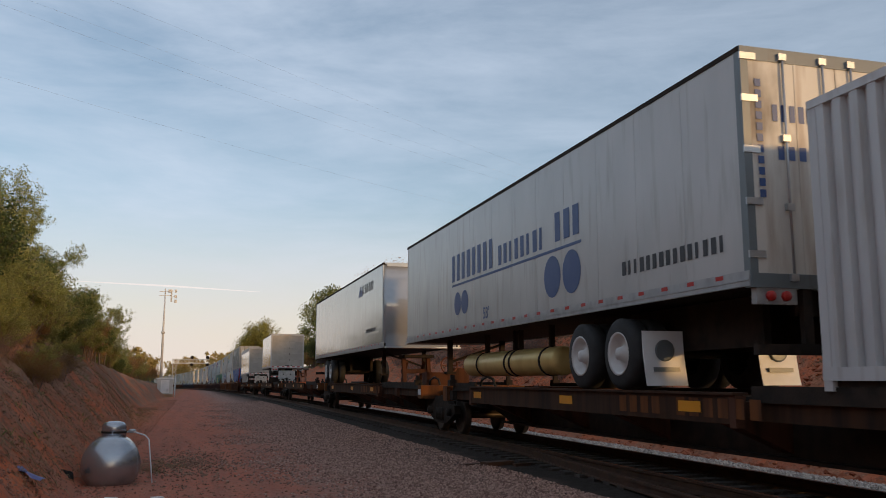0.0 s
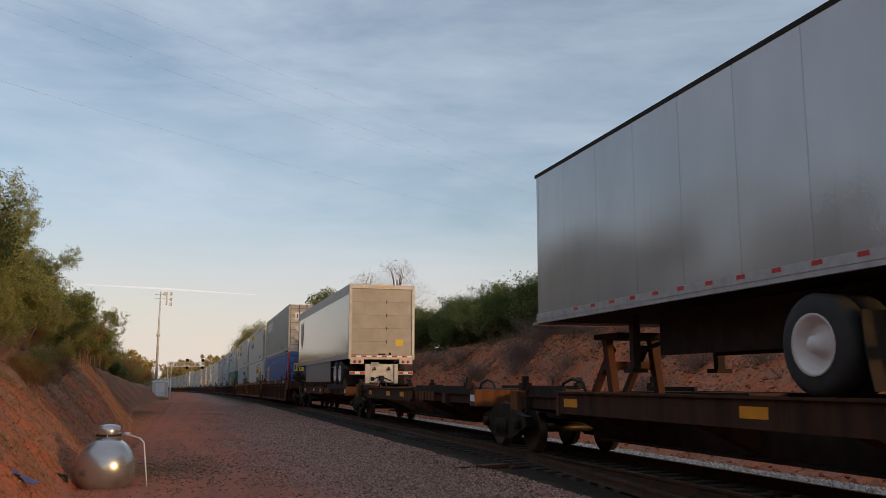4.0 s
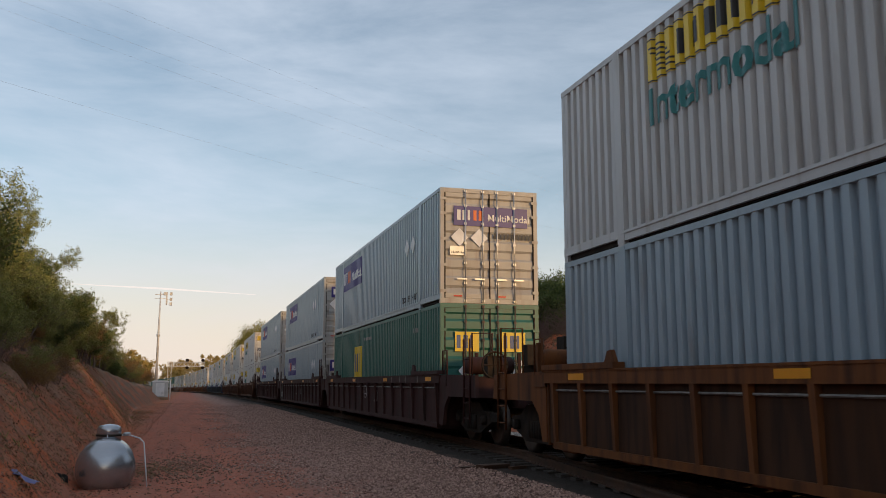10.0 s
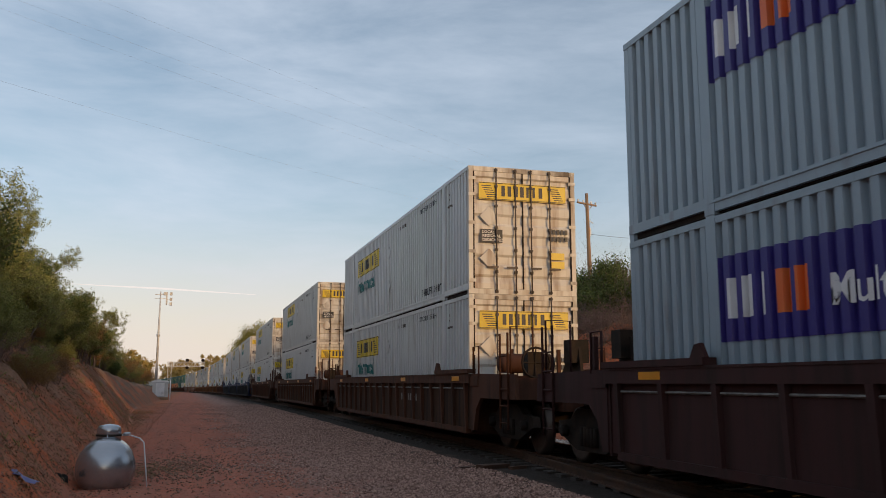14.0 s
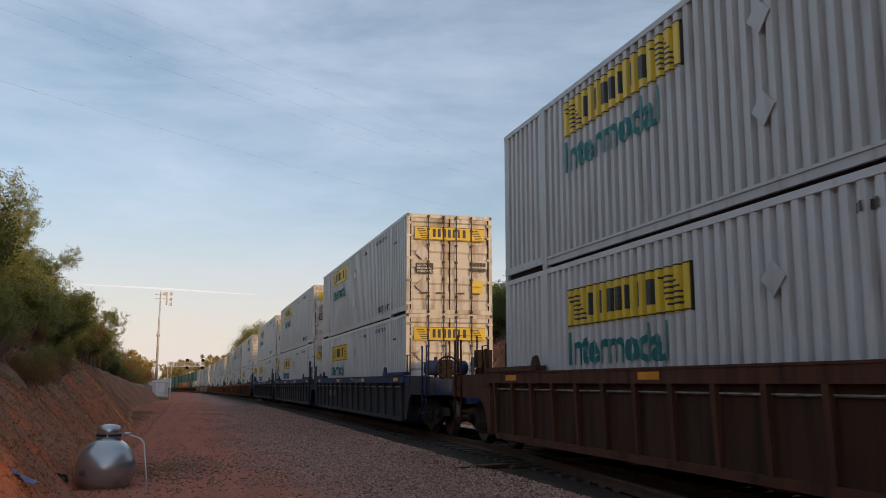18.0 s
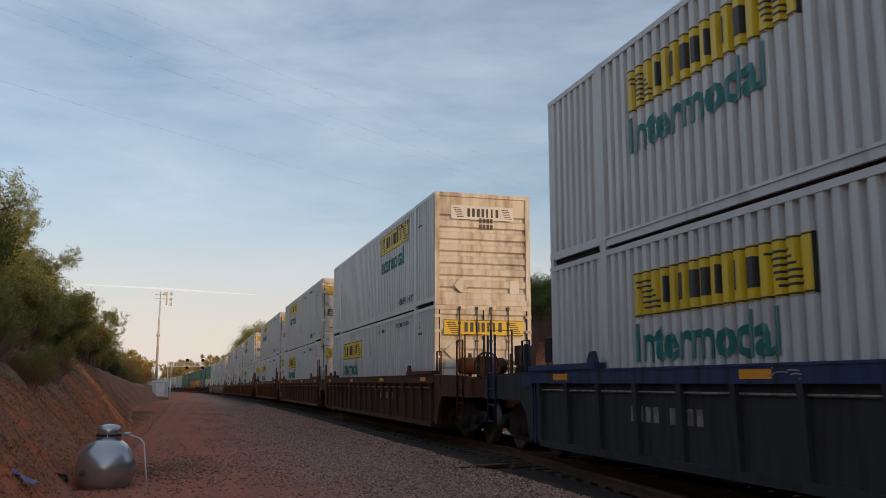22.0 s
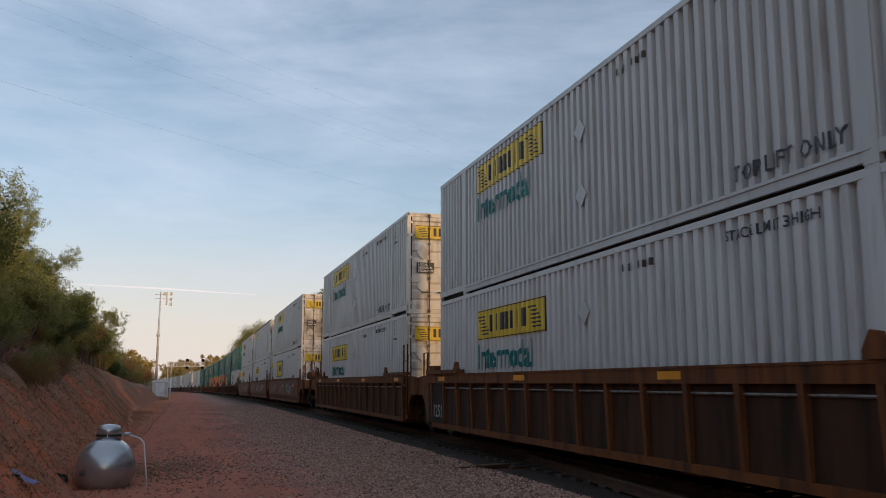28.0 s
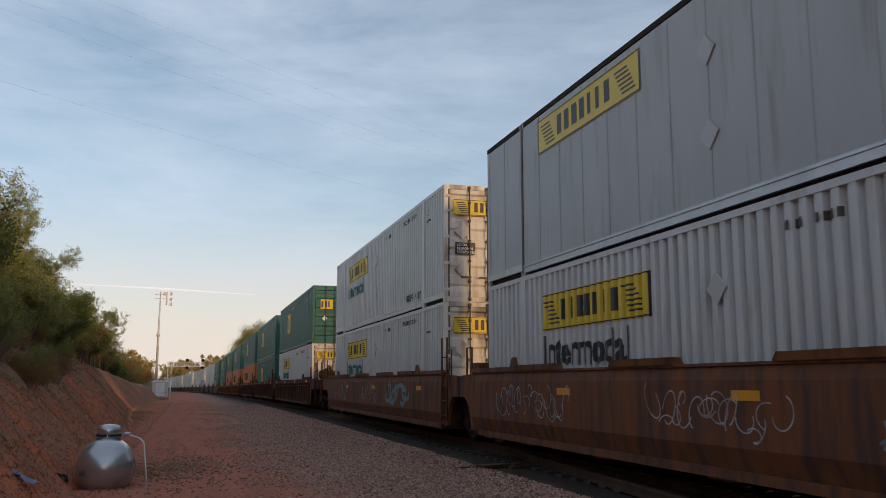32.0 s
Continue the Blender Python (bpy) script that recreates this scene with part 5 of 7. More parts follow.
# near end of the containers along the train, car style, end kinds, upper and lower container (kind, front leading, sign high, plaque)
J, JL, JN, JS = ("jd", False, True, 1), ("jb", False, False, 0), ("jb", True, False, 0), ("smooth", False, True, 0)
J7, J8 = ("jb", False, False, 7), ("jb", False, False, 8)
JP, JH = ("jb", False, False, 1), ("jb", True, True, 0)
G, GL, GN, P, B, E, O, W = ("grey", False, True, 0), ("grey", False, False, 0), ("grey", True, False, 0), ("plain", False, True, 0), ("blue", False, True, 0), ("green", False, True, 0), ("orange", False, True, 0), ("bare", False, True, 0)
CONSIST = (
    (118.67, "brown", "cj", P, B, ""), (137.95, "rust", "jj", J, JN, "1251"), (157.43, "rust", "jc", J, GN, ""),
    (181.0, "maroon", "cj", G, E, ""), (200.4, "maroon", "jj", G, GL, "125T"), (220.1, "maroon", "jc", G, GL, ""),
    (243.6, "brown", "cc", JP, JL, ""), (267.4, "brown", "cc", J, JL, ""), (290.72, "brown", "cc", J, JL, ""),
    (315.0, "navy", "cj", J, JL, ""), (334.4, "navy", "jj", J, JL, ""), (354.1, "navy", "jc", JP, JL, ""),
    (377.6, "brown", "cj", JH, JL, ""), (397.1, "rust", "jj", J, JL, "1251"), (416.7, "rust", "jc", J, JL, ""),
    (440.2, "rust", "cj", J, JL, "1251"), (459.6, "rust", "jj", J, JL, "1251"), (479.2, "rust", "jc", J, JL, ""),
    (503.2, "tagged", "cj", J, J7, ""), (522.6, "tagged", "jj", JS, J8, ""), (542.0, "tagged", "jc", JP, JL, ""),
    (565.4, "brown", "cj", E, JL, ""), (584.9, "brown", "jj", E, E, ""), (604.4, "brown", "jc", E, O, ""),
    (628.0, "rust", "cj", E, O, ""), (647.5, "rust", "jj", E, O, ""), (667.0, "rust", "jc", E, E, ""),
    (690.5, "brown", "cj", E, E, ""), (710.0, "brown", "jj", W, W, ""), (729.5, "brown", "jc", W, W, ""),
    (753.0, "brown", "cj", W, G, ""), (772.5, "brown", "jj", W, W, ""), (792.0, "brown", "jc", W, W, ""),
    (815.5, "brown", "cj", W, W, ""), (835.0, "brown", "jj", W, W, ""), (854.5, "brown", "jc", W, W, ""),
    (878.0, "brown", "cj", W, W, ""), (897.5, "brown", "jj", W, W, ""), (917.0, "brown", "jc", W, W, ""),
    (940.5, "brown", "cj", W, W, ""), (960.0, "brown", "jj", W, W, ""),
)
for k, (s, style, ends, top, low, number) in enumerate(CONSIST):
    mid = s + CL / 2
    join_train(well_car(style, ends[0], ends[1], number, k, k > 26), mid)
    join_train(on_car(container(*low, k > 26), 0.35), mid)
    join_train(on_car(container(*top, k > 26), 0.35 + CH + 0.006), mid)

# ---- ground ----


def foot(y):
    """Where the near bank's foot lies, in the line's own offset."""
    t = min(1.0, max(0.0, (y - 24) / 34))
    return -1.6 - 1.45 * t * t * (3 - 2 * t)


def profile(x, y):
    """Height of the ground beside the line, x measured from the camera's line."""
    d = x - along(y)[0].x + XC
    n = noise.noise(Vector((x * 0.35, y * 0.22, 1.3)))
    n2 = noise.noise(Vector((x * 1.3, y * 1.1, 7.7)))
    n4 = noise.noise(Vector((x * 3.1, y * 2.7, 2.2)))
    n3 = noise.noise(Vector((x * 0.05, y * 0.03, 4.2)))
    f = foot(y)
    if f <= d < 2.2:
        z = -0.33 + 0.04 * n + 0.02 * n2
    elif 2.2 <= d < 5.2:
        z = -0.33 + (d - 2.2) / 3.0 * 0.13 + 0.02 * n2
    elif 5.2 <= d < 9.2:
        z = -0.21
    elif 9.2 <= d < 12.0:
        z = -0.21 - (d - 9.2) * 0.12 + 0.03 * n2
    elif d < f:
        e = f - d
        k = 1.0 if y < 20 else max(0.4, 1 - (y - 20) / 110)
        z = -0.33 + min(e, 3.2 * k) * 1.12 + max(0, min(e - 3.2 * k, 8)) * 0.45 * k + max(0, e - 11.2) * 0.03 + (0.35 * n + 0.22 * n2 + 0.13 * n4) * min(1, e / 1.2) + n3 * min(1, e / 8)
    else:
        e = d - 12.0
        low = min(1.0, max(0.36, (y + 14) / 25))  # unseen far bank behind the camera is lowered to let the low sun in
        z = -0.55 + min(e, 4.6) * 0.82 * low + max(0, min(e - 4.6, 42)) * 0.15 * low + max(0, min(e - 46.6, 200)) * 0.02 + (0.45 * n + 0.3 * n2 + 0.12 * n4) * min(1, e / 1.5) + n3 * min(1, e / 8)
    return z + along(min(max(y, 0), 700))[0].z


def ground_sheet():
    xs = [-3000, -900, -300, -120, -60, -30, -20, -15] + [-12 + 0.5 * i for i in range(12)] + [-6 + 0.2 * i for i in range(25)] + [-1 + 0.4 * i for i in range(32)] + [11.8 + 0.25 * i for i in range(33)] + [20 + i for i in range(12)] + [34, 38, 44, 52, 60, 80, 120, 200, 500, 1200, 3000]
    ys = [-400, -120, -50, -20, -8, 0, 4, 8] + [10 + 0.25 * i for i in range(120)] + [40 + 0.9 * i for i in range(45)] + [82 + 3 * i for i in range(40)] + [205 + 12 * i for i in range(20)] + [460, 520, 600, 800, 1300, 2200, 4000]
    verts = [(x - XC + along(min(max(y, 0), 700))[0].x, y, profile(x - XC + along(min(max(y, 0), 700))[0].x, y)) for y in ys for x in xs]
    w = len(xs)
    faces = [(j * w + i, j * w + i + 1, (j + 1) * w + i + 1, (j + 1) * w + i) for j in range(len(ys) - 1) for i in range(w - 1)]
    me = bpy.data.meshes.new("ground")
    me.from_pydata(verts, [], faces)
    me.polygons.foreach_set("use_smooth", [True] * len(faces))
    return me


def ground_material():
    m, n, l, p = nodes_of("dirt_gravel_and_clay")
    geo = n.new("ShaderNodeNewGeometry")
    sep = n.new("ShaderNodeSeparateXYZ")
    l.new(geo.outputs["Position"], sep.inputs[0])

    def nz(scale, lo, hi, detail=6):
        t = n.new("ShaderNodeTexNoise")
        t.inputs["Scale"].default_value, t.inputs["Detail"].default_value = scale, detail
        l.new(geo.outputs["Position"], t.inputs["Vector"])
        r = n.new("ShaderNodeMapRange")
        r.inputs["From Min"].default_value, r.inputs["From Max"].default_value = lo, hi
        l.new(t.outputs["Fac"], r.inputs["Value"])
        return r.outputs["Result"], t.outputs["Fac"]

    def ramp(lo, hi, wob=0.8):
        """0 to 1 as x goes from lo to hi, with a ragged edge."""
        w, _ = nz(0.9, 0.2, 0.8)
        k = n.new("ShaderNodeMath")
        k.operation = "MULTIPLY_ADD"
        k.inputs[1].default_value = wob
        l.new(w, k.inputs[0])
        l.new(sep.outputs["X"], k.inputs[2])
        r = n.new("ShaderNodeMapRange")
        r.inputs["From Min"].default_value, r.inputs["From Max"].default_value = lo + wob / 2, hi + wob / 2
        l.new(k.outputs[0], r.inputs["Value"])
        return r.outputs["Result"]

    a, _ = nz(1.1, 0.35, 0.7)
    b, fine = nz(9, 0.35, 0.65)
    dirt = mix_rgb(n, l, a, (0.54, 0.145, 0.082), (0.48, 0.178, 0.11))
    rut = n.new("ShaderNodeTexNoise")
    rmap = n.new("ShaderNodeMapping")
    rmap.inputs["Scale"].default_value = (2.6, 0.16, 1)
    rut.inputs["Scale"].default_value, rut.inputs["Detail"].default_value = 1.0, 5
    l.new(geo.outputs["Position"], rmap.inputs["Vector"])
    l.new(rmap.outputs["Vector"], rut.inputs["Vector"])
    rr = n.new("ShaderNodeMapRange")
    rr.inputs["From Min"].default_value, rr.inputs["From Max"].default_value = 0.45, 0.62
    l.new(rut.outputs["Fac"], rr.inputs["Value"])
    dirt = mix_rgb(n, l, rr.outputs["Result"], dirt, (0.35, 0.12, 0.08))
    dirt = mix_rgb(n, l, b, dirt, (0.39, 0.158, 0.106))
    vor = n.new("ShaderNodeTexVoronoi")
    vor.inputs["Scale"].default_value = 30
    l.new(geo.outputs["Position"], vor.inputs["Vector"])
    vr = n.new("ShaderNodeValToRGB")
    vr.color_ramp.elements[0].color, vr.color_ramp.elements[1].color = (0.17, 0.088, 0.068, 1), (0.47, 0.29, 0.23, 1)
    l.new(vor.outputs["Color"], vr.inputs["Fac"])
    c, _ = nz(0.6, 0.4, 0.65)
    clay = mix_rgb(n, l, c, (0.58, 0.15, 0.06), (0.45, 0.125, 0.058))
    d, _ = nz(1.1, 0.44, 0.58, 10)
    clay = mix_rgb(n, l, d, clay, (0.4, 0.165, 0.095))
    dd, _ = nz(7.0, 0.5, 0.66, 8)
    clay = mix_rgb(n, l, dd, clay, (0.25, 0.11, 0.068))
    sandy, _ = nz(19.0, 0.6, 0.72, 4)
    clay = mix_rgb(n, l, sandy, clay, (0.42, 0.22, 0.13))
    g, _ = nz(0.15, 0.4, 0.6)
    grass = mix_rgb(n, l, g, (0.06, 0.07, 0.025), (0.16, 0.12, 0.06))
    # dead leaves and roots cover the upper slope
    duff_a, _ = nz(2.2, 0.4, 0.66, 9)
    duff = mix_rgb(n, l, duff_a, (0.17, 0.1, 0.066), (0.33, 0.19, 0.12))
    patch, _ = nz(0.55, 0.36, 0.56, 7)
    up = n.new("ShaderNodeMath")
    up.operation, up.use_clamp = "SUBTRACT", True
    l.new(patch, up.inputs[0])
    l.new(ramp(-3.6, -2.0, 1.2), up.inputs[1])
    bank = mix_rgb(n, l, up.outputs[0], clay, duff)
    col = mix_rgb(n, l, ramp(0.9, 3.0, 1.8), dirt, vr.outputs["Color"])
    # grease between the rails, and the train's shade put into the ballast colour
    grease_shade = n.new("ShaderNodeMath")
    grease_shade.operation = "MULTIPLY"
    l.new(ramp(3.3, 5.4, 0.9), grease_shade.inputs[0])
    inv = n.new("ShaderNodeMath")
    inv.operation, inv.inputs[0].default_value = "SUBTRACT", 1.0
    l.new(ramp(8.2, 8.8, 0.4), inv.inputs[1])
    l.new(inv.outputs[0], grease_shade.inputs[1])
    col = mix_rgb(n, l, grease_shade.outputs[0], col, (0.035, 0.027, 0.022))
    col = mix_rgb(n, l, ramp(-1.9, -1.3), bank, col)
    col = mix_rgb(n, l, ramp(11.2, 12.2), col, clay)
    col = mix_rgb(n, l, ramp(16.8, 18.5), col, grass)
    col = mix_rgb(n, l, ramp(-7.5, -5.0), grass, col)
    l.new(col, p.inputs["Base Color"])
    p.inputs["Roughness"].default_value = 0.95
    p.inputs["Specular IOR Level"].default_value = 0.15
    bp = n.new("ShaderNodeBump")
    bp.inputs["Strength"].default_value, bp.inputs["Distance"].default_value = 0.9, 0.08
    l.new(fine, bp.inputs["Height"])
    bq = n.new("ShaderNodeBump")
    bq.inputs["Strength"].default_value, bq.inputs["Distance"].default_value = 0.7, 0.02
    _, grit = nz(45, 0, 1, 3)
    l.new(grit, bq.inputs["Height"])
    l.new(bp.outputs["Normal"], bq.inputs["Normal"])
    l.new(bq.outputs["Normal"], p.inputs["Normal"])
    return m


ground = put("ground", ground_sheet())
ground.data.materials.append(ground_material())
tagged(ground, "red dirt track, gravel shoulder and clay cutting banks", "ground", "", "structure")

# ---- the track ----
track = tagged(new("railway_track"), "single railway track with wooden ties on grey ballast", "railway track", "", "structure")
SLEEPERS = [i * 0.52 for i in range(-6, 110)]
tie_mesh = mesh(("tie",), lambda bm: box(bm, -1.3, 1.3, -0.11, 0.11, -0.34, -0.165), M["tie"])
for y in SLEEPERS:
    q, th = along(y)
    put("tie", tie_mesh, track, Matrix.Translation(q) @ pose(random.uniform(-0.03, 0.03), 0, 0, 0, 0, math.degrees(th) + random.uniform(-0.8, 0.8)))


def far_ties(bm):
    for i in range(700):
        q, th = along(57.5 + i * 0.52)
        box(bm, q.x - 1.3, q.x + 1.3, q.y - 0.11, q.y + 0.11, q.z - 0.34, q.z - 0.165)


tagged(put("far_ties", mesh(("far_ties",), far_ties, M["tie"]), track), kind="stuff")


def rail(off, s0=-40.0, s1=420.0):
    sec = [(-0.075, -0.165), (-0.075, -0.145), (-0.012, -0.12), (-0.012, -0.05), (-0.036, -0.035), (-0.036, -0.004), (-0.03, 0.0), (0.03, 0.0), (0.036, -0.004), (0.036, -0.035), (0.012, -0.05), (0.012, -0.12), (0.075, -0.145), (0.075, -0.165)]

    def build(bm):
        rows, s = [], s0
        while s <= s1:
            q, th = along(s)
            rows.append([bm.verts.new((q.x + (off + x) * math.cos(th), q.y + (off + x) * math.sin(th), q.z + z)) for x, z in sec])
            s += 5.0
        for a, b in zip(rows, rows[1:]):
            for k in range(len(sec)):
                bm.faces.new((a[k], a[(k + 1) % len(sec)], b[(k + 1) % len(sec)], b[k]))
        bm.faces.new(rows[0])
        bm.faces.new(rows[-1])
    return build


for off in (-GAUGE, GAUGE):
    part("rail", (off,), rail(off), "rail", track)
    part("rail_head", (off, "shine"), lambda bm: [box(bm, XC + off - 0.022, XC + off + 0.022, -40, 30, 0.0005, 0.002)], "tread", track)
# a spare rail left lying beside the track
spare = tagged(new("loose_rail"), "rusty spare rail lying on the ballast shoulder", "rail")
part("rail_bar", (), lambda bm: (box(bm, -0.036, 0.036, 0, 12, 0.1, 0.14), box(bm, -0.012, 0.012, 0, 12, 0.02, 0.1), box(bm, -0.075, 0.075, 0, 12, 0, 0.02)), "rail", spare)
spare.matrix_basis = pose(5.25, 4.0, -0.2, 0.15, 0, -5.2)
bar = tagged(new("switch_rod"), "dark steel plates and rod beside the track", "scrap steel")
part("steel_plate", (), lambda bm: (box(bm, -0.3, 0.3, -0.12, 0.12, 0, 0.1), box(bm, -0.5, -0.2, 0.2, 0.34, 0, 0.06), box(bm, 0.1, 0.5, -0.4, -0.3, 0, 0.08)), "rail", bar)
bar.matrix_basis = pose(5.35, 15.2, -0.24, 0, 0, 20)

# ---- stones ----


def stones(name, n, place, lo, hi, shades, label):
    """Loose broken stones, place(rng) giving (x, y, z)."""
    rng = np.random.default_rng(5)
    base = np.array([(1, 0, 0), (-1, 0, 0), (0, 1, 0), (0, -1, 0), (0, 0, 1), (0, 0, -1)], float)
    tri = np.array([(0, 2, 4), (2, 1, 4), (1, 3, 4), (3, 0, 4), (2, 0, 5), (1, 2, 5), (3, 1, 5), (0, 3, 5)])
    at = np.array([place(rng) for _ in range(n)])
    r = rng.uniform(lo, hi, (n, 1, 1)) * rng.uniform(0.55, 1.15, (n, 6, 1))
    a = rng.uniform(0, 6.28, n)
    c, s = np.cos(a), np.sin(a)
    v = base[None] * r * np.array([1.2, 0.9, 0.75])
    v = v + rng.normal(0, 0.12, v.shape) * r
    v = np.stack([v[..., 0] * c[:, None] - v[..., 1] * s[:, None], v[..., 0] * s[:, None] + v[..., 1] * c[:, None], v[..., 2]], -1) + at[:, None]
    f = tri[None] + (np.arange(n) * 6)[:, None, None]
    me = bpy.data.meshes.new(name)
    me.from_pydata(v.reshape(-1, 3).tolist(), [], f.reshape(-1, 3).tolist())
    m, nn, l, p = nodes_of(name + "_rock")
    g = nn.new("ShaderNodeNewGeometry")
    rp = nn.new("ShaderNodeValToRGB")
    rp.color_ramp.elements[0].color, rp.color_ramp.elements[1].color = (*shades[0], 1), (*shades[1], 1)
    l.new(g.outputs["Random Per Island"], rp.inputs["Fac"])
    l.new(rp.outputs["Color"], p.inputs["Base Color"])
    p.inputs["Roughness"].default_value = 0.9
    p.inputs["Specular IOR Level"].default_value = 0.2
    me.materials.append(m)
    return tagged(put(name, me), label, "gravel", "", "stuff")


def on_shoulder(rng):
    while True:
        y = 9 + 62 * rng.random() ** 1.8
        x = 0.5 + 4.7 * rng.random()
        edge = x - 0.5 + 0.45 * math.sin(y * 0.8) + 0.3 * math.sin(y * 2.1 + 1)
        if rng.random() < max(0.03, edge / 2.9) ** 1.5 * min(1, (72 - y) / 25):
            return (x, y, profile(x, y) + 0.008)


def on_far_side(rng):
    y, x = 6 + 50 * rng.random() ** 1.4, rng.uniform(8.3, 11.0)
    return (x, y, profile(x, y) + 0.008)


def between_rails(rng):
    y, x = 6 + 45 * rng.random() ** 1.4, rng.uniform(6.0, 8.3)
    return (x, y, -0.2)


def on_bank(rng):
    y = 11 + 75 * rng.random() ** 2.3
    x = -1.2 - 3.0 * rng.random() ** 1.5 if rng.random() < 0.7 else rng.uniform(-1.2, 2.0)
    return (x, y, profile(x, y) + 0.004)


stones("ballast_stones", 52000, on_shoulder, 0.013, 0.034, ((0.16, 0.088, 0.07), (0.52, 0.33, 0.26)), "loose grey and brown ballast stones on the shoulder")
# sunlight on the far strip is put into these paler stones
stones("lineside_stones", 15000, on_far_side, 0.025, 0.055, ((0.26, 0.23, 0.21), (0.68, 0.63, 0.57)), "pale ballast stones along the far rail")
# crib stones carry the shade under the cars in their dark colour
stones("crib_stones", 7000, between_rails, 0.022, 0.05, ((0.025, 0.02, 0.018), (0.09, 0.075, 0.065)), "dark ballast stones between the ties")
stones("bank_stones", 15000, on_bank, 0.006, 0.028, ((0.2, 0.08, 0.05), (0.42, 0.22, 0.15)), "scattered stones and clods on the red dirt")



def on_spill(rng):
    x, y = rng.normal(-0.1, 0.45), rng.normal(18.0, 1.6)
    return (x, y, profile(x, y) + 0.01)


def on_far_bank(rng):
    x, y = rng.uniform(11.5, 16.5), 10 + 50 * rng.random() ** 1.3
    return (x, y, profile(x, y) + 0.01)


stones("gravel_spill", 1100, on_spill, 0.01, 0.035, ((0.16, 0.08, 0.055), (0.38, 0.24, 0.17)), "small spill of brown gravel behind the tank")
stones("clay_clods", 4200, on_far_bank, 0.02, 0.11, ((0.24, 0.065, 0.03), (0.46, 0.17, 0.09)), "red clay clods and stones on the far bank")

# ---- the gas tank ----
TX, TY = -1.19, 15.15
tank = tagged(new("propane_tank"), "silver horizontal gas tank sunk a little into the dirt", "gas tank")
TR = 0.447
tz = profile(TX, TY) - 0.145
prof = [(-TR * 0.82 * math.cos(a * math.pi / 24) + 0.0, max(0.004, TR * math.sin(a * math.pi / 24))) for a in range(13)]
body = part("shell", (), lambda bm: lathe(bm, prof + [(0.8, TR)] + [(0.8 + 0.39 * math.sin(a * math.pi / 24), max(0.004, TR * math.cos(a * math.pi / 24))) for a in range(1, 13)], 48, "y"), "tank", tank, pose(0, 0, TR))
part("weld_seam", (), lambda bm: lathe(bm, [(0.0, TR), (0.002, TR + 0.004), (0.018, TR + 0.004), (0.02, TR)], 48, "y"), "tank", body)
dome = part("valve_hood", (), lambda bm: lathe(bm, [(-0.06, 0.19), (0.12, 0.19), (0.16, 0.18), (0.195, 0.14), (0.21, 0.06), (0.212, 0.01)], 28, "z"), "tank", tank, pose(0.02, 0.36, TR * 2 + 0.01))
part("hood_band", (), lambda bm: lathe(bm, [(0.02, 0.19), (0.024, 0.2), (0.05, 0.2), (0.054, 0.19)], 28, "z"), "black", dome)
part("lifting_lug", (), lambda bm: (tube(bm, [(0, -0.02, 0), (0, -0.02, 0.07), (0, 0.03, 0.09), (0, 0.06, 0.04)], 0.012, 6),), "tank", tank, pose(0, 0.05, TR * 2 - 0.03))
part("gas_pipe", (), lambda bm: tube(bm, [(0.15, 0.4, TR * 2 + 0.04), (0.32, 0.3, TR * 2 + 0.05), (0.5, 0.1, TR * 2 + 0.0), (0.56, 0.0, TR * 2 - 0.06), (0.61, 0.0, 0.4), (0.64, -0.02, 0.1)], 0.011, 8), "letter", tank, None, "thin pale gas pipe bent down to the ground")
part("regulator", (), lambda bm: lathe(bm, [(-0.03, 0.03), (-0.02, 0.06), (0.02, 0.06), (0.03, 0.03)], 14, "z"), "galv", tank, pose(0.3, 0.32, TR * 2 + 0.06))
tank.matrix_basis = pose(TX, TY, tz, 0, 0, 4)
scrap = tagged(new("cloth_scrap"), "crumpled purple cloth scrap on the dirt", "litter")


def crumple(bm):
    rnd = random.Random(2)
    g = [[bm.verts.new((i * 0.11, j * 0.07, 0.03 + 0.05 * rnd.random())) for j in range(4)] for i in range(7)]
    for i in range(6):
        for j in range(3):
            bm.faces.new((g[i][j], g[i + 1][j], g[i + 1][j + 1], g[i][j + 1])).smooth = True


part("cloth", (), crumple, "purple", scrap)
scrap.matrix_basis = pose(-2.4, 12.3, profile(-2.15, 12.3) + 0.0, 0, 24, -8)
sack = tagged(new("plastic_sheet"), "crumpled black plastic sheet beside the tank", "litter")


def crease(bm):
    rnd_ = random.Random(4)
    g = [[bm.verts.new((i * 0.05, j * 0.05, 0.1 * rnd_.random() * (0 < i < 6 and 0 < j < 6))) for j in range(7)] for i in range(7)]
    for i in range(6):
        for j in range(6):
            bm.faces.new((g[i][j], g[i + 1][j], g[i + 1][j + 1], g[i][j + 1]))


part("sheet", ("black",), crease, "black", sack)
sack.matrix_basis = pose(-1.95, 14.7, profile(-1.8, 14.8) + 0.03, 0, 22, 10)
for k, (x, y) in enumerate(((-1.02, 13.3), (-0.4, 13.25), (-0.95, 12.9))):
    b = tagged(new("paper_scrap"), "small pale paper scrap lying on the dirt", "litter")
    part("sheet", (), lambda bm: box(bm, -0.09, 0.09, -0.04, 0.04, 0.0, 0.012), "letter", b)
    b.matrix_basis = pose(x, y, profile(x, y) + 0.01, 3, 4, 40 * k)

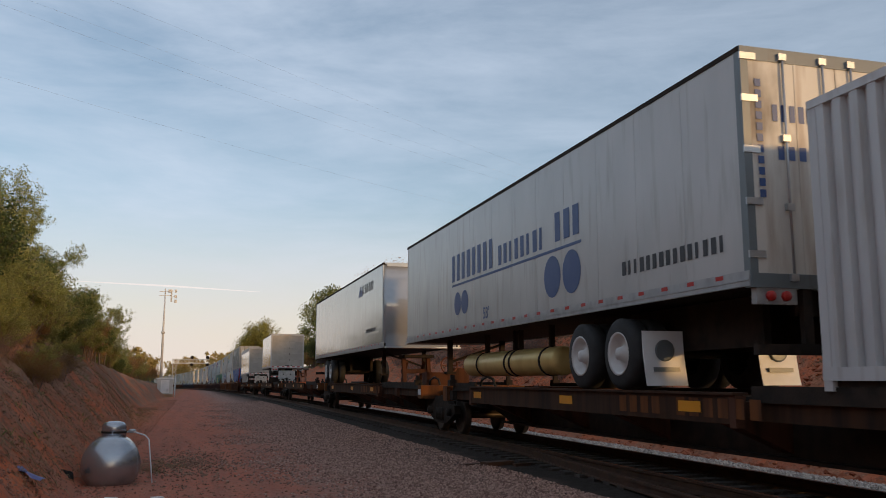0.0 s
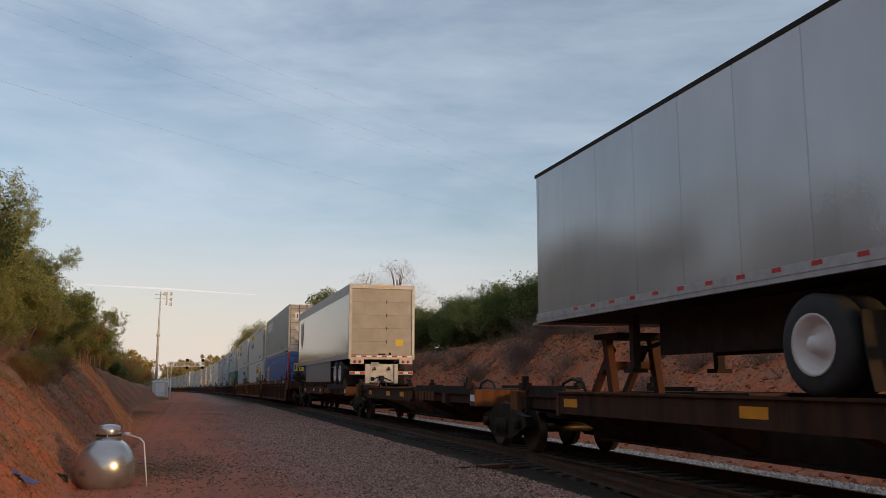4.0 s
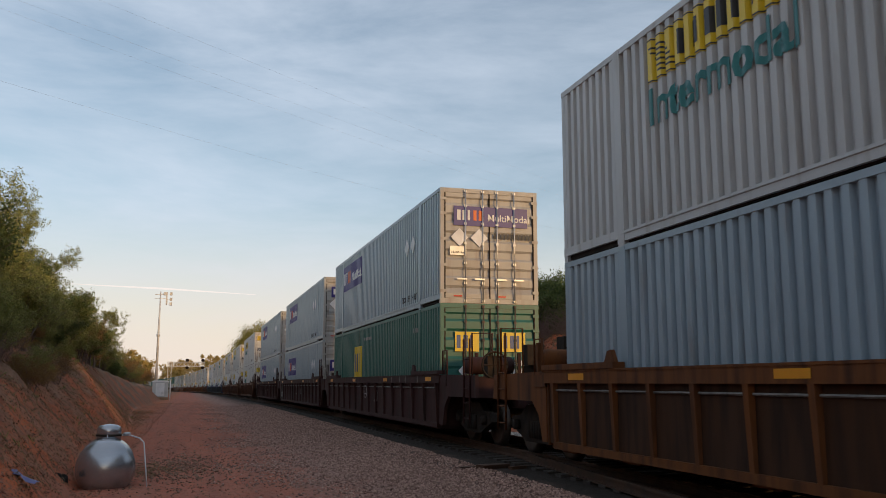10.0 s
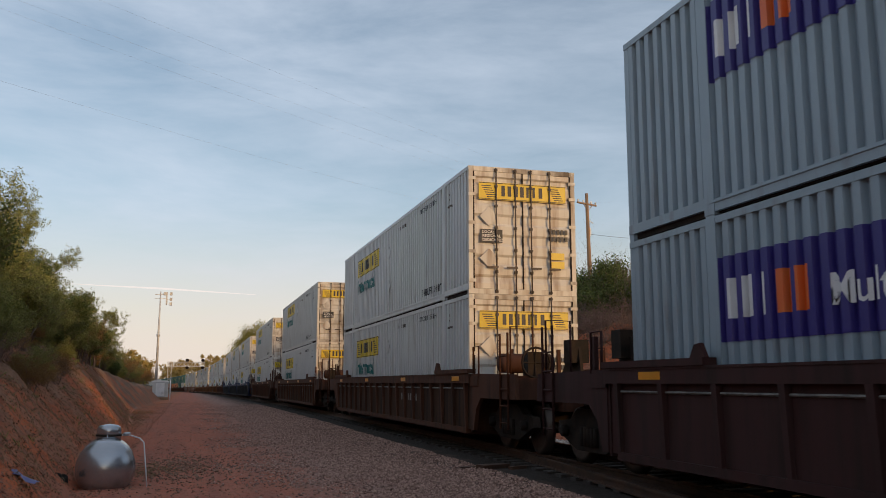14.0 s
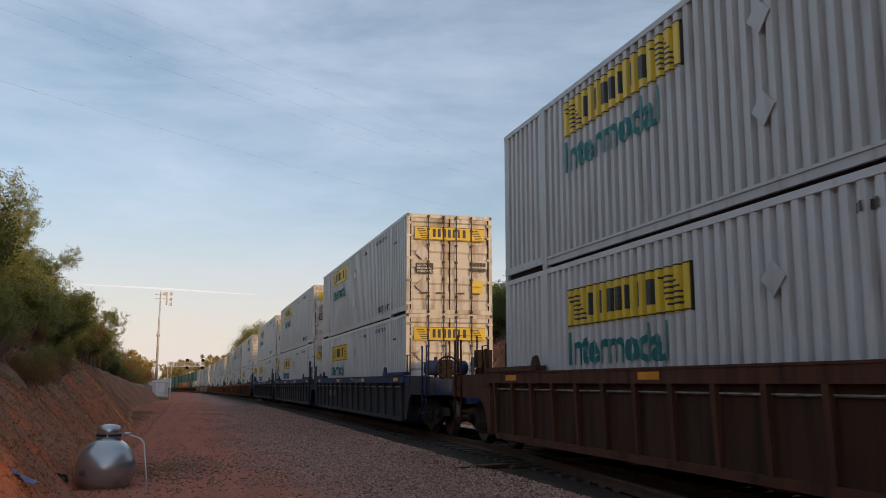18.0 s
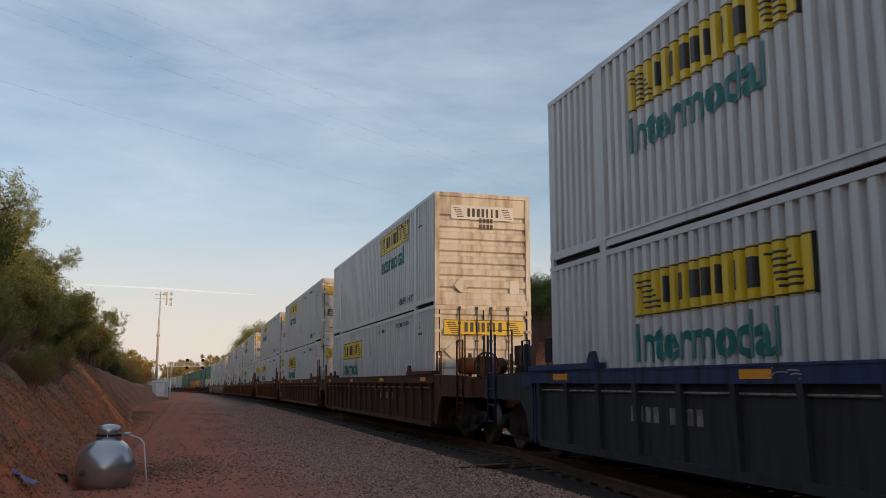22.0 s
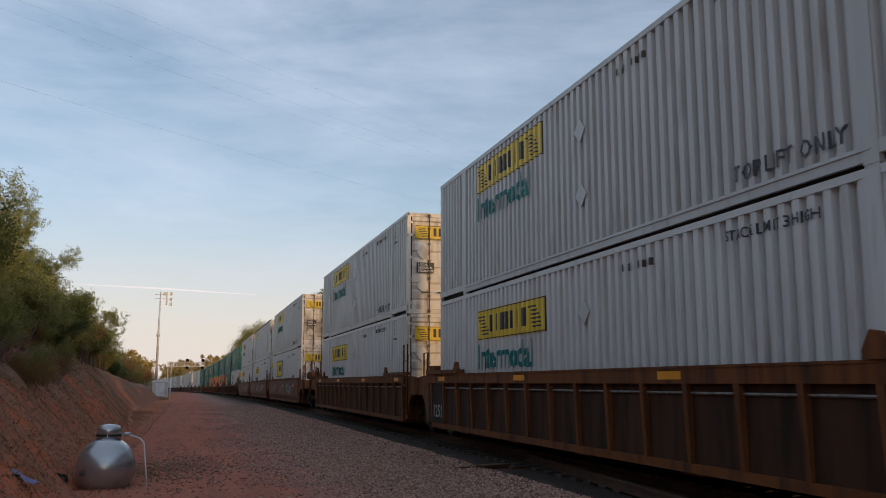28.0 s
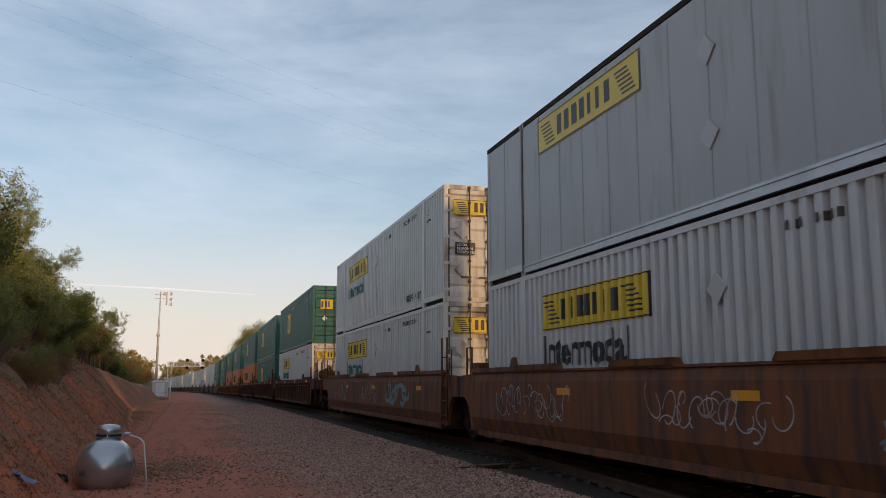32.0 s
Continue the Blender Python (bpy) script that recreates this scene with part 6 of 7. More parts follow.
# ---- far equipment beside the line ----
mast = tagged(new("lighting_mast"), "tall slender grey lighting mast with small lamps on top", "mast")
mx, my = -3.95, 122.0
mz = profile(mx, my)
part("pole", (), lambda bm: tube(bm, [(0, 0, 0), (0, 0, 7), (0.05, 0, 12.7)], [0.19, 0.14, 0.07], 10), "palepole", mast)
part("collar", (), lambda bm: lathe(bm, [(6.9, 0.15), (6.92, 0.24), (7.2, 0.24), (7.22, 0.15)], 10, "z"), "palepole", mast)
part("crossarm", (), lambda bm: (beam(bm, (-0.7, 0, 12.3), (0.9, 0, 12.3), 0.08, 0.08), beam(bm, (-0.7, 0, 11.8), (0.9, 0, 11.8), 0.06, 0.06)), "palepole", mast)
for x, z in ((0.6, 12.4), (1.4, 12.4), (1.4, 11.7), (1.4, 11.1)):
    part("floodlight", (), lambda bm: (box(bm, -0.16, 0.16, -0.12, 0.12, -0.2, 0.2), beam(bm, (-0.6, 0, 0), (-0.1, 0, 0), 0.04, 0.04)), "palepole", mast, pose(x, 0, z))
part("panel_antenna", (), lambda bm: box(bm, 0.75, 0.95, -0.08, 0.08, 11.0, 12.6), "palepole", mast)
mast.matrix_basis = pose(mx, my, mz) @ Matrix.Diagonal((1, 1, 1.04, 1))

hut = tagged(new("signal_cabinet"), "pale grey steel signal cabinet beside the track", "cabinet")
part("cabinet_body", (), lambda bm: box(bm, -0.9, 0.9, -0.6, 0.6, 0.15, 2.0), "galv", hut)
part("cabinet_roof", (), lambda bm: (box(bm, -1.0, 1.0, -0.7, 0.7, 2.0, 2.08), box(bm, -0.8, 0.8, -0.5, 0.5, 2.08, 2.14)), "letter", hut)
part("door", (), lambda bm: box(bm, -0.5, 0.5, -0.63, -0.6, 0.3, 1.85), "letter", hut)
part("vent", (), lambda bm: [box(bm, 0.1, 0.4, -0.66, -0.63, 0.5 + k * 0.06, 0.53 + k * 0.06) for k in range(5)], "galv", hut)
part("base", (), lambda bm: box(bm, -0.95, 0.95, -0.65, 0.65, -0.3, 0.15), "wood", hut)
hx, hy = -3.1, 112.0
hut.matrix_basis = pose(hx, hy, profile(hx, hy) + 0.1)
post = tagged(new("conduit_post"), "white conduit post beside the signal cabinet", "post")
part("pipe", (), lambda bm: tube(bm, [(0, 0, -0.3), (0, 0, 2.3)], 0.06, 8), "letter", post)
part("cap", (), lambda bm: lathe(bm, [(2.25, 0.09), (2.4, 0.09), (2.45, 0.03)], 8, "z"), "letter", post)
post.matrix_basis = pose(-1.95, 111.5, profile(-1.95, 111.5))

gantry = tagged(new("signal_bridge"), "aluminium cantilever signal bridge reaching over the track", "signal bridge")
gx, gy = -4.4, 231.0
gz = profile(gx, gy) - 0.5


def lattice(bm, a, b, up, w, n, r):
    a, b, up = Vector(a), Vector(b), Vector(up)
    side = (b - a).normalized().cross(up) * w / 2
    u = up * w / 2
    legs = [side + u, side - u, -side - u, -side + u]
    for o in legs:
        beam(bm, a + o, b + o, r, r)
    for i in range(n):
        p, q = a.lerp(b, i / n), a.lerp(b, (i + 1) / n)
        for k in range(4):
            beam(bm, p + legs[k], q + legs[(k + 1) % 4], r * 0.7, r * 0.7)


part("tower", (), lambda bm: lattice(bm, (0, 0, 0), (0, 0, 8.6), (0, 1, 0), 0.9, 9, 0.11), "palepole", gantry)
part("arm", (), lambda bm: lattice(bm, (-0.6, 0, 7.9), (8.5, 0, 7.9), (0, 0, 1), 1.1, 10, 0.1), "palepole", gantry)
part("walkway", (), lambda bm: (box(bm, -0.6, 8.5, -1.1, -0.5, 7.3, 7.36), [beam(bm, (x, -1.1, 7.36), (x, -1.1, 8.5), 0.05, 0.05) for x in (0, 1.8, 3.6, 5.4, 7.2, 8.4)], beam(bm, (-0.6, -1.1, 8.5), (8.5, -1.1, 8.5), 0.05, 0.05)), "palepole", gantry)
for x in (4.2, 8.0):
    for z in (7.1, 8.9):
        hd = part("signal_head", (), lambda bm: (lathe(bm, [(-0.05, 0.4), (0.0, 0.42), (0.05, 0.4)], 16, "y"), box(bm, -0.2, 0.2, 0.05, 0.4, -0.3, 0.3)), "black", gantry, pose(x, -0.9, z))
        part("visor", (), lambda bm: lathe(bm, [(-0.35, 0.17), (-0.05, 0.17)], 12, "y"), "black", hd)
gantry.matrix_basis = pose(gx, gy, gz)

# ---- poles and wires ----


def utility_pole(x, y, height, arm):
    c = tagged(new("utility_pole"), "weathered brown wooden utility pole" + (" with a crossarm" if arm else " with bare top"), "utility pole", "utility poles")
    part("pole", (height,), lambda bm: tube(bm, [(0, 0, -1), (0.05, 0, height * 0.5), (0.0, 0, height)], [0.2, 0.17, 0.13], 12), "wood", c)
    if arm:
        part("crossarm", ("pole",), lambda bm: (box(bm, -1.3, 1.3, -0.06, 0.06, height - 0.95, height - 0.83), beam(bm, (-0.7, -0.08, height - 0.88), (0, -0.1, height - 1.5), 0.04, 0.04), beam(bm, (0.7, -0.08, height - 0.88), (0, -0.1, height - 1.5), 0.04, 0.04)), "wood", c)
        for k, xx in enumerate((-1.2, -0.5, 0.55, 1.2)):
            part("insulator", (), lambda bm: lathe(bm, [(0, 0.03), (0.06, 0.08), (0.1, 0.05), (0.16, 0.09), (0.22, 0.04)], 10, "z"), "letter", c, pose(xx, 0, height - 0.83))
        part("fuse_cutout", (), lambda bm: (box(bm, 0.12, 0.3, -0.12, 0.1, height - 3.6, height - 2.9), beam(bm, (0.1, 0, height - 2.2), (0.5, -0.2, height - 2.5), 0.05, 0.05)), "letter", c)
    c.matrix_basis = pose(x, y, profile(x, y), 0, -1.2, 28)
    return Vector((x, y, profile(x, y) + height))


p1 = utility_pole(31.5, 65.0, 11.6, True)
p2 = utility_pole(47.5, 52.0, 9.0, False)


def wire(a, b, sag, r=0.018):
    c = tagged(new("overhead_wire"), "thin dark overhead wire hanging between poles", "wire", "overhead wires")
    pts = [Vector(a).lerp(Vector(b), i / 16) - Vector((0, 0, sag * 4 * (i / 16) * (1 - i / 16))) for i in range(17)]
    part("strand", (tuple(a), tuple(b)), lambda bm: tube(bm, pts, r, 4), "galv", c)


left_end = Vector((-24, 13.5, 14.3))
for dx, dz, sg in ((0.0, 0.3, 0.3), (1.0, -0.7, 0.6), (-1.0, -0.7, 0.9), (0.2, -3.0, 1.2)):
    wire(p1 + Vector((dx, 0, dz - 0.4)), left_end + Vector((dx * 1.5, dx * 1.2, dz)), sg, 0.0022)
wire(p1 + Vector((0.6, 0, -0.7)), p2 + Vector((0, 0, 0.1)), 0.5, 0.0022)
wire(p1 + Vector((0, 0, -2.6)), p2 + Vector((0, 0, -2.4)), 0.5, 0.0022)
wire(p1 + Vector((0, 0, -3.4)), p2 + Vector((0, 0, -4.0)), 0.8, 0.02)
wire(p1 + Vector((0, 0, -2.6)), Vector((21, 72, profile(21, 72) + 3.0)), 0.1, 0.0022)
for dz, e in ((-0.4, (60, 22, 12)), (-0.6, (75, 45, 14)), (-2.4, (64, 20, 9.5))):
    wire(p2 + Vector((0, 0, dz)), Vector(e), 0.9, 0.016)

# ---- sheds on the hill ----
M["shed"] = surface("cream_metal_siding", (0.82, 0.66, 0.26), (0.76, 0.6, 0.24), 0.5, 0, 2, 0.4, 0.7, bump=0.05)
M["shed_grey"] = surface("grey_metal_siding", (0.4, 0.4, 0.38), (0.33, 0.33, 0.32), 0.5, 0, 2, 0.4, 0.7, bump=0.05)


def shed(x, y, w, l, h, rise, rot, tone, word_):
    c = tagged(new("metal_shed"), word_, "shed")

    def walls(bm):
        pts = [(-w / 2, -1), (w / 2, -1), (w / 2, h), (0, h + rise), (-w / 2, h)]
        a, b = [[bm.verts.new((px, yy, pz)) for px, pz in pts] for yy in (-l / 2, l / 2)]
        bm.faces.new(a)
        bm.faces.new(b[::-1])
        for i in range(5):
            bm.faces.new((a[i], a[(i + 1) % 5], b[(i + 1) % 5], b[i]))
        n = int(w / 0.4)
        for i in range(1, n):
            px = -w / 2 + i * w / n
            box(bm, px - 0.02, px + 0.02, -l / 2 - 0.03, -l / 2, -1, h + rise * (1 - abs(px) / (w / 2)) - 0.05)
    part("wall", (x,), walls, tone, c)
    for s in (-1, 1):
        part("roof_sheet", (x, s), lambda bm: beam(bm, (s * (w / 4 + 0.08), -l / 2 - 0.2, h + rise / 2 + 0.02), (s * (w / 4 + 0.08), l / 2 + 0.2, h + rise / 2 + 0.02), math.hypot(w / 2 + 0.25, rise), 0.05, Vector((s * rise, 0, w / 2))), "galv", c)
    part("door", (x,), lambda bm: box(bm, -w * 0.1, w * 0.18, -l / 2 - 0.06, -l / 2 - 0.03, -0.2, h * 0.8), tone, c)
    c.matrix_basis = pose(x, y, profile(x, y) - 0.6, 0, 0, rot)


shed(55.2, 67.2, 5.0, 7, 2.5, 0.9, -10, "shed", "cream metal shed lit by the low sun")
shed(52.0, 74.0, 3.4, 6, 2.2, 0.7, -32, "shed_grey", "grey metal shed half hidden behind bushes")

# ---- plants ----


def leaf_material(name, a, b):
    m, n, l, p = nodes_of(name)
    g = n.new("ShaderNodeNewGeometry")
    oi = n.new("ShaderNodeObjectInfo")
    c = mix_rgb(n, l, g.outputs["Random Per Island"], a, b)
    k = mix_rgb(n, l, oi.outputs["Random"], (0.75, 0.75, 0.75), (1.15, 1.1, 1.0))
    mu = n.new("ShaderNodeMix")
    mu.data_type, mu.blend_type = "RGBA", "MULTIPLY"
    mu.inputs["Factor"].default_value = 1
    l.new(c, mu.inputs["A"])
    l.new(k, mu.inputs["B"])
    l.new(mu.outputs["Result"], p.inputs["Base Color"])
    p.inputs["Roughness"].default_value = 0.6
    p.inputs["Specular IOR Level"].default_value = 0.25
    tr = n.new("ShaderNodeBsdfTranslucent")
    l.new(mu.outputs["Result"], tr.inputs["Color"])
    mx = n.new("ShaderNodeMixShader")
    mx.inputs[0].default_value = 0.4
    out = [k for k in n if k.type == "OUTPUT_MATERIAL"][0]
    l.new(p.outputs["BSDF"], mx.inputs[1])
    l.new(tr.outputs["BSDF"], mx.inputs[2])
    l.new(mx.outputs["Shader"], out.inputs["Surface"])
    return m


M["leaf_green"] = leaf_material("fresh_green_leaves", (0.16, 0.21, 0.06), (0.46, 0.43, 0.14))
M["leaf_dark"] = leaf_material("dark_green_leaves", (0.06, 0.09, 0.03), (0.18, 0.22, 0.07))
M["leaf_rust"] = leaf_material("russet_spring_leaves", (0.3, 0.14, 0.06), (0.4, 0.27, 0.09))
M["leaf_dry"] = leaf_material("dry_grass_blades", (0.22, 0.16, 0.095), (0.36, 0.27, 0.16))
M["bark"] = surface("grey_brown_bark", (0.13, 0.09, 0.07), (0.2, 0.145, 0.11), 0.9, 0, 6, 0.4, 0.7, (2, 2, 0.4), bump=0.4)
M["twig"] = surface("grey_brown_twigs", (0.22, 0.14, 0.11), (0.16, 0.1, 0.08), 0.85, 0, 6, 0.4, 0.7, bump=0)


def grow(rnd, stems, height, spread, depth, droop=0.0, wild=0.5, split=3):
    """Stems and their branches: lists of (points, radii), and the tips for leaves."""
    limbs, tips = [], []

    def limb(p, d, length, r, level):
        pts, rs = [p.copy()], [r]
        k = 4 if level < 2 else 3
        for i in range(k):
            d = (d + Vector((rnd.gauss(0, 0.16 * wild), rnd.gauss(0, 0.16 * wild), rnd.gauss(0.02, 0.12 * wild) - droop * level * 0.1))).normalized()
            p = p + d * (length / k)
            pts.append(p.copy())
            rs.append(max(0.004, r * (1 - 0.75 * (i + 1) / k)))
            if level >= 1:
                tips.append((p.copy(), level))
            if level < depth and (i > 0 or level > 0):
                for _ in range(split if level < 2 else 2):
                    if rnd.random() < 0.8:
                        a = Vector((rnd.gauss(0, 1), rnd.gauss(0, 1), rnd.gauss(0.15, 0.5))).normalized()
                        limb(p, (d * 0.75 + a * 0.8).normalized(), length * rnd.uniform(0.38, 0.62), rs[-1] * 0.65 + 0.002, level + 1)
        tips.append((p.copy(), level))
        limbs.append((pts, rs))

    for s in range(stems):
        a = rnd.random() * 6.28
        o = Vector((math.cos(a), math.sin(a), 0)) * spread * 0.25 * rnd.random() * (stems > 1)
        lean = Vector((math.cos(a), math.sin(a), 0)) * (spread / height) * rnd.uniform(0.2, 0.8) * (stems > 1)
        limb(o + Vector((0, 0, -0.15)), (Vector((0, 0, 1)) + lean).normalized(), height * rnd.uniform(0.6, 0.85), 0.016 * height + 0.008, 0)
    return limbs, tips


def wood_mesh(name, limbs, mat, thick=1.0):
    verts, faces = [], []
    for pts, rs in limbs:
        n = 5 if rs[0] > 0.03 else 3
        base = len(verts)
        for i, p in enumerate(pts):
            d = (pts[min(i + 1, len(pts) - 1)] - pts[max(i - 1, 0)]).normalized()
            u = d.orthogonal().normalized()
            w = d.cross(u)
            for k in range(n):
                verts.append(p + (u * math.cos(k * 6.2832 / n) + w * math.sin(k * 6.2832 / n)) * rs[i] * thick)
        for i in range(len(pts) - 1):
            for k in range(n):
                a, b = base + i * n + k, base + i * n + (k + 1) % n
                faces.append((a, b, b + n, a + n))
    me = bpy.data.meshes.new(name)
    me.from_pydata(verts, [], faces)
    me.materials.append(mat)
    return me


def leaf_mesh(name, tips, per, size, scatter, mat, seed, flat=0.3):
    rng = np.random.default_rng(seed)
    c = np.array([t[0] for t in tips for _ in range(per)])
    n = len(c)
    c = c + rng.normal(0, scatter, (n, 3))
    u = rng.normal(0, 1, (n, 3))
    u /= np.linalg.norm(u, axis=1)[:, None]
    v = np.cross(u, rng.normal(0, 1, (n, 3)) + np.array([0, 0, flat]))
    v /= np.linalg.norm(v, axis=1)[:, None] + 1e-6
    s = size * rng.uniform(0.6, 1.4, (n, 1))
    q = np.stack([c - u * s, c + v * s * 0.45, c + u * s, c - v * s * 0.45], 1)
    me = bpy.data.meshes.new(name)
    me.from_pydata(q.reshape(-1, 3).tolist(), [], (np.arange(n * 4).reshape(n, 4)).tolist())
    me.materials.append(mat)
    return me


def plant(name, label, category, group, seed, stems, height, spread, depth, leaf=None, per=6, size=0.06, scatter=0.1, bark="bark", droop=0.0, wild=0.6, split=3, thick=1.0):
    rnd = random.Random(seed)
    limbs, tips = grow(rnd, stems, height, spread, depth, droop, wild, split)
    c = tagged(new(name), label, category, group)
    put("trunk" if stems == 1 else "brush", wood_mesh("branches", limbs, M[bark], thick), c)
    if leaf:
        put("crown", leaf_mesh("crown", tips, per, size, scatter, M[leaf], seed), c)
    return c


def place(ob, used, x, y, turn_, k, sink=0.1):
    """The template itself the first time, then copies of it."""
    m = Matrix.Translation((x, y, profile(x, y) - sink)) @ Matrix.Rotation(radians(turn_), 4, "Z") @ Matrix.Diagonal((k, k, k, 1))
    if ob.name in used:
        o = copy_thing(ob, m)
        o.matrix_basis = m
        return o
    used.add(ob.name)
    ob.matrix_basis = m
    return ob


USED = set()
LEAFY = [plant("shrub", "leafy green spring shrub on the bank", "shrub", "bank shrubs", 11 + i, 7, 3.0, 2.0, 3, "leaf_green", 4, 0.042, 0.07, wild=0.8, split=2) for i in range(3)]
DARK = [plant("shrub", "dense dark green evergreen shrub on the bank", "shrub", "bank shrubs", 31 + i, 8, 3.0, 2.4, 3, "leaf_dark", 5, 0.065, 0.17, split=2) for i in range(2)]
RUST = [plant("shrub", "russet budding shrub on the bank", "shrub", "bank shrubs", 51 + i, 7, 2.6, 2.0, 3, "leaf_rust", 3, 0.04, 0.07, "twig", split=2) for i in range(2)]


def tangle(seed, n=150, reach=1.5, rise=1.5):
    """Brush of thin arching twigs."""
    rnd, limbs = random.Random(seed), []
    for i in range(n):
        a, q = rnd.random() * 6.28, rnd.random()
        p = Vector((math.cos(a), math.sin(a), 0)) * 0.9 * q
        d = Vector((math.cos(a + rnd.gauss(0, 0.9)) * 0.7, math.sin(a + rnd.gauss(0, 0.9)) * 0.7, rnd.uniform(0.6, 1.8))).normalized()
        step, pts = rise * rnd.uniform(0.18, 0.5), [p + Vector((0, 0, -0.15))]
        for k in range(5):
            p = p + d * step
            d = (d + Vector((rnd.gauss(0, 0.18), rnd.gauss(0, 0.18), -0.26 + rnd.gauss(0, 0.14)))).normalized()
            pts.append(p.copy())
        r = rnd.uniform(0.005, 0.013)
        limbs.append((pts, [r * (1 - 0.14 * k) for k in range(6)]))
        for k in (2, 3, 4):
            if rnd.random() < 0.6:
                e = Vector((rnd.gauss(0, 1), rnd.gauss(0, 1), rnd.gauss(0.3, 0.6))).normalized() * step
                limbs.append(([pts[k], pts[k] + e * 0.6, pts[k] + e * 1.1 + Vector((0, 0, -0.05))], [r * 0.6, r * 0.5, r * 0.3]))
    c = tagged(new("bare_shrub"), "leafless tangle of brown twigs on the bank", "shrub", "bare brush")
    put("brush", wood_mesh("branches", limbs, M["twig"]), c)
    return c


BARE = [tangle(71 + i) for i in range(4)]
OLDB = [plant("bare_shrub", "leafless grey-brown brush on the bank", "shrub", "bare brush", 71 + i, 10, 2.4, 2.2, 3, None, bark="twig", wild=0.9, split=3, thick=0.6) for i in range(2)]
SAPL = [plant("sapling", "slender leafless sapling with upright shoots", "sapling", "bare saplings", 91 + i, 1, 6.5, 1.0, 3, None, bark="bark", wild=0.4, split=2, thick=0.5) for i in range(4)]
TREE = [plant("tree", "tall leafy tree with an open ragged crown", "tree", "lineside trees", 101 + i, 1, 7.0, 3.0, 4, "leaf_green", 5, 0.055, 0.1, wild=0.9, split=2) for i in range(3)]
BTREE = [plant("tree", "budding tree with thin reddish branches", "tree", "lineside trees", 121 + i, 3, 6.5, 4.0, 3, "leaf_rust", 3, 0.055, 0.1, "twig", split=3) for i in range(2)]

rnd = random.Random(8)
# left bank: trees at the edge of the view, then shrubs thinning out along the cutting
for ob, x, y, r, k in ((TREE[0], -6.3, 28.5, 40, 0.56), (TREE[1], -5.9, 33.5, 120, 0.54), (TREE[2], -5.6, 37.0, 200, 0.5), (TREE[1], -5.4, 41.0, 20, 0.44), (TREE[0], -7.2, 25.0, 300, 0.5),
                       (TREE[2], -5.0, 45.0, 80, 0.42), (TREE[0], -8.0, 33.0, 10, 0.5), (TREE[2], -5.0, 50.0, 130, 0.3), (TREE[1], -7.2, 45.0, 60, 0.42), (TREE[2], -6.6, 30.5, 310, 0.5)):
    place(ob, USED, x + (foot(y) + 1.6) * 0.8, y, r, k)
for i in range(60):
    y = 18 + 74 * (i / 60) ** 1.15
    x = -4.0 - 2.6 * rnd.random() + (y < 24) * -0.3 + foot(y) + 1.6
    kk = rnd.choice((LEAFY[0], LEAFY[1], LEAFY[2], DARK[0], RUST[0], LEAFY[0], LEAFY[1], RUST[1])) if y < 48 else rnd.choice((RUST[0], RUST[1], LEAFY[0], LEAFY[2], DARK[1]))
    place(kk, USED, x, y, rnd.random() * 360, rnd.uniform(0.45, 0.72) * (1.0 if y < 55 else 0.9))
for x, y, k in ((-5.0, 50, 0.42), (-5.4, 56, 0.42), (-5.6, 62, 0.4), (-5.8, 70, 0.38), (-6.0, 78, 0.36), (-6.6, 66, 0.42)):
    place(TREE[int(y) % 3], USED, x, y, 37 * y, k)
for i in range(9):
    y = 15.5 + 16 * rnd.random()
    x = -3.6 - 2.4 * rnd.random()
    place(rnd.choice(BARE + LEAFY), USED, x, y, rnd.random() * 360, rnd.uniform(0.2, 0.38))
for i in range(14):
    place(rnd.choice(LEAFY + RUST), USED, -7.0 - 5.0 * rnd.random(), 100 + 110 * rnd.random(), rnd.random() * 360, rnd.uniform(0.7, 1.2))
# right bank: hedge, brush and saplings along the crest
for i in range(34):
    y = 37 + 40 * i / 34
    place(rnd.choice((DARK[0], DARK[1], LEAFY[0], DARK[0], LEAFY[1])), USED, 17.0 + 3.5 * rnd.random(), y, rnd.random() * 360, rnd.uniform(0.7, 1.0))
for i in range(30):
    y = 15 + 26 * rnd.random()
    place(rnd.choice(BARE), USED, 15.4 + 3.0 * rnd.random(), y, rnd.random() * 360, rnd.uniform(0.45, 0.7) if y > 28 else rnd.uniform(0.22, 0.4))
for i in range(28):
    y = 12 + 60 * rnd.random()
    place(rnd.choice(BARE), USED, (13.8 if y > 25 else 15.0) + 2.0 * rnd.random(), y, rnd.random() * 360, rnd.uniform(0.35, 0.6) if y > 28 else rnd.uniform(0.2, 0.36))
for i in range(8):
    y = 26 + 14 * rnd.random()
    place(rnd.choice(OLDB), USED, 18.0 + 3.0 * rnd.random(), y, rnd.random() * 360, rnd.uniform(0.9, 1.35))
for x, y, k in ((19.8, 23.2, 0.76), (19.6, 24.1, 0.78), (19.4, 25.1, 0.7), (20.2, 26.0, 0.74), (19.0, 27.4, 0.6), (19.5, 28.6, 0.62), (18.8, 30.2, 0.56), (19.6, 31.5, 0.58), (19.2, 34.5, 0.5)):
    place(rnd.choice(SAPL), USED, x, y, rnd.random() * 360, k)
for x, y, k in ((27.5, 33, 0.36), (33, 36, 0.42)):
    place(BTREE[0], USED, x, y, rnd.random() * 360, k)
for x, y, k in ((21.2, 26.8, 0.32), (21.0, 33, 0.6), (22, 37, 0.6), (20.4, 29.0, 0.45), (22.5, 22.0, 0.2)):
    place(rnd.choice((DARK[1], LEAFY[0])), USED, x, y, rnd.random() * 360, k)
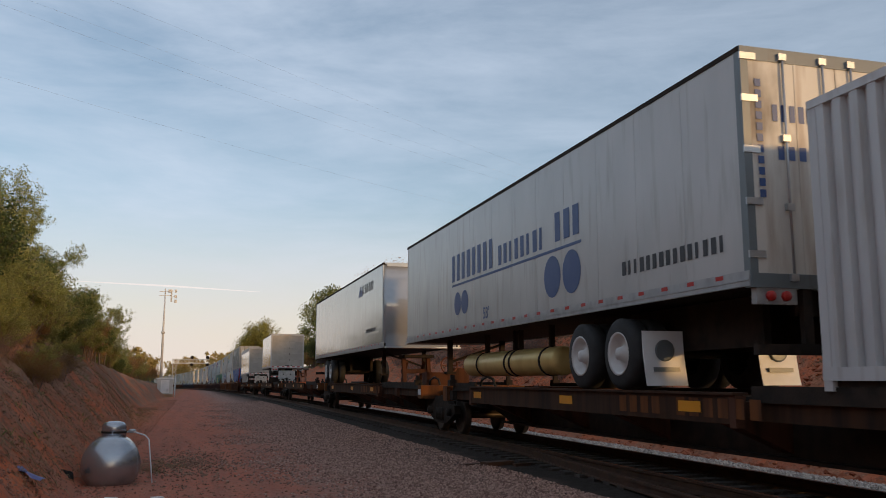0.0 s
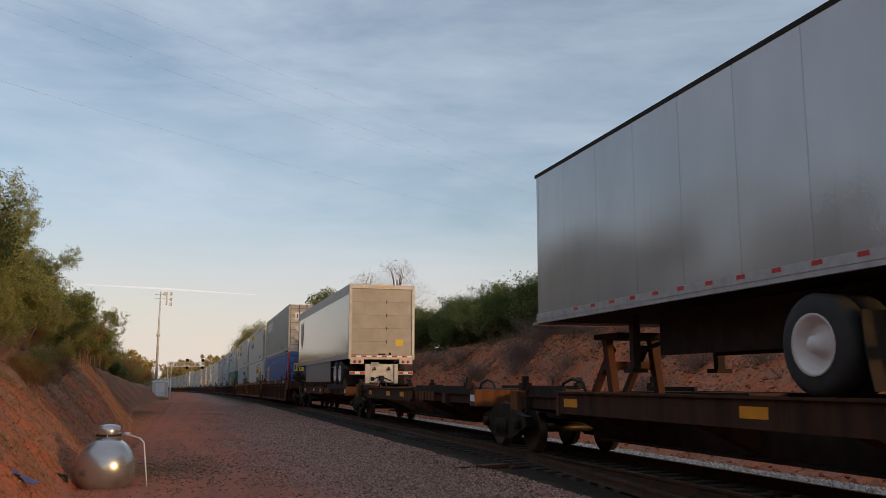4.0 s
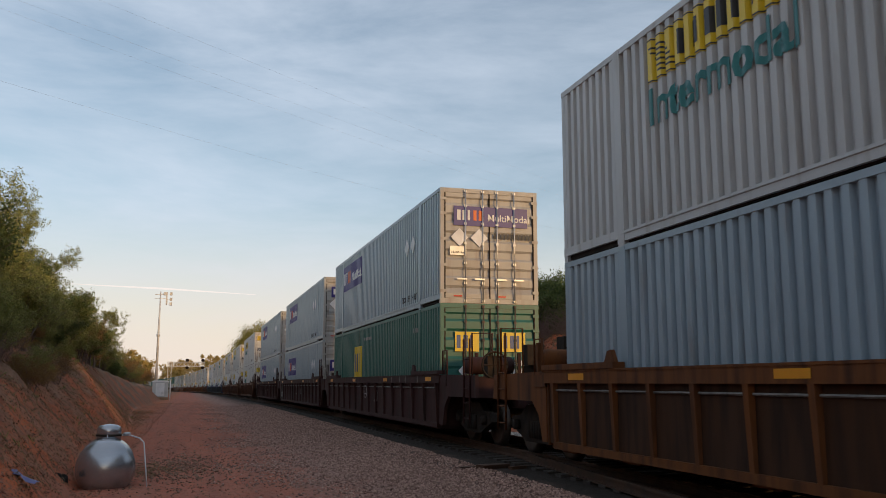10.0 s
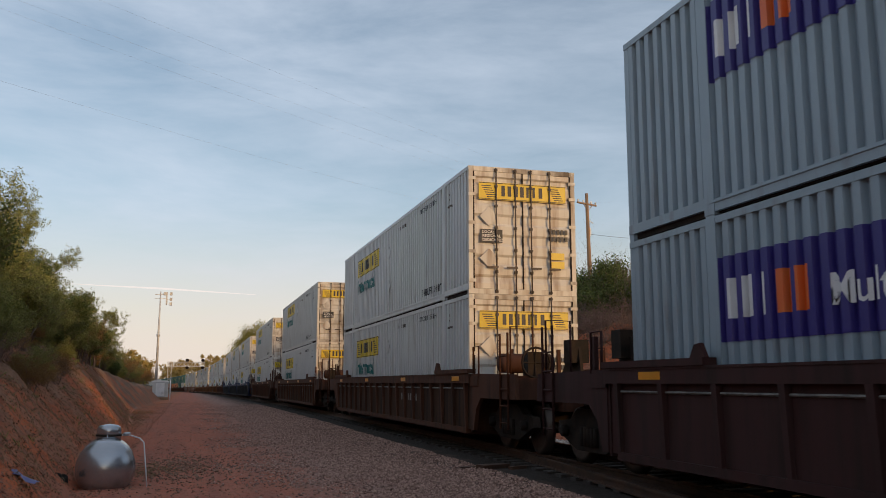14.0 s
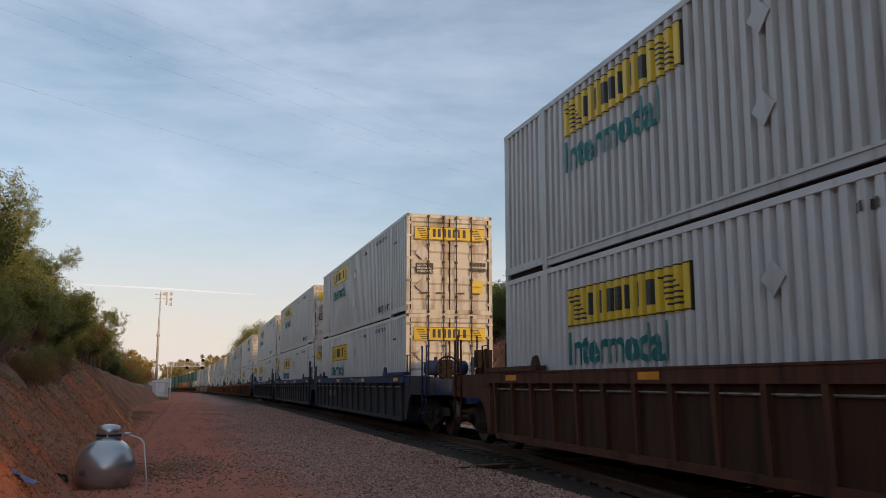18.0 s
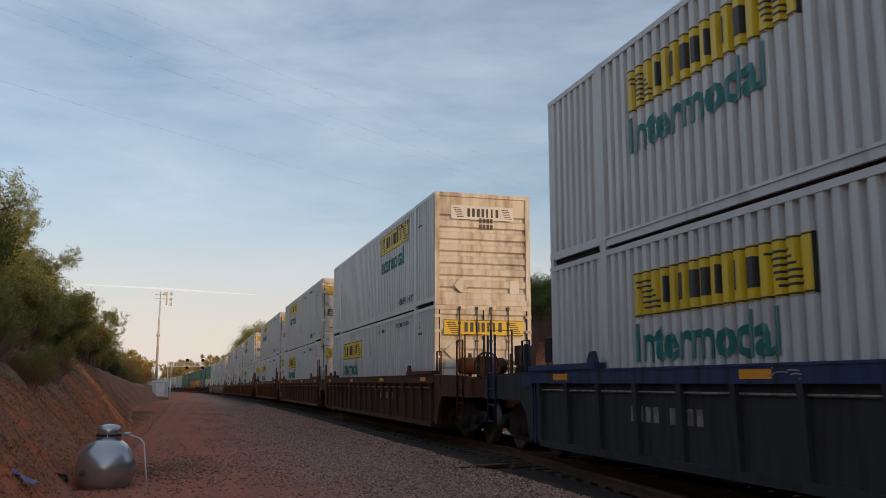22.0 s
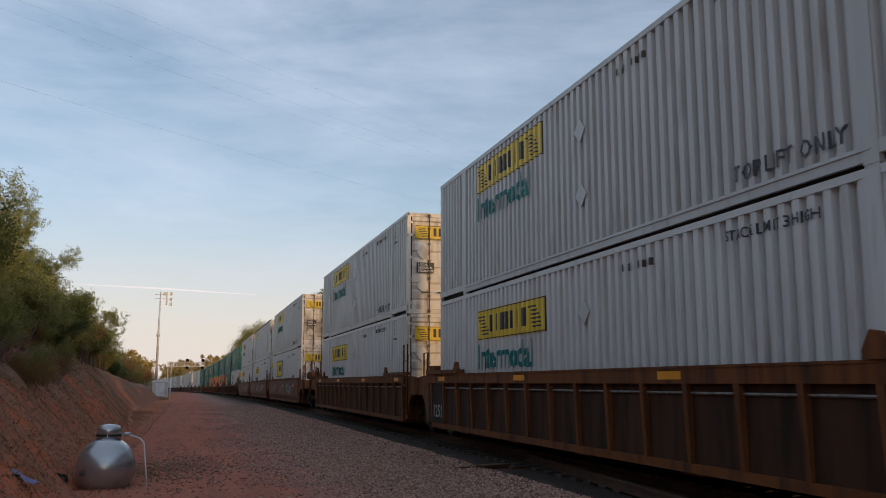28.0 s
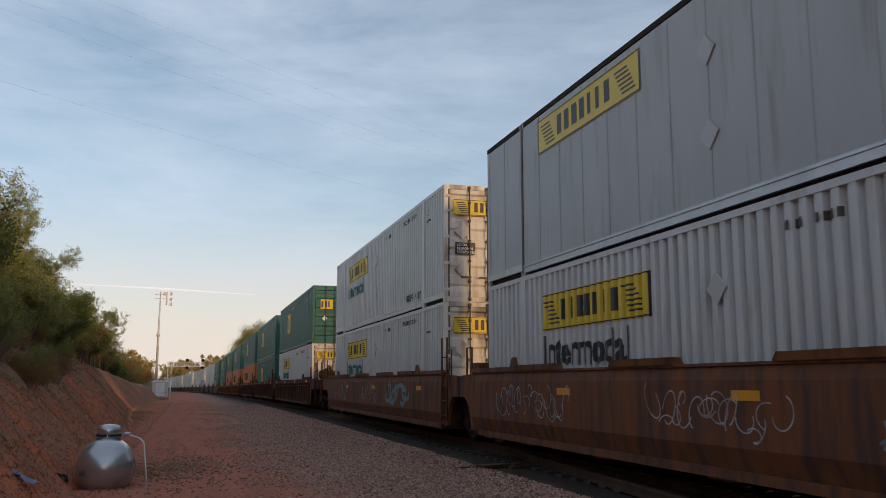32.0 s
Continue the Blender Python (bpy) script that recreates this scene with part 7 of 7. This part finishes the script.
# unseen shrubs added behind the camera to dapple the sun; growth goes on far ahead
for i in range(10):
    place(rnd.choice((DARK[0], DARK[1], LEAFY[0], BARE[1])), USED, 20.0 + 5 * rnd.random(), -24 + 30 * i / 10, rnd.random() * 360, rnd.uniform(0.35, 0.6))
for i in range(30):
    y = 78 + 70 * i / 30
    place(rnd.choice((DARK[0], LEAFY[1], RUST[1], DARK[1])), USED, 17.5 + 5 * rnd.random(), y, rnd.random() * 360, rnd.uniform(0.9, 1.3))


def lobed_tree(seed, height, width, leaf, label, lobes=24, per=430, size=0.13):
    """A broad tree: trunk and limbs, and a crown of leaves gathered in uneven lobes."""
    rnd, rng = random.Random(seed), np.random.default_rng(seed)
    c = tagged(new("tree"), label, "tree", "lineside trees")
    limbs = [([Vector((0, 0, -0.5)), Vector((0.1, 0, height * 0.3)), Vector((0, 0.1, height * 0.75))], [height * 0.022, height * 0.017, height * 0.006])]
    pts = []
    for k in range(lobes):
        q = rnd.random()
        a, rr = rnd.random() * 6.28, width * 0.5 * math.sqrt(rnd.random()) * math.sin(math.pi * (0.18 + 0.74 * q))
        o = Vector((math.cos(a) * rr, math.sin(a) * rr, height * (0.24 + 0.62 * q)))
        limbs.append(([Vector((0, 0, o.z * 0.55)), o * 0.6 + Vector((0, 0, o.z * 0.3)), o], [height * 0.01, height * 0.006, height * 0.002]))
        r = width * rnd.uniform(0.17, 0.29)
        d = rng.normal(0, 1, (per, 3))
        d /= np.linalg.norm(d, axis=1)[:, None]
        pts.append(np.array(o) + d * r * rng.uniform(0.35, 1.15, (per, 1)) * np.array([1, 1, 0.8]))
    put("trunk", wood_mesh("branches", limbs, M["bark"]), c)
    put("crown", leaf_mesh("crown", [(p,) for p in np.concatenate(pts)], 1, size, 0.05, M[leaf], seed), c)
    return c


M["leaf_gold"] = leaf_material("golden_green_leaves", (0.15, 0.16, 0.04), (0.36, 0.3, 0.08))
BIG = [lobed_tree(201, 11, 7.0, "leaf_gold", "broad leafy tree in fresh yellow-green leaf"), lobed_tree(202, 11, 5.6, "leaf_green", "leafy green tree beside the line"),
       lobed_tree(203, 8, 5.5, "leaf_dark", "dense dark evergreen tree on the bank")]
M["leaf_bud"] = leaf_material("reddish_buds", (0.22, 0.12, 0.085), (0.42, 0.27, 0.17))
BUDS = [lobed_tree(211 + i, 11, 6.5, "leaf_bud", "budding tree with a haze of reddish twigs", 26, 300, 0.055) for i in range(2)]
for ob, x, y, k in ((BIG[1], 20.6, 140, 1.32), (BIG[1], 23.6, 146, 1.15), (BUDS[0], 28.0, 141, 1.52), (BUDS[1], 32.5, 139, 1.6), (BUDS[0], 25.2, 138, 1.3), (BIG[2], 25.5, 128, 1.0), (BIG[2], 28.0, 126, 1.1),
                    (BIG[0], 13.9, 222, 1.4), (BIG[0], 16.8, 226, 1.42), (BIG[2], 18.6, 214, 0.9), (BIG[1], 12.6, 250, 0.85), (BIG[0], 11.0, 268, 0.72), (BIG[0], 14.4, 240, 1.1)):
    place(ob, USED, x, y, rnd.random() * 360, k)


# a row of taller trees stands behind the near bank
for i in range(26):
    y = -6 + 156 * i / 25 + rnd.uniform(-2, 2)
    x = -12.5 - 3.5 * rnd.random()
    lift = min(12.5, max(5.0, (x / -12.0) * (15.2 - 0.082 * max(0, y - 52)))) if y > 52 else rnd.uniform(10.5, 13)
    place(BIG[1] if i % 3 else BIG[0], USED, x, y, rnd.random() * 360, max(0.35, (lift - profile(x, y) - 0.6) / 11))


def far_woods():
    """Low woods that close the view along both sides of the line."""
    rng = np.random.default_rng(17)
    pts = []
    for i in range(150):
        y = 285 + 420 * rng.random()
        side = -1 if i % 5 < 3 else 1
        off = (14 + 70 * rng.random()) * side if side < 0 else 11 + 34 * rng.random()
        x = along(y)[0].x + off
        h, w = rng.uniform(8.0, 14.0) * (0.8 + 0.25 * y / 400), rng.uniform(4, 8)
        z = profile(x, y)
        for k in range(9):
            o = np.array([x + rng.normal(0, w * 0.3), y + rng.normal(0, w * 0.3), z + h * rng.uniform(0.1, 0.86)])
            d = rng.normal(0, 1, (70, 3))
            d /= np.linalg.norm(d, axis=1)[:, None]
            pts.append(o + d * w * rng.uniform(0.14, 0.3) * rng.uniform(0.4, 1.15, (70, 1)))
    return [(p,) for p in np.concatenate(pts)]


M["leaf_far"] = leaf_material("mixed_far_foliage", (0.28, 0.22, 0.07), (0.6, 0.42, 0.15))
tagged(put("far_woods", leaf_mesh("far_woods", far_woods(), 1, 0.5, 0.1, M["leaf_far"], 18)), "golden green woods far along the line", "woods", "", "stuff")
# undergrowth and saplings on both banks
for i in range(16):
    y = 14.5 + 12 * rnd.random()
    place(rnd.choice((LEAFY[0], LEAFY[2], RUST[1], BARE[0], BARE[2])), USED, -3.1 - 1.3 * rnd.random(), y, rnd.random() * 360, rnd.uniform(0.18, 0.32))
for i in range(22):
    y = 16.5 + 18 * rnd.random()
    place(rnd.choice((LEAFY[0], LEAFY[1], LEAFY[2], RUST[0], DARK[0])), USED, -3.9 - 1.5 * rnd.random(), y, rnd.random() * 360, rnd.uniform(0.22, 0.42))
for i in range(16):
    y = 22 + 26 * rnd.random()
    place(rnd.choice(BARE), USED, 13.6 + 1.8 * rnd.random(), y, rnd.random() * 360, rnd.uniform(0.32, 0.5))
for i in range(26):
    y = 25 + 20 * rnd.random()
    place(rnd.choice(SAPL), USED, 17.6 + 3.4 * rnd.random(), y, rnd.random() * 360, rnd.uniform(0.42, 0.68))

for ob in LEAFY + DARK + RUST + BARE + OLDB + SAPL + TREE + BTREE:
    if ob.name not in USED:
        place(ob, USED, 40 + 10 * rnd.random(), 140 + 20 * rnd.random(), 0, 1)

# grass tufts and weeds


def tufts(name, n, where, h, mat, label, seed):
    rng = np.random.default_rng(seed)
    v, f = [], []
    for i in range(n):
        x, y = where(rng)
        z = profile(x, y) - 0.01
        for b in range(7):
            a, hh = rng.uniform(0, 6.28), h * rng.uniform(0.4, 1.2)
            lean = rng.uniform(0.2, 1.1)
            dx, dy, w = math.cos(a) * hh * lean, math.sin(a) * hh * lean, 0.004
            k = len(v)
            v += [(x - w * math.sin(a), y + w * math.cos(a), z), (x + w * math.sin(a), y - w * math.cos(a), z), (x + dx * 0.5, y + dy * 0.5, z + hh * 0.7), (x + dx, y + dy, z + hh)]
            f += [(k, k + 1, k + 2), (k + 1, k + 3, k + 2)]
    me = bpy.data.meshes.new(name)
    me.from_pydata(v, [], f)
    me.materials.append(M[mat])
    return tagged(put(name, me), label, "grass", "", "stuff")


tufts("dry_grass", 4200, lambda r: (-1.9 - 4.0 * r.random() ** 0.8, 12 + 45 * r.random() ** 1.4), 0.055, "leaf_dry", "dry grass and stalks on the clay bank", 3)
tufts("bank_weeds", 260, lambda r: (-2.2 - 3.6 * r.random() ** 0.7, 12 + 40 * r.random() ** 1.4), 0.12, "leaf_green", "green weeds on the clay bank", 4)
tufts("crest_grass", 6500, lambda r: (14.6 + 7.5 * r.random(), 8 + 60 * r.random()), 0.15, "leaf_dry", "dry grass along the crest of the far bank", 5)



def litter(name, n, where, label, seed):
    """Dead stalks and broken twigs lying on the slope."""
    rng = np.random.default_rng(seed)
    limbs = []
    for i in range(n):
        x, y = where(rng)
        a, k = rng.uniform(0, 6.28), rng.uniform(0.05, 0.32)
        x2, y2 = x + math.cos(a) * k, y + math.sin(a) * k
        r = rng.uniform(0.0015, 0.0055)
        p, q = Vector((x, y, profile(x, y) + 0.015)), Vector((x2, y2, profile(x2, y2) + 0.02 + 0.1 * rng.random()))
        limbs.append(([p, (p + q) / 2 + Vector((0, 0, 0.03)), q], [r, r, r * 0.5]))
    return tagged(put(name, wood_mesh(name, limbs, M["leaf_dry"])), label, "twigs", "", "stuff")


def flakes(name, n, where, size, mat, label, seed):
    """Fallen leaves and crumbs lying loose on the slope."""
    rng = np.random.default_rng(seed)
    at = []
    for i in range(n):
        x, y = where(rng)
        at.append((Vector((x, y, profile(x, y) + 0.012)),))
    return tagged(put(name, leaf_mesh(name, at, 1, size, 0.008, M[mat], seed, 3.0)), label, "leaf litter", "", "stuff")


M["leaf_fallen"] = leaf_material("fallen_brown_leaves", (0.2, 0.085, 0.045), (0.55, 0.3, 0.17))
flakes("leaf_litter", 26000, lambda r: (-1.7 - 4.4 * r.random() ** 0.85, 12 + 45 * r.random() ** 1.5), 0.026, "leaf_fallen", "fallen leaves and crumbs on the near clay bank", 12)
flakes("far_leaf_litter", 14000, lambda r: (12.2 + 5.0 * r.random(), 10 + 45 * r.random() ** 1.2), 0.034, "leaf_fallen", "fallen leaves and crumbs on the far clay bank", 13)
litter("dead_twigs", 1900, lambda r: (-1.7 - 3.6 * r.random(), 12 + 32 * r.random() ** 1.4), "dead twigs and stalks lying on the near bank", 6)
litter("twig_heap", 160, lambda r: (-0.55 + r.normal(0, 0.35), 17.2 + r.normal(0, 0.6)), "heap of broken twigs behind the tank", 7)
litter("bank_twigs", 1800, lambda r: (12.4 + 3.8 * r.random(), 10 + 45 * r.random() ** 1.3), "dead twigs lying on the far bank", 9)

# vapour trails high in the sky, the sunlight on them put in as emission
vap, vn, vl, vp = nodes_of("white_vapour")
vp.inputs["Base Color"].default_value = (0, 0, 0, 1)
vp.inputs["Emission Color"].default_value, vp.inputs["Emission Strength"].default_value = (0.8, 0.78, 0.78, 1), 0.95
M["vapour"] = vap
for k, (x0, x1, dz) in enumerate(((-0.13, 0.07, 0.102), (-0.16, -0.1, 0.075))):
    c = tagged(new("backdrop"), "thin white aircraft vapour trail in the sky", "vapour trail", "", "structure")
    part("streak", (k,), lambda bm: tube(bm, [(x0 * 4000, 4000, 4000 * dz + 12), ((x0 + x1) * 2000, 4000, 4000 * dz + 2), (x1 * 4000, 4000, 4000 * dz - 14)], [0.5, 2.5, 0.5] if k else [1, 4, 1], 6), "vapour", c)


# ---- what moves ----
def motions():
    """The train rolls towards the camera and past it."""
    times = [0.0] + [1.0 * i for i in range(1, 33)]
    for ob, s in MOVING:
        rows = []
        for t in times:
            here = s - travelled(t)
            if 0.0 < t < 32.0 and here < 20 and int(t) % 4:
                continue
            rows.append((t, rail_pose(here)))
        walk(ob, rows)


motions()
